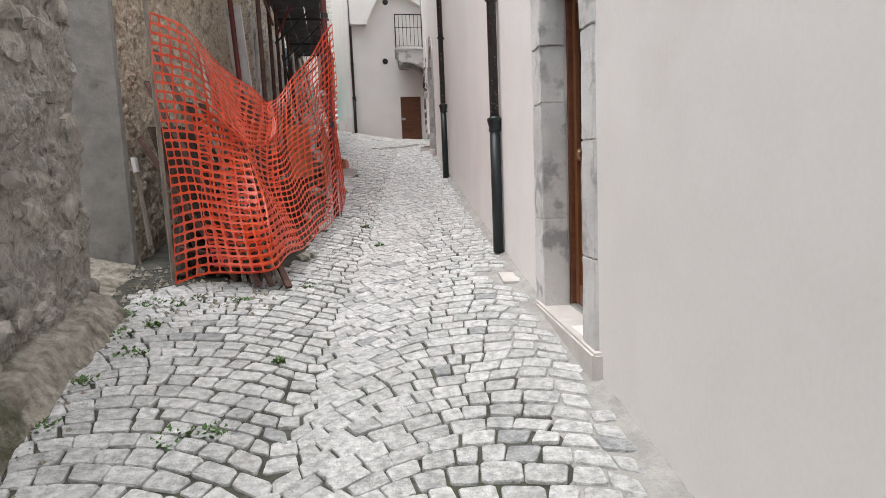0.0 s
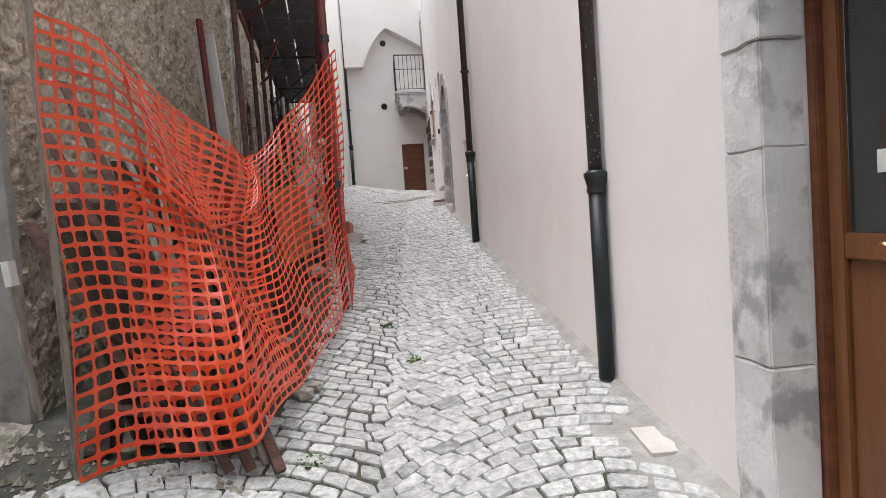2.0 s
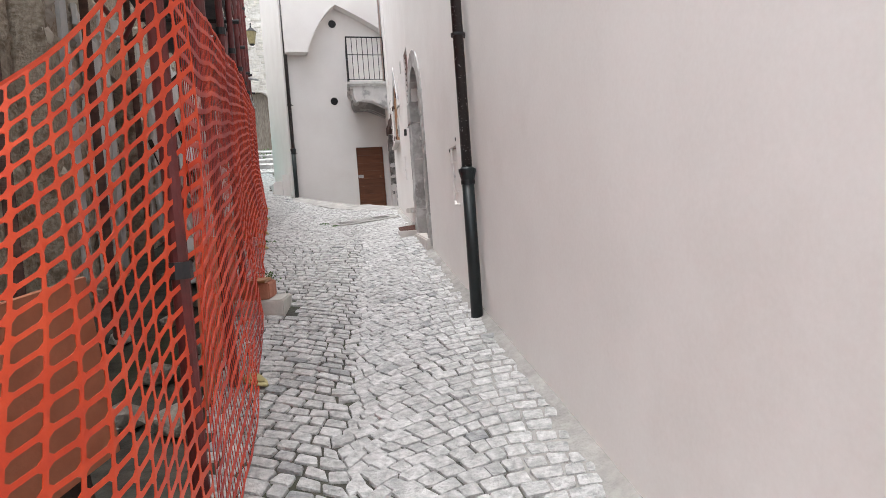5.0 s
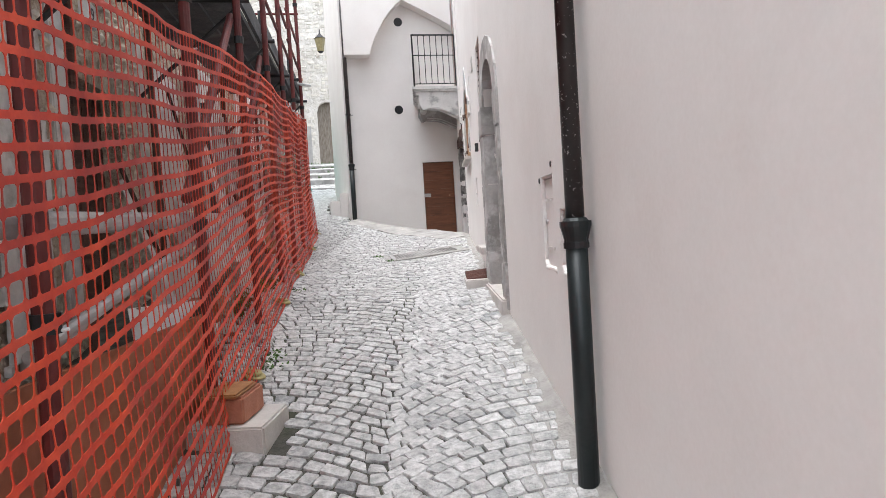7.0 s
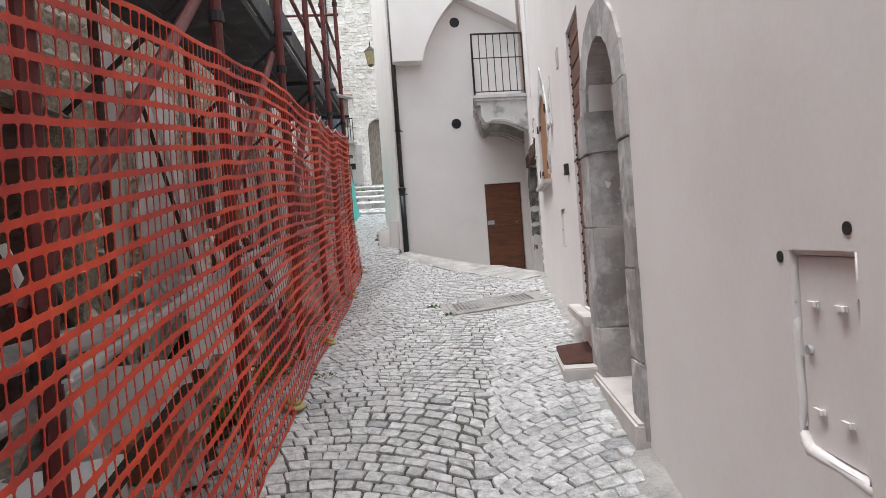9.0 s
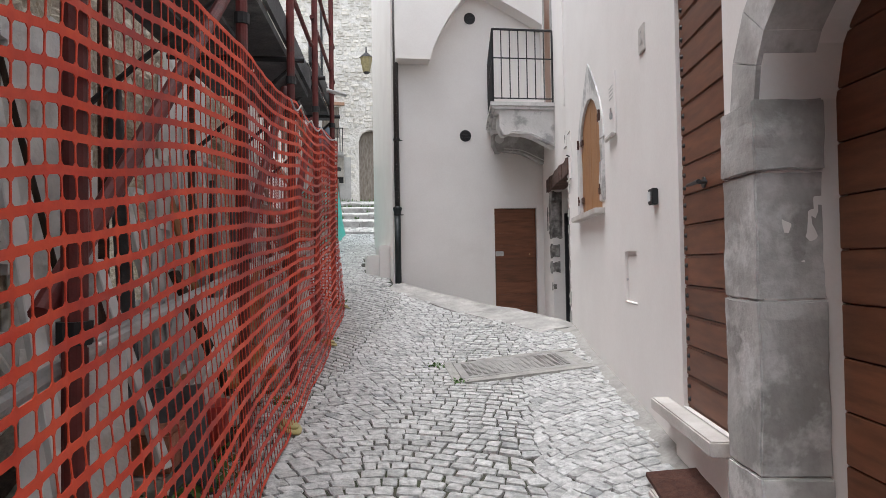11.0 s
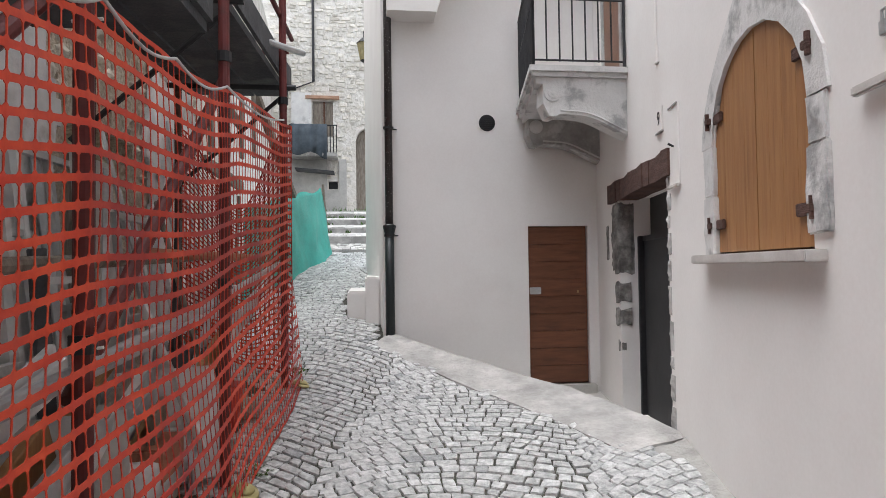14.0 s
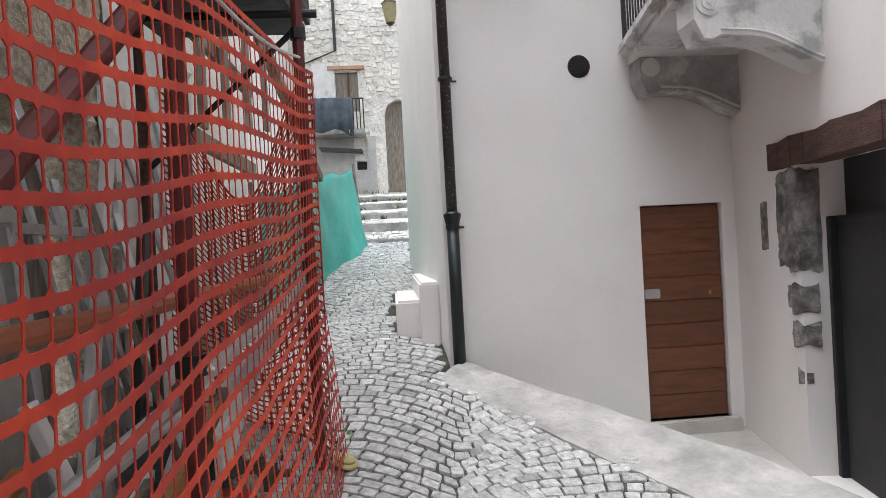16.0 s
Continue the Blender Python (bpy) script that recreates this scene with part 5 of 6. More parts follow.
def end_net(u, v):
    x, y = 2.43 - 1.15 * u, 21.87 + 1.0 * u + 0.12 * math.sin(u * 5)
    z0 = level(x, y)
    return Vector((x, y, z0 + 0.02 + v * (2.2 - 0.75 * math.sin(u * math.pi) ** 2) + 0.03 * math.sin(u * 12)))


net_thing(near_net, 34, 28, NET_PLASTIC, "bright orange plastic barrier net sagging between a stake and a tube", 0.075, 0.125, (), 0.20)
def net_flap(u, v):
    """The slack top of the near net, doubled over towards the street."""
    w = 0.16 + 0.34 * u
    p = near_net(w, 0.99 - 0.40 * (1 - v) * (0.75 + 0.25 * math.sin(u * 4)))
    p.y -= 0.07 + 0.05 * (1 - v) + 0.02 * math.sin(u * 15)
    p.x += 0.03 * math.sin(v * 4 + u * 7)
    return p


net_thing(net_flap, 12, 11, NET_PLASTIC, "slack orange net folded over its own top edge", 0.09, 0.15)


def net_lining(u, v):
    """The spare length of the near net, doubled inside it."""
    w = 0.10 + 0.38 * u
    p = near_net(w, 0.02 + v * (0.62 + 0.2 * u))
    p.y += 0.07 + 0.04 * math.sin(u * 9 + v * 4)
    p.x -= 0.03 * math.sin(v * 6 + u * 5)
    return p


net_thing(net_lining, 13, 19, NET_PLASTIC, "spare length of orange net doubled behind the first", 0.085, 0.135)
net_thing(long_net, 184, 27, NET_FADED, "long faded red-orange plastic barrier net tied along the scaffold", 0.04, 0.135, [(y - 9.45) / 12.42 for y in (11.2, 13.1, 14.93, 16.75, 18.4, 20.0)], 0.17)
net_thing(end_net, 24, 44, NET_FADED, "faded red-orange barrier net closing the end of the scaffold", 0.12, 0.14)


OUTER_Y = (9.45, 11.2, 13.1, 14.93, 16.75, 18.4, 20.0, 21.80)
INNER_Y = (10.5, 12.2, 13.75, 15.4, 17.1, 18.7, 20.3, 21.8)


def scaffold():
    t = thing("scaffold", (1.6, 15.5, 2.0), "red-brown tube scaffold with dark decks before the ruined house", "scaffold")
    inner = lambda y: 0.80 + 0.0625 * (y - 10.5)
    for y in OUTER_Y:
        x = net_x(y) - 0.055
        z = level(x, y)
        p = part("standard", rod((x, y, z + 0.01), (x, y, 10.5), 0.032, 12), RED_PAINT, t)
        for zz in (z + 1.15, z + 2.45, z + 4.4):
            part("coupler", rod((x, y, zz - 0.03), (x, y, zz + 0.03), 0.044, 10), IRON, p)
    for y in INNER_Y:
        x = inner(y)
        z = level(x, y)
        part("standard", rod((x, y, z + 0.01), (x, y, 10.5), 0.030, 12), BEAM, t)
    for a, b in zip(OUTER_Y[1:], OUTER_Y[2:]):
        for h in (1.05, 4.6):
            xa, xb = net_x(a) - 0.10, net_x(b) - 0.10
            part("ledger", rod((xa, a, level(xa, a) + h), (xb, b, level(xb, b) + h), 0.024, 10), RED_PAINT if h > 2 else STEEL, t)
    for i, y in enumerate(OUTER_Y[2:]):
        x0, x1 = inner(y), net_x(y) - 0.05
        zz = deck_z(y)
        part("transom", rod((x0 - 0.1, y + 0.05, zz - 0.07), (x1 + 0.1, y + 0.05, zz - 0.07), 0.024, 10), IRON, t)
        part("cross_brace", rod((x0, y + 0.08, zz - 0.9), (x1, y + 0.08, zz - 0.12), 0.018, 8), IRON, t)
    for lo, hi in ((10.2, 13.05), (13.1, 16.7), (16.75, 19.9), (19.95, 22.4)):
        for k in range(3):
            bm = bmesh.new()
            zz = deck_z((lo + hi) / 2)
            xa, xb = net_x(lo) - 0.10 - 0.31 * (k + 1), net_x(lo) - 0.12 - 0.31 * k
            sx = 0.0625 * (hi - lo)
            v = hexa(bm, [(xa, lo, zz), (xb, lo, zz), (xb + sx, hi, zz), (xa + sx, hi, zz), (xa, lo, zz + 0.06), (xb, lo, zz + 0.06), (xb + sx, hi, zz + 0.06), (xa + sx, hi, zz + 0.06)])
            part("deck_board", bm, DECK, t, "dark steel deck board")
        bm = bmesh.new()
        xa, sx = net_x(lo) - 0.10, 0.0625 * (hi - lo)
        beam(bm, (xa, lo, zz + 0.16), (xa + sx, hi, zz + 0.16), 0.03, 0.2)
        part("toe_board", bm, DECK, t)
        for h in (0.55, 1.05):
            part("guard_rail", rod((xa + 0.02, lo, zz + h), (xa + sx + 0.02, hi, zz + h), 0.022, 10), RED_PAINT, t)
    zz = 7.3
    bm = bmesh.new()
    box(bm, 0.75, 1.75, 10.6, 14.0, zz, zz + 0.06)
    part("upper_deck", bm, DECK, t, "dark upper deck")
    for a, b in (((0.9, 11.0, 4.4), (1.62, 9.5, 4.4)), ((0.85, 10.5, 4.3), (0.95, 13.0, 4.4)), ((1.0, 13.4, 4.3), (1.7, 13.2, 5.6)), ((2.42, 21.8, 5.75), (1.5, 21.8, 5.7)), ((2.42, 21.8, 7.1), (1.5, 21.8, 7.1))):
        part("tube", rod(a, b, 0.022, 10), RED_PAINT, t)
    part("tie_tube", rod((1.45, 20.3, 5.62), (2.55, 21.75, 5.72), 0.026, 10), STEEL, t)


def deck_z(y):
    return 4.72 if y < 13.06 else 5.02 if y < 16.72 else (5.20 if y < 19.93 else 5.52)


scaffold()

for y in (11.25, 13.75, 15.6, 17.4, 19.9, 21.85):
    x = net_x(y) + 0.07
    z = level(x, y) + 0.012
    bm = bmesh.new()
    n = 14
    for i in range(2):
        tube(bm, (x, y, z + 0.02 * i), (x + 0.005, y, z + 0.02 * i + 0.016), 0.085 - 0.025 * i, n, 0.075 - 0.025 * i)
    for v in bm.verts:
        v.co.y = y + (v.co.y - y) * 1.6
        v.co.z += 0.02 * noise.noise(v.co * 6)
    single("net_footing", bm, YELLOW, "flattened yellow sack weighing down the net's foot", "sandbag", group="net footings", smooth=True)


# ---- things behind the net ----
def lumber(name, a, b, w, h, mat, label, category, group=""):
    bm = bmesh.new()
    beam(bm, a, b, w, h)
    es = list(bm.edges)
    bmesh.ops.bevel(bm, geom=es, offset=min(w, h) * 0.12, segments=1, affect="EDGES")
    return single(name, bm, mat, label, category, group=group)


def near_bundle():
    rnd = random.Random(12)
    lumber("stake", (0.07, 6.90, 0.97), (0.03, 7.02, 3.42), 0.035, 0.035, OLD_WOOD, "weathered wooden stake carrying the orange net", "stake")
    ends = ((0.75, 6.86, -0.12, 7.55, 2.7), (0.85, 6.86, -0.05, 7.7, 3.0), (0.92, 6.9, 0.1, 7.9, 2.9), (0.70, 6.95, 0.15, 8.2, 2.6), (0.99, 6.82, 0.30, 8.3, 2.5),
            (0.55, 7.0, -0.18, 7.35, 2.2), (0.95, 7.0, 0.45, 8.9, 2.4), (0.62, 6.98, 0.22, 8.6, 3.2))
    for x0, y0, x1, y1, z1 in ends:
        lumber("scrap_batten", (x0, y0, level(x0, y0) + 0.03), (x1, y1, z1), rnd.uniform(0.03, 0.07), rnd.uniform(0.02, 0.04), (OLD_WOOD, BEAM)[int(x0 * 100) % 2],
               "weathered scrap batten leaning behind the orange net", "batten", "leaning battens")
    for k in range(30):
        y0 = 7.1 + 2.0 * k / 30 + rnd.uniform(-0.05, 0.05)
        x0 = 0.50 + 0.28 * (y0 - 7.0) + rnd.uniform(-0.25, 0.1)
        z0 = level(x0, y0) + 0.03 + 0.25 * rnd.random()
        L = rnd.uniform(0.5, 1.0)
        lumber("dark_scrap", (x0, y0, z0), (x0 - L * rnd.uniform(0.2, 0.7), y0 + L * rnd.uniform(-0.1, 0.7), z0 + rnd.uniform(-0.02, 0.6)), rnd.uniform(0.05, 0.16), 0.03, (SHADE_WOOD, SHADE_WOOD, BEAM, SHADE_WOOD)[k % 4],
               "dark scrap board heaped behind the orange net", "scrap", "dark scrap heap")
    t = thing("paint_brush", (-0.16, 7.0, 1.95), "old pale brush hung on the wall corner by the net", "brush")
    part("handle", timber((-0.10, 6.98, 1.3), (-0.16, 7.02, 1.9), 0.03, 0.02), OLD_WOOD, t)
    part("bristles", timber((-0.16, 7.02, 1.9), (-0.17, 7.02, 2.02), 0.09, 0.03), WHITE_PAINT, t)
    lumber("white_board", (0.50, 11.3, 3.0), (0.42, 11.2, 4.25), 0.30, 0.02, WHITE_PAINT, "white board leaning upright by the rubble wall", "board")
    lumber("scrap_batten", (0.52, 11.0, 1.6), (0.40, 11.1, 4.4), 0.06, 0.05, RED_PAINT, "red-brown batten leaning behind the scaffold tube", "batten", "leaning battens")
    bm = bmesh.new()
    hexa(bm, [(1.54, 10.9, 1.52), (1.56, 10.9, 1.52), (1.77, 13.35, 1.90), (1.75, 13.35, 1.90), (1.56, 11.0, 2.52), (1.58, 11.0, 2.52), (1.79, 13.4, 2.46), (1.77, 13.4, 2.46)])
    single("fibre_board", bm, BOARD_ORANGE, "large orange-brown board standing on edge behind the net", "board")
    for k in range(26):
        x0, y0 = 0.08 + 0.62 * k / 26 + rnd.uniform(-0.03, 0.03), rnd.uniform(7.10, 7.35)
        x1 = max(0.0, x0 - rnd.uniform(0.0, 0.35))
        lumber("scrap_batten", (x0, y0, level(x0, y0) + 0.02), (x1, y0 + rnd.uniform(0.9, 1.4), rnd.uniform(1.8, 2.4)), rnd.uniform(0.03, 0.09), 0.03, (SHADE_WOOD, BEAM, SHADE_WOOD, OLD_WOOD, SHADE_WOOD)[k % 5],
               "weathered scrap batten leaning behind the orange net", "batten", "leaning battens")
    # planks coloured near black to stand for the shade inside the net
    for k in range(9):
        y0 = 7.25 + 0.24 * k
        x0 = 0.34 + 0.27 * (y0 - 7.0) + rnd.uniform(-0.06, 0.06)
        z0 = level(x0, y0) + 0.02
        lumber("shaded_plank", (x0, y0, z0), (x0 - 0.42 + rnd.uniform(-0.1, 0.1), y0 + rnd.uniform(0.1, 0.5), z0 + rnd.uniform(1.1, 1.5)), rnd.uniform(0.22, 0.34), 0.025, SHADE_WOOD,
               "wide dark plank, shade put into its colour, leaning behind the orange net", "plank", "rotten planks")
    for m, lo, hi, back, lab in ((BOARD_ORANGE, 1.74, 2.34, 0.0, "orange-brown board propped inside the net"), (SHADE_WOOD, 1.18, 1.70, 0.05, "dark board standing inside the net")):
        bm = bmesh.new()
        c = [(1.10 - back, 8.86), (1.36 - back, 9.40), (1.34 - back, 9.41), (1.08 - back, 8.87)]
        hexa(bm, [(x, y, lo + 0.12 * (y - 8.6)) for x, y in c] + [(x - 0.05, y, hi + 0.12 * (y - 8.6)) for x, y in c])
        single("fibre_board", bm, m, lab, "board")
    for i in range(14):
        x, y = rnd.uniform(0.2, 1.2), rnd.uniform(7.6, 9.6)
        bm = bmesh.new()
        r = rnd.uniform(0.05, 0.13)
        bmesh.ops.create_icosphere(bm, subdivisions=1, radius=r)
        for v in bm.verts:
            v.co = Vector((v.co.x * rnd.uniform(0.7, 1.3), v.co.y * rnd.uniform(0.7, 1.3), v.co.z * 0.7))
        bmesh.ops.translate(bm, verts=bm.verts, vec=(x, y, level(x, y) + r * 0.4))
        single("loose_stone", bm, RUBBLE_STONE, "loose rubble stone lying behind the net", "stone", group="loose stones")


def clutter():
    rnd = random.Random(21)
    single("grey_pipe", rod((1.60, 10.8, 2.98), (1.805, 13.9, 3.05), 0.042, 14), STEEL, "grey metal tube rail behind the net", "tube")
    t = thing("stone_block", (2.1, 12.95, 1.8), "cut pale stone block lying by the net", "stone block")
    F = Face((2.0, 12.72), (2.12, 13.2), -1)
    part("block", one_block(F, 0, 0.46, -0.14, 0.30, 1.66, 1.90, 0.012), CONCRETE, t)
    t = thing("brick_stack", (1.95, 12.95, 1.9), "orange-red hollow brick lying on the stone block", "brick")
    part("brick", one_block(F, 0.05, 0.38, -0.02, 0.22, 1.902, 2.05, 0.012), BRICK_RED, t)
    part("sack", one_block(F, 0.02, 0.34, 0.0, 0.20, 2.052, 2.075, 0.010), PINE, t, "flattened tan sack on top")
    # pale plaster strips, door leaves and frames against the ruin
    R = F_RUIN
    for s, w, z0, z1, m, lab in ((0.35, 0.22, 2.2, 5.2, WHITE_PAINT, "pale plaster strip beside a blocked opening"), (1.75, 0.25, 2.2, 5.0, WHITE_PAINT, "pale plaster strip beside a blocked opening"),
                                 (3.75, 0.28, 2.4, 5.1, CONCRETE, "pale plaster strip beside a blocked opening"), (7.0, 0.5, 2.8, 4.9, WHITE_PAINT, "pale plaster strip beside a blocked opening")):
        ob = single("plaster_strip", one_block(R, s, s + w, -0.03, 0.02, z0, z1, 0.01), m, lab, "plaster strip", "structure")
    for s, w, z0, z1, m, lab in ((2.2, 1.1, 1.9, 4.3, BEAM, "dark old plank door standing in the ruin's opening"), (8.5, 1.0, 2.7, 4.8, OLD_WOOD, "grey plank door in the ruin's opening")):
        t = thing("old_door", R.at(s + w / 2, 0.2, z0), lab, "door")
        board_leaf(t, R, s, s + w, 0.2, z0, z1, 5, m, 0.012, 0.04, False)
    for k, (s, z0, w, h, m) in enumerate(((5.7, 2.35, 0.8, 1.7, WHITE_PAINT), (6.8, 2.6, 0.9, 1.5, STONE), (7.6, 2.7, 0.7, 1.9, WHITE_PAINT))):
        t = thing("window_frame", R.at(s, -0.2, z0), "discarded pale window frame leaning against the ruin", "window frame", "discarded frames")
        lean = 0.12
        for a, b in (((0, 0), (0, h)), ((w, 0), (w, h)), ((0, 0), (w, 0)), ((0, h), (w, h)), ((0, h * 0.5), (w, h * 0.5)), ((w / 2, 0), (w / 2, h))):
            part("bar", timber(R.at(s + a[0], -0.35 + a[1] * lean, z0 + a[1]), R.at(s + b[0], -0.35 + b[1] * lean, z0 + b[1]), 0.05, 0.04), m, t)
        if k != 1:
            part("panel", one_block(R, s + 0.03, s + w - 0.03, -0.10, -0.09, z0 + 0.03, z0 + h * 0.5), m, t)
    for i in range(34):
        y = rnd.uniform(13.4, 21.4)
        x = net_x(y) - rnd.uniform(0.15, 0.85)
        z = level(x, y) + rnd.uniform(0.02, 0.45)
        L = rnd.uniform(0.6, 1.7)
        w = rnd.uniform(-0.5, 0.5)
        if i % 3:
            e = (x + 0.25 * w, y + L * 0.9, z + rnd.uniform(0.0, 0.5))
        else:
            e = (x - 0.35, y + 0.4 * w, z + L)
        m = (OLD_WOOD, PALE_RUIN, STEEL, SHADE_WOOD, WHITE_PAINT, PINE)[rnd.randrange(6)]
        lumber("scrap_timber", (x, y, z), e, rnd.uniform(0.03, 0.10), rnd.uniform(0.02, 0.04), m, "scrap length of timber or profile heaped behind the net", "scrap", "scrap heap")
    for i in range(9):
        y = 13.6 + i * 0.9 + rnd.uniform(-0.2, 0.2)
        x = net_x(y) - rnd.uniform(0.3, 0.6)
        z = level(x, y)
        lumber("scrap_sheet", (x, y, z + 0.05), (x - 0.12, y + 0.25, z + rnd.uniform(0.45, 0.9)), rnd.uniform(0.3, 0.6), 0.02, (WHITE_PAINT, CONCRETE, PALE_RUIN, DECK, WHITE_PAINT)[i % 5],
               "scrap sheet of board leaning behind the net", "sheet", "scrap sheets")
    for i in range(40):
        y = rnd.uniform(10.0, 21.6)
        x = net_x(y) - rnd.uniform(0.1, 0.95)
        bm = bmesh.new()
        r = rnd.uniform(0.05, 0.15)
        bmesh.ops.create_icosphere(bm, subdivisions=1, radius=r)
        for v in bm.verts:
            v.co = Vector((v.co.x * rnd.uniform(0.7, 1.3), v.co.y * rnd.uniform(0.7, 1.3), v.co.z * 0.7))
        bmesh.ops.translate(bm, verts=bm.verts, vec=(x, y, level(x, y) + r * 0.4))
        single("loose_stone", bm, RUBBLE_STONE, "loose rubble stone lying behind the net", "stone", group="loose stones")


def site_things():
    rnd = random.Random(44)
    R = F_RUIN
    for a, b, lo, hi in ((0.75, 1.6, 2.1, 4.6), (4.15, 5.4, 2.4, 5.0), (6.68, 8.25, 2.6, 5.6), (9.75, 11.3, 3.0, 6.0)):
        bm = bmesh.new()
        n, m = int((b - a) / 0.06), int((hi - lo) / 0.06)
        g = {}
        for i in range(n + 1):
            for j in range(m + 1):
                u, v = a + (b - a) * i / n, lo + (hi - lo) * j / m
                edge = min(i, n - i, j, m - j) * 0.06
                keep = edge + 0.22 * noise.noise(Vector((u * 2.6, v * 2.6, a))) + 0.10 * noise.noise(Vector((u * 9, v * 9, a)))
                if keep > 0.05:
                    g[i, j] = bm.verts.new(R.at(u, -0.035 - 0.012 * noise.noise(Vector((u * 5, v * 5, 1))), v))
        for i, j in list(g):
            c = [(i, j), (i + 1, j), (i + 1, j + 1), (i, j + 1)]
            if all(k in g for k in c):
                bm.faces.new([g[k] for k in c])
        ob = single("plaster_patch", bm, PALE_RUIN, "pale flaking plaster left on the ruin's front", "plaster", "structure")
        md = ob.modifiers.new("thick", "SOLIDIFY")
        md.thickness, md.offset = 0.04, 0
    rope = [Vector(p) for p in ((2.21, 17.85, 4.65), (2.24, 18.34, 4.73), (2.28, 18.98, 4.75), (2.33, 19.73, 4.85), (2.43, 21.34, 5.05))]
    bm = bmesh.new()
    line = []
    for p, q in zip(rope, rope[1:]):
        for k in range(8):
            f = k / 8
            line.append(p.lerp(q, f) - Vector((0, 0, 0.06 * math.sin(f * math.pi))))
    line.append(rope[-1])
    sweep(bm, line, [0.007] * len(line), 8)
    single("rope", bm, STEEL, "grey rope slung along the top of the scaffold net", "rope", smooth=True)
    for y, dx, dz in ((18.75, 0.36, 0.0), (19.3, 0.42, 0.0), (19.35, 0.40, 0.17), (20.0, 0.34, 0.0), (15.6, 0.40, 0.0)):
        x = net_x(y) - dx
        z = level(x, y) + 0.02 + dz
        bm = bmesh.new()
        box(bm, x - 0.16, x + 0.16, y, y + 0.52, z, z + 0.17)
        bmesh.ops.subdivide_edges(bm, edges=bm.edges, cuts=5, use_grid_fill=True)
        for v in bm.verts:
            u = Vector(((v.co.x - x) / 0.16, (v.co.y - y - 0.26) / 0.26, (v.co.z - z - 0.085) / 0.085))
            k = 1 - 0.16 * max(0.0, u.length - 1.0)
            v.co = Vector((x + u.x * 0.16 * k, y + 0.26 + u.y * 0.26 * k, z + 0.085 + u.z * 0.085 * k)) + 0.014 * noise.noise_vector(v.co * 8)
        single("cement_sack", bm, WHITE_PAINT, "dusty pale cement sack lying behind the net", "sack", group="cement sacks", smooth=True)
    # bundles of galvanised profiles standing against the front
    for s in (6.9, 7.35, 8.9, 9.3, 10.2, 10.6):
        for k in range(3):
            a = R.at(s + 0.10 * k, -0.42 - 0.05 * k, level(1.3, R.at(s, 0, 0).y) + 0.03)
            b = R.at(s + 0.10 * k + rnd.uniform(-0.35, 0.35), -0.06, a.z + rnd.uniform(1.4, 2.3))
            lumber("metal_profile", a, b, 0.05, 0.03, STEEL, "galvanised metal profile leaning against the ruin", "metal profile", "leaning profiles")
    for y, h, m in ((17.6, 1.3, WHITE_PAINT), (18.9, 1.6, PALE_RUIN), (19.7, 1.2, WHITE_PAINT), (20.6, 1.5, STEEL)):
        x = net_x(y) - 0.75
        z = level(x, y)
        t = thing("old_frame", (x, y, z), "discarded pale window sash standing behind the net", "window frame", "discarded frames")
        w, dx = 0.62, -0.16
        for p, q in (((0, 0), (0, h)), ((w, 0), (w, h)), ((0, 0.02), (w, 0.02)), ((0, h), (w, h)), ((0, h * 0.55), (w, h * 0.55))):
            part("bar", timber((x + dx * p[1] / h, y + p[0], z + 0.02 + p[1]), (x + dx * q[1] / h, y + q[0], z + 0.02 + q[1]), 0.05, 0.04), m, t)
    for y in (14.3, 16.2, 18.0, 19.6):
        x = net_x(y) - 0.40
        z = level(x, y)
        t = thing("building_block_stack", (x, y, z), "small stack of pale building blocks behind the net", "block stack", "block stacks")
        for i in range(2):
            for j in range(2):
                bm = bmesh.new()
                box(bm, x - 0.12 + 0.03 * i, x + 0.12 + 0.03 * i, y + 0.42 * j, y + 0.42 * j + 0.39, z + 0.01 + 0.19 * i, z + 0.19 + 0.19 * i, 0.01)
                part("block", bm, (PALE_RUIN, BRICK_RED)[(i + j) % 2], t)
    for y in (16.9, 20.9):
        x = net_x(y) - 0.32
        z = level(x, y)
        t = thing("bucket", (x, y, z), "red plastic builder's bucket behind the net", "bucket", "buckets")
        bm = bmesh.new()
        tube(bm, (x, y, z + 0.02), (x, y, z + 0.30), 0.11, 18, 0.15)
        part("body", bm, BUCKET, t)
        bm = bmesh.new()
        tube(bm, (x, y, z + 0.29), (x, y, z + 0.315), 0.16, 18)
        part("rim", bm, BUCKET, t)


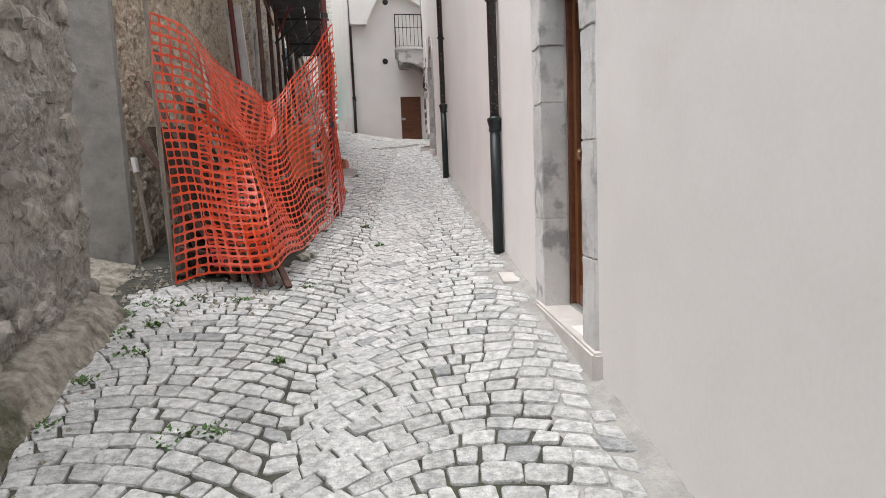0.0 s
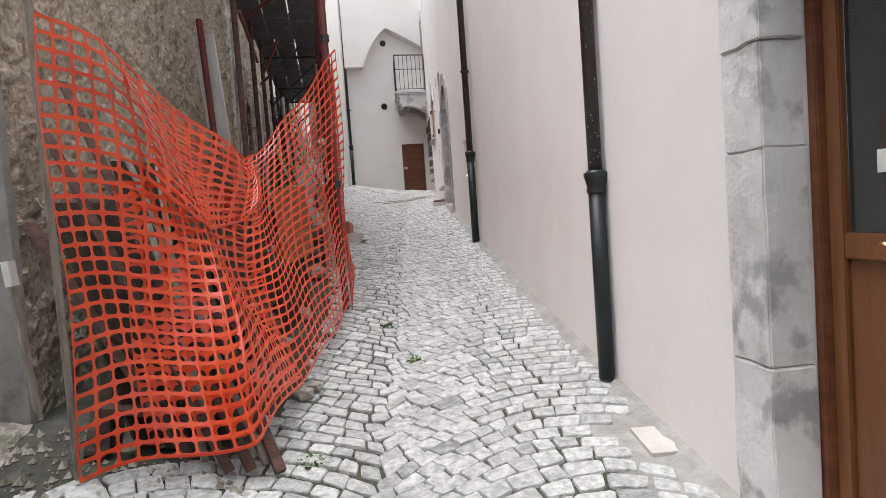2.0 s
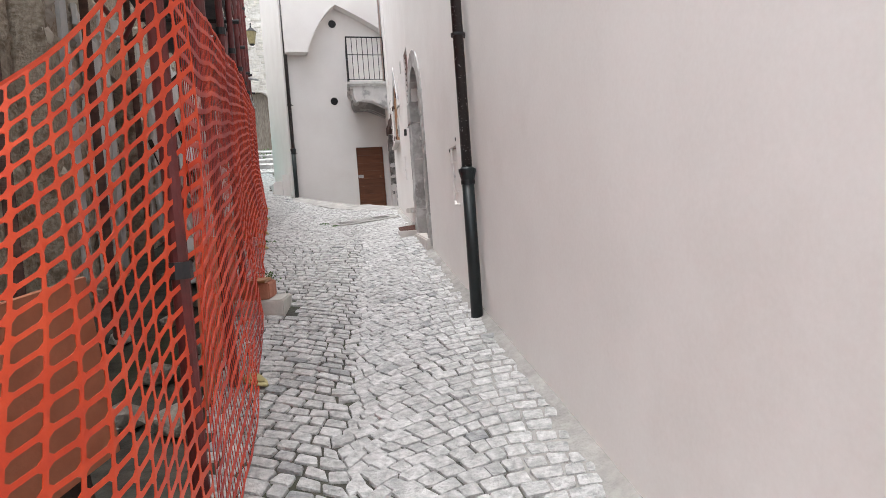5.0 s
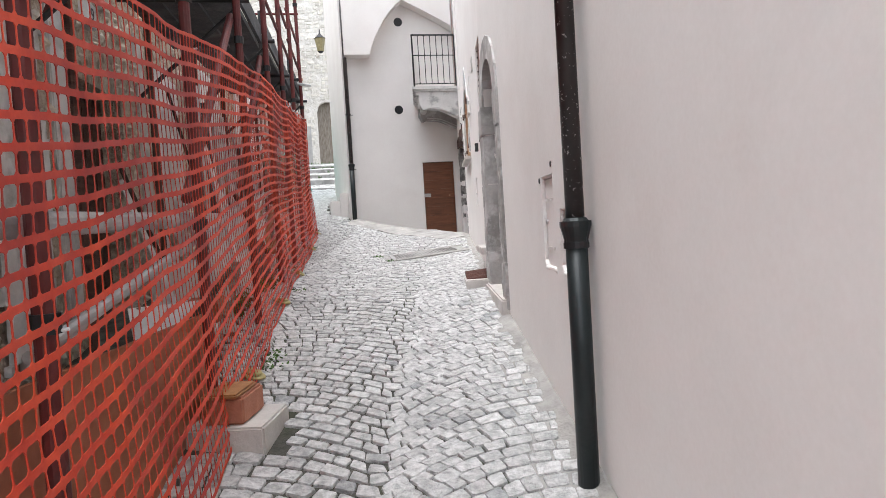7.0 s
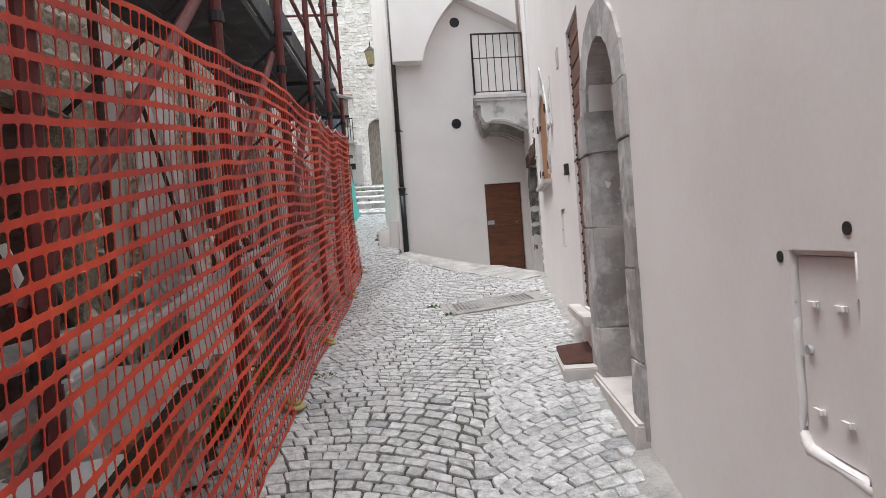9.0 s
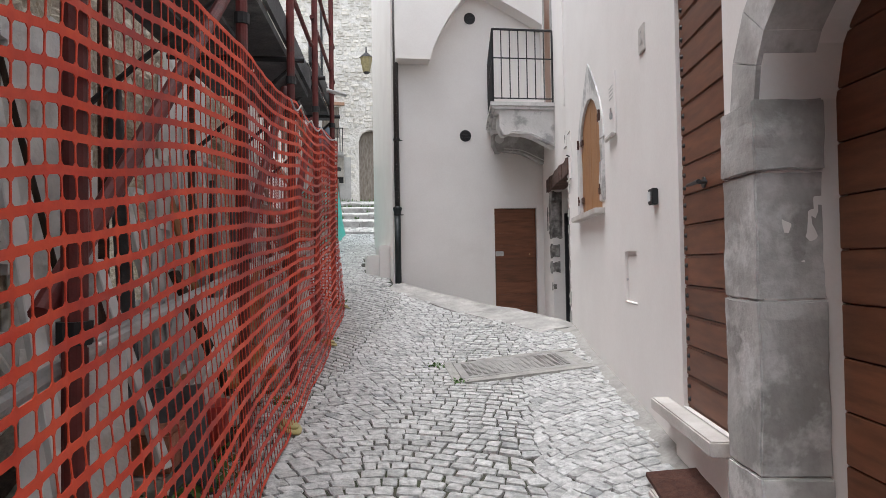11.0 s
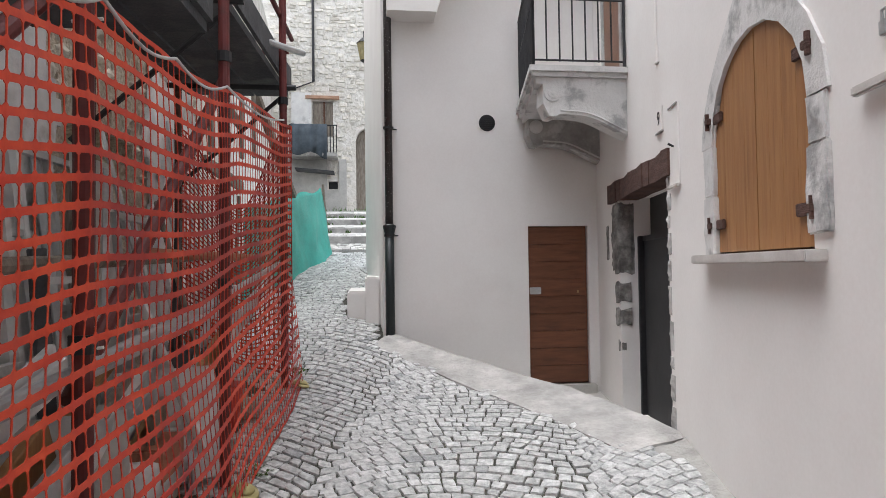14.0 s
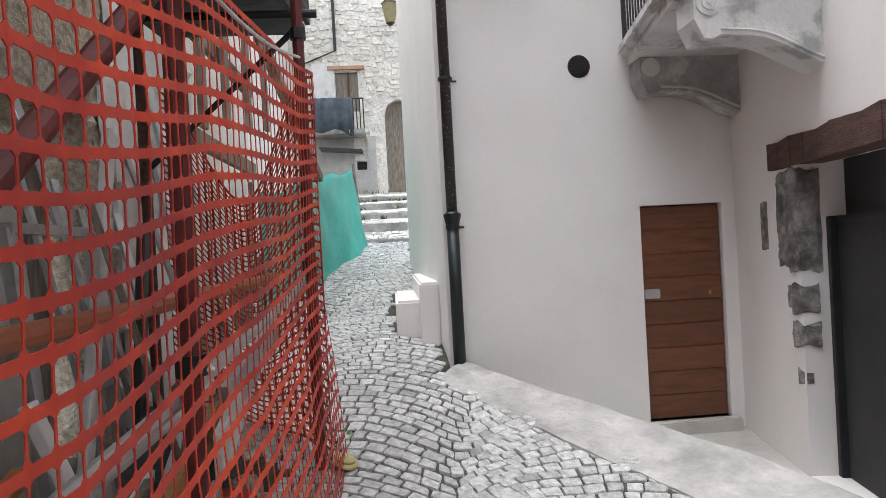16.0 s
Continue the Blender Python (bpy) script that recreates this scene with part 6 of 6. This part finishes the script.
def scrap_bay():
    """Heaped boards, tubes and sheets in the last bays of the scaffold."""
    rnd = random.Random(60)
    for y0, z0, y1, z1, dx in ((13.1, 3.15, 15.0, 4.82, 0.12), (14.9, 3.34, 16.7, 4.92, 0.12), (16.75, 3.29, 18.5, 4.90, 0.12), (18.45, 3.45, 20.25, 5.05, 0.12)):
        single("brace_tube", rod((net_x(y0) - dx, y0, z0), (net_x(y1) - dx, y1, z1), 0.032, 12), RED_PAINT, "red-brown scaffold tube clamped on as a diagonal brace", "tube", group="brace tubes")
    for y0, z0, y1, z1, m in ((17.4, 3.86, 19.95, 3.95, OLD_WOOD), (18.0, 3.45, 20.6, 3.62, STEEL), (19.2, 3.95, 21.7, 3.97, BOARD_ORANGE), (15.2, 3.2, 17.3, 3.4, STEEL)):
        single("rusty_tube", rod((net_x(y0) - 0.20, y0, z0), (net_x(y1) - 0.22, y1, z1), 0.028, 10), m, "rusty tube lying across the scrap behind the net", "tube", group="rusty tubes")
    for i in range(26):
        y = 16.4 + 5.0 * i / 26 + rnd.uniform(-0.15, 0.15)
        x = net_x(y) - rnd.uniform(0.15, 0.6)
        z = level(x, y) + rnd.uniform(0.05, 0.6)
        L, tilt = rnd.uniform(0.8, 1.8), rnd.uniform(0.0, 0.45)
        m = (PALE_RUIN, STEEL, WHITE_PAINT, OLD_WOOD, STEEL, PALE_RUIN, PINE)[i % 7]
        lumber("scrap_plank", (x, y, z), (x + rnd.uniform(-0.2, 0.1), y + L, z + L * tilt), rnd.uniform(0.03, 0.05), rnd.uniform(0.08, 0.20), m, "pale scrap plank heaped on edge behind the net", "plank", "scrap planks")
    for i in range(10):
        y = 16.6 + 0.5 * i
        x = net_x(y) - 0.75
        z = level(x, y) + 0.02
        lumber("upright_profile", (x, y, z), (x - 0.1 + rnd.uniform(-0.05, 0.1), y + rnd.uniform(-0.5, 0.7), z + rnd.uniform(1.3, 2.2)), 0.04, rnd.uniform(0.04, 0.09), (STEEL, DECK, STEEL, WHITE_PAINT, BLACK)[i % 5], "metal profile standing among the scrap", "metal profile", "standing profiles")
    for y, w, h, m in ((18.2, 0.45, 1.8, WHITE_PAINT), (19.4, 0.35, 1.6, PALE_RUIN), (20.4, 0.5, 1.9, CONCRETE)):
        x = net_x(y) - 0.95
        z = level(x, y) + 0.02
        bm = bmesh.new()
        hexa(bm, [(x, y, z), (x + 0.02, y, z), (x + 0.06, y + w, z), (x + 0.04, y + w, z), (x - 0.14, y, z + h), (x - 0.12, y, z + h), (x - 0.08, y + w, z + h), (x - 0.1, y + w, z + h)])
        single("leaning_panel", bm, m, "pale dusty panel leaning at the back of the scaffold", "panel", group="leaning panels")
    for y in (17.0, 18.7, 20.1):
        x = net_x(y) - 0.35
        z = level(x, y)
        bm = bmesh.new()
        tube(bm, (x, y, z + 0.12), (x - 0.1, y + 0.55, z + 0.2), 0.11, 14, 0.10)
        for v in bm.verts:
            v.co += 0.03 * noise.noise_vector(v.co * 5)
        single("rolled_sheet", bm, WHITE_PAINT, "rolled dirty white sheet among the scrap", "rolled sheet", group="rolled sheets", smooth=True)


def ruin_number():
    R = F_RUIN
    s = 2.52
    t = thing("number_tile", R.at(s, 0, 4.78), "small white house number tile reading 9 on the ruin", "number tile")
    part("tile", one_block(R, s - 0.09, s + 0.09, -0.075, 0.0, 4.76, 4.96, 0.004), WHITE_PAINT, t)
    o = text_thing("number", "9", 0.16, R, s, -0.078, 4.86, BLACK, t)
    o.rotation_mode = "XYZ"
    o.rotation_euler.z += math.pi


ruin_number()
near_bundle()
scrap_bay()
clutter()
site_things()
far_house()
stairs()
lantern()
tarp()


# ---- covers and mat ----
def covers():
    def tilt_box(x0, x1, y0, y1, up, th, bev=0.004):
        bm = bmesh.new()
        c = [(x0, y0), (x1, y0), (x1, y1), (x0, y1)]
        v = hexa(bm, [(x, y, level(x, y) + up - th) for x, y in c] + [(x, y, level(x, y) + up) for x, y in c])
        return bm
    F = Face((2.73, 6.30), (2.78, 6.62), 1)
    t = thing("inspection_cover", (2.85, 6.46, 0.85), "small square pale stone inspection cover in the paving", "inspection cover")
    bm = bmesh.new()
    z = level(2.85, 6.46)
    c = [F.at(a, b, 0) for a, b in ((0.0, 0.0), (0.0, 0.26), (0.27, 0.26), (0.27, 0.0))]
    hexa(bm, [(p.x, p.y, level(p.x, p.y) - 0.05) for p in c] + [(p.x, p.y, level(p.x, p.y) + 0.012) for p in c])
    part("lid", bm, SILL, t)
    t = thing("manhole_cover", (4.1, 18.95, 2.47), "rectangular cast-iron manhole cover with raised pattern", "manhole cover")
    x0, x1, y0, y1 = 3.62, 4.62, 18.80, 19.30
    part("frame", tilt_box(x0 - 0.04, x1 + 0.04, y0 - 0.04, y1 + 0.04, 0.010, 0.08), GRATE, t, "iron frame")
    lid = part("lid", tilt_box(x0, x1, y0, y1, 0.011, 0.05), GRATE_DARK, t)
    bm = bmesh.new()
    for i in range(20):
        for j in range(10):
            x, y = x0 + 0.045 + i * 0.048, y0 + 0.04 + j * 0.047
            z = level(x, y) + 0.013
            box(bm, x - 0.018, x + 0.018, y - 0.013, y + 0.013, z - 0.004, z + 0.009)
    part("stud_pattern", bm, GRATE, lid)["kind"] = "stuff"
    bm = tilt_box(x0 - 0.04, x1 + 0.15, y0 - 0.16, y0 - 0.045, 0.008, 0.06)
    part("apron", bm, MORTAR, t, "pale mortar apron")
    part("apron", tilt_box(x0 + 0.2, x1 + 0.2, y1 + 0.045, y1 + 0.12, 0.008, 0.06), MORTAR, t, "pale mortar apron")
    part("apron", tilt_box(x0 - 0.13, x0 - 0.045, y0 - 0.12, y1 + 0.10, 0.004, 0.06), MORTAR, t, "pale mortar apron")
    part("apron", tilt_box(x1 + 0.045, x1 + 0.13, y0 - 0.04, y1 + 0.04, 0.006, 0.06), MORTAR, t, "pale mortar apron")
    # doormat
    bm = bmesh.new()
    n = 10
    G = Face((4.03, 15.76), (4.15, 16.36), 1)
    g = [[bm.verts.new(G.at(0.56 * i / n, -0.02 + 0.29 * j / n, 0)) for j in range(n + 1)] for i in range(n + 1)]
    for i in range(n + 1):
        for j in range(n + 1):
            v = g[i][j]
            v.co.z = level(v.co.x, v.co.y) + 0.045 + 0.012 * noise.noise(v.co * 7)
    for i in range(n):
        for j in range(n):
            bm.faces.new((g[i][j], g[i + 1][j], g[i + 1][j + 1], g[i][j + 1]))
    r = bmesh.ops.extrude_face_region(bm, geom=list(bm.faces))
    bmesh.ops.translate(bm, verts=[e for e in r["geom"] if isinstance(e, bmesh.types.BMVert)], vec=(0, 0, 0.022))
    single("doormat", bm, MAT, "worn brown coir doormat lying on a pale slab", "doormat")
    single("mat_slab", one_block(Face((3.99, 15.62), (4.10, 16.2), 1), 0, 0.60, -0.02, 0.32, 2.10, level(4.15, 16.1) + 0.034, 0.01), SILL, "pale stone slab under the doormat", "slab")


covers()


# ---- rubble stones of the near left wall ----
def rubble_faces():
    rnd = random.Random(4)
    wall = bpy.data.objects["wall_left_near"]
    F, count = F_PIER, 0
    z = 0.2
    stones = []
    while z < 3.6:
        h = rnd.uniform(0.13, 0.26)
        s = F.s_of(3.0)
        while s < F.length - 0.05:
            w = min(rnd.uniform(0.16, 0.42), F.length - s)
            if w > 0.1 and rnd.random() < 0.30:
                stones.append((F, s, w, z, h))
            s += w
        z += h
    for F_, s, w, z, h in stones:
        bm = bmesh.new()
        m = 7
        cx, cz = s + w / 2, z + h / 2
        out = rnd.uniform(0.035, 0.075)
        lo, mid = [], []
        for i in range(m + 1):
            a = 2 * math.pi * i / (m + 1) + 0.3
            rx, rz = (w / 2 - 0.012) * rnd.uniform(0.86, 1.05), (h / 2 - 0.010) * rnd.uniform(0.86, 1.05)
            k = 1 / max(abs(math.cos(a)), abs(math.sin(a))) ** 0.6
            lo.append(bm.verts.new(F_.at(cx + math.cos(a) * rx * k, 0.02, cz + math.sin(a) * rz * k)))
            mid.append(bm.verts.new(F_.at(cx + math.cos(a) * rx * k * 0.9, -out * rnd.uniform(0.5, 1.0), cz + math.sin(a) * rz * k * 0.9)))
        top = bm.verts.new(F_.at(cx, -out * 1.15, cz))
        for i in range(m + 1):
            j = (i + 1) % (m + 1)
            bm.faces.new((lo[i], lo[j], mid[j], mid[i]))
            bm.faces.new((mid[i], mid[j], top))
        part("stone", bm, RUBBLE_STONE, wall, smooth=False)
    # uneven skins of mortar and small stones
    def skin(name, F, s0, s1, z0, z1, step, amp, scale, mat, wall, base=0.0, cellular=0.6):
        bm = bmesh.new()
        n, m = int((s1 - s0) / step), int((z1 - z0) / step)
        g = []
        for i in range(n + 1):
            r = []
            for j in range(m + 1):
                s_, z_ = s0 + (s1 - s0) * i / n, z0 + (z1 - z0) * j / m
                p = Vector((s_ * scale, z_ * scale, 3.3))
                d = noise.voronoi(p + 0.35 * noise.noise_vector(p * 0.7))[0]
                lump = min(1.0, (d[1] - d[0]) * 2.2) * cellular + (1.1 - cellular) * noise.fractal(p * 0.5, 0.8, 2.0, 4) + 0.15 * noise.noise(p * 4)
                edge = 0.0 if 0 < i < n and 0 < j < m else 0.02
                r.append(bm.verts.new(F.at(s_, base - 0.004 - amp * max(0.0, lump) + edge, z_)))
            g.append(r)
        for i in range(n):
            for j in range(m):
                bm.faces.new((g[i][j], g[i + 1][j], g[i + 1][j + 1], g[i][j + 1]))
        return part(name, bm, mat, wall, smooth=False)

    skin("mortar_skin", F_PIER, F_PIER.s_of(2.2), F_PIER.length + 0.01, 0.2, 4.9, 0.022, 0.075, 5.5, RUBBLE, wall, 0.0, 0.40)
    skin("rubble_skin", F_LEFT, 0.0, F_LEFT.length, 0.8, 6.2, 0.032, 0.045, 9.0, RUBBLE_BROWN, bpy.data.objects["wall_left_rubble"])
    skin("render_skin", F_RETURN, 0.0, 1.22, 0.6, 5.5, 0.030, 0.009, 2.0, RENDER_GREY, bpy.data.objects["wall_left_return"])
    F = F_RUIN
    bm = bmesh.new()
    wall3 = bpy.data.objects["wall_left_ruin"]
    for i in range(1500):
        s, z = rnd.uniform(0.1, F.length), rnd.uniform(1.8, 6.0)
        if any(a - 0.08 < s < b + 0.08 and lo < z < hi + 0.1 for a, b, lo, hi in ((2.2, 3.3, 1.5, 4.3), (5.6, 6.5, 2.2, 4.6), (8.4, 9.6, 2.4, 5.0))):
            continue
        r = rnd.uniform(0.05, 0.12)
        c = [F.at(s + r * math.cos(a) * rnd.uniform(0.8, 1.3), 0.01, z + r * math.sin(a) * rnd.uniform(0.6, 1.0)) for a in (0.2, 1.5, 2.9, 4.0, 5.2)]
        v = [bm.verts.new(p) for p in c]
        t = bm.verts.new(F.at(s, -rnd.uniform(0.02, 0.06), z))
        for k in range(5):
            bm.faces.new((v[k], v[(k + 1) % 5], t))
    ob = part("stone_facing", bm, RUBBLE_STONE_I, wall3)
    ob["kind"] = "stuff"
    # ledge of mortar and earth along the foot of the wall
    bm = bmesh.new()
    n = 40
    rows = []
    for i in range(n + 1):
        y = 1.5 + (7.7 - 1.5) * i / n
        x = -0.62 + 0.047 * (y - 1.5)
        w = 0.24 + 0.05 * noise.noise(Vector((y * 2, 0, 0)))
        zt = level(x, y) + 0.17 + 0.03 * noise.noise(Vector((y * 3, 4, 0)))
        if y > 6.4:
            x, w = -0.9, 0.52
            zt = level(-0.1, y) + 0.05
        rows.append([bm.verts.new(p) for p in ((x - 0.2, y, zt + 0.06), (x + w * 0.55, y, zt), (x + w, y, level(x + w, y) - 0.01), (x + w, y, level(x + w, y) - 0.2), (x - 0.2, y, zt - 0.6))])
    for a, b in zip(rows, rows[1:]):
        for k in range(5):
            bm.faces.new((a[k], a[(k + 1) % 5], b[(k + 1) % 5], b[k]))
    bm.faces.new(rows[0])
    bm.faces.new(rows[-1][::-1])
    bmesh.ops.subdivide_edges(bm, edges=bm.edges, cuts=4, use_grid_fill=True)
    for v in bm.verts:
        v.co.z += 0.035 * noise.fractal(v.co * 5, 0.8, 2.0, 4)
        v.co.x += 0.03 * noise.noise(v.co * 5 + Vector((3, 3, 3)))
    single("wall_footing", bm, FOOTING, "rough mortar footing along the stone wall", "footing", "structure")


rubble_faces()


# ---- cobbles ----
PAVE = thing("pavement", (1.5, 4.0, 0.4), "pale worn limestone cobbles laid in fans with mossy joints", "pavement", kind="structure")


def cobble_free(x, y):
    """Whether a cobble may lie there."""
    if x > right_x(y) - 0.015 or in_yard(x, y):
        return False
    lim = np.interp(y, (-4, 6.3, 6.88, 6.98, 8.0, 9.4, 21.9, 22.2, 24, 29.2), (-0.75, -0.34, -0.28, 0.72, 1.08, 1.44, 2.10, 1.3, 1.2, 1.4))
    if x < lim:
        return False
    if y > 19.95 and x > np.interp(y, (19.95, 20.35, 20.94, 22.49, 23.3), (5.16, 4.86, 4.66, 4.00, 3.36)):
        return False
    if (y > 23.2 and x > 3.2) or (24.05 < y < 25.65 and x > 2.86):
        return False
    if 3.61 < x < 4.66 and 18.76 < y < 19.36:
        return False
    if 2.68 < x < 3.06 and 6.22 < y < 6.70:
        return False
    if 1.72 < x < 2.18 and 12.68 < y < 13.22:
        return False
    return True


def cobbles():
    rnd = random.Random(77)
    span, amp = 1.65, 0.38
    near, verts, faces = 0, [], []

    def bow(x, y):
        u = (x - 0.22 * y) / span
        f = u - math.floor(u)
        return amp * 4 * f * (1 - f)

    def lean(x, y, pitch):
        u = (x - 0.22 * y) / span
        f = u - math.floor(u)
        k = amp * 4 * (1 - 2 * f) / span
        return k / (1 + k * k) * pitch * min(1.0, 5 * min(f, 1 - f))

    yj = -5.0
    while yj < 29.6:
        size = float(np.interp(yj, (5.0, 8.5, 14.5, 18.0), (1.0, 0.80, 0.78, 0.72)))
        pitch = 0.132 * size
        yj += pitch
        x = -0.9 + rnd.uniform(0, 0.15)
        while x < 6.3:
            w = rnd.uniform(0.10, 0.19) * size
            xc = x + w / 2
            yc = yj + bow(xc, yj)
            if -3 < yc < 29.1 and cobble_free(xc, yc) and cobble_free(xc - w * 0.4, yc) and cobble_free(xc + w * 0.45, yc + 0.03):
                g = 0.009
                ja = [rnd.uniform(-0.010, 0.010) * size for _ in range(8)]
                x0, x1 = x + g / 2, x + w - g / 2
                lo = [(x0 + ja[0], yj + bow(x0, yj) + g / 2 + ja[1]), (x1 + ja[2], yj + bow(x1, yj) + g / 2 + ja[3]),
                      (x1 - lean(x1, yj, pitch) + ja[4], yj + bow(x1 - lean(x1, yj, pitch), yj) + pitch - g / 2 + ja[5]), (x0 - lean(x0, yj, pitch) + ja[6], yj + bow(x0 - lean(x0, yj, pitch), yj) + pitch - g / 2 + ja[7])]
                lo = [(p[0] + 0.045 * noise.noise(Vector((p[0] * 1.7, p[1] * 1.7, 0))), p[1] + 0.05 * noise.noise(Vector((p[0] * 1.9, p[1] * 1.9, 9)))) for p in lo]
                cx, cy = sum(p[0] for p in lo) / 4, sum(p[1] for p in lo) / 4
                dz, tx, ty = rnd.uniform(-0.003, 0.004), rnd.uniform(-0.02, 0.02), rnd.uniform(-0.02, 0.02)
                vs = []
                # eight-sided outline: cut corners
                ring = []
                for k in range(4):
                    a, b = lo[k], lo[(k + 1) % 4]
                    ring.append((a[0] * 0.9 + b[0] * 0.1, a[1] * 0.9 + b[1] * 0.1))
                    ring.append((a[0] * 0.1 + b[0] * 0.9, a[1] * 0.1 + b[1] * 0.9))
                for sc, up in ((1.0, -0.035), (0.985, -0.007), (0.945, 0.0)):
                    for px, py in ring:
                        qx, qy = cx + (px - cx) * sc, cy + (py - cy) * sc
                        vs.append((qx, qy, level(qx, qy) + up + dz + tx * (qx - cx) + ty * (qy - cy) + (rnd.uniform(-0.002, 0.002) if up > -0.02 else 0)))
                vs.append((cx, cy, level(cx, cy) + 0.002 + dz))
                fs = []
                for L in (0, 8):
                    for k in range(8):
                        m = (k + 1) % 8
                        fs.append((L + k, L + m, L + 8 + m, L + 8 + k))
                for k in range(8):
                    fs.append((16 + k, 16 + (k + 1) % 8, 24))
                if 3.15 < yc < 4.95 and near < 300:
                    me = bpy.data.meshes.new("cobble")
                    o = PAVE.location
                    me.from_pydata([(p[0] - o.x, p[1] - o.y, p[2] - o.z) for p in vs], [], fs)
                    me.materials.append(COBBLE)
                    c = new("cobble", me)
                    c.parent = PAVE
                    near += 1
                else:
                    n = len(verts)
                    verts.extend(vs)
                    faces.extend([tuple(i + n for i in f) for f in fs])
            x += w
    me = bpy.data.meshes.new("cobbles")
    o = PAVE.location
    me.from_pydata([(p[0] - o.x, p[1] - o.y, p[2] - o.z) for p in verts], [], faces)
    me.materials.append(COBBLE_FAR)
    ob = new("cobbles", me)
    ob.parent = PAVE
    tagged(ob, kind="stuff")


cobbles()


def mortar_strip():
    """The strip of pale mortar between the cobbles and the right-hand walls."""
    bm = bmesh.new()
    rows = []
    n = 420
    for i in range(n + 1):
        y = -5 + (20.3 + 5) * i / n
        x = right_x(y)
        w = 0.085 + 0.05 * noise.noise(Vector((y * 1.3, 1, 0))) + 0.05 * noise.noise(Vector((y * 7, 2, 0)))
        far = w + 0.40 + 0.22 * noise.noise(Vector((y * 0.9, 5, 0)))
        row = []
        for d, up in ((0.0, 0.030), (w * 0.35, 0.018), (w * 0.7, 0.009), (w, -0.004), (w + 0.04, -0.008), (w + (far - w) * 0.6, -0.009), (far, -0.018)):
            k = 0.012 if d < w else 0.005
            row.append(bm.verts.new((x - d, y, level(x - d, y) + up + k * noise.noise(Vector((d * 30, y * 22, 2))))))
        rows.append(row)
    for a, b in zip(rows, rows[1:]):
        for k in range(6):
            bm.faces.new((a[k], a[k + 1], b[k + 1], b[k]))
    single("mortar_strip", bm, MORTAR, "pale mortar strip between cobbles and house wall", "mortar", "structure", smooth=True)


mortar_strip()


def weeds():
    rnd = random.Random(31)
    spots = ((0.42, 4.55, 0.11), (0.62, 4.6, 0.09), (-0.12, 3.55, 0.07), (0.35, 3.62, 0.06), (0.0, 5.6, 0.09), (1.15, 6.95, 0.08), (0.15, 6.5, 0.08), (-0.2, 6.3, 0.1), (2.08, 14.2, 0.12), (2.1, 13.95, 0.11), (2.12, 18.0, 0.09), (3.42, 19.3, 0.09), (3.55, 18.7, 0.07), (2.45, 22.2, 0.1), (-0.25, 4.1, 0.06), (-0.22, 4.7, 0.07), (-0.15, 5.2, 0.06), (-0.12, 5.9, 0.08), (0.05, 6.1, 0.07), (0.3, 6.65, 0.07), (0.6, 6.6, 0.06), (-0.05, 6.55, 0.1), (0.9, 5.4, 0.04), (1.9, 9.0, 0.05), (1.95, 8.2, 0.05), (2.25, 16.3, 0.08), (2.4, 20.2, 0.07))
    spots += tuple((1.62 + 0.05 * k, 15.2 + 0.28 * k, 0.17) for k in range(6))
    for x, y, r in spots:
        bm = bmesh.new()
        for i in range(46 if r < 0.13 else 130):
            a, d = rnd.uniform(0, 6.28), r * math.sqrt(rnd.random())
            px, py = x + math.cos(a) * d, y + math.sin(a) * d
            z = level(px, py) - 0.01
            L = rnd.uniform(0.02, 0.055) * (1.0 if r < 0.13 else 1.7)
            z += 0.0 if r < 0.13 else rnd.uniform(0.0, 0.12)
            u = Vector((math.cos(a * 3 + i), math.sin(a * 3 + i), rnd.uniform(0.3, 1.2))).normalized()
            sd = Vector((-u.y, u.x, 0)).normalized() * L * 0.28
            p = Vector((px, py, z))
            v = [bm.verts.new(q) for q in (p, p + u * L * 0.5 + sd, p + u * L, p + u * L * 0.5 - sd)]
            bm.faces.new(v)
        single("weed", bm, LEAF, "small green weed tuft in the cobble joints", "weed", group="weeds", tidy=False)


weeds()


def litter():
    """Crumbs of stone and mortar along the foot of the net and the left-hand wall."""
    rnd = random.Random(91)
    bm = bmesh.new()
    for i in range(700):
        if i % 3:
            y = rnd.uniform(6.3, 7.6)
            x = rnd.uniform(-0.42, 0.9 if y < 7.1 else 0.6)
        else:
            y = rnd.uniform(2.6, 6.4)
            x = -0.40 + 0.04 * (y - 2.6) + abs(rnd.gauss(0, 0.10))
        r = rnd.choice((0.006, 0.009, 0.012, 0.018, 0.03))
        c = Vector((x, y, level(x, y) - 0.008 + r * 0.4))
        ring = [bm.verts.new(c + Vector((math.cos(a) * r * rnd.uniform(0.7, 1.3), math.sin(a) * r * rnd.uniform(0.7, 1.3), -r * 0.5))) for a in (0.3, 1.6, 2.8, 4.1, 5.3)]
        top = bm.verts.new(c + Vector((rnd.uniform(-r, r) * 0.4, rnd.uniform(-r, r) * 0.4, r * rnd.uniform(0.3, 0.8))))
        for k in range(5):
            bm.faces.new((ring[k], ring[(k + 1) % 5], top))
    single("stone_litter", bm, FOOTING, "crumbs of stone and mortar along the wall foot", "rubble", "stuff")


litter()
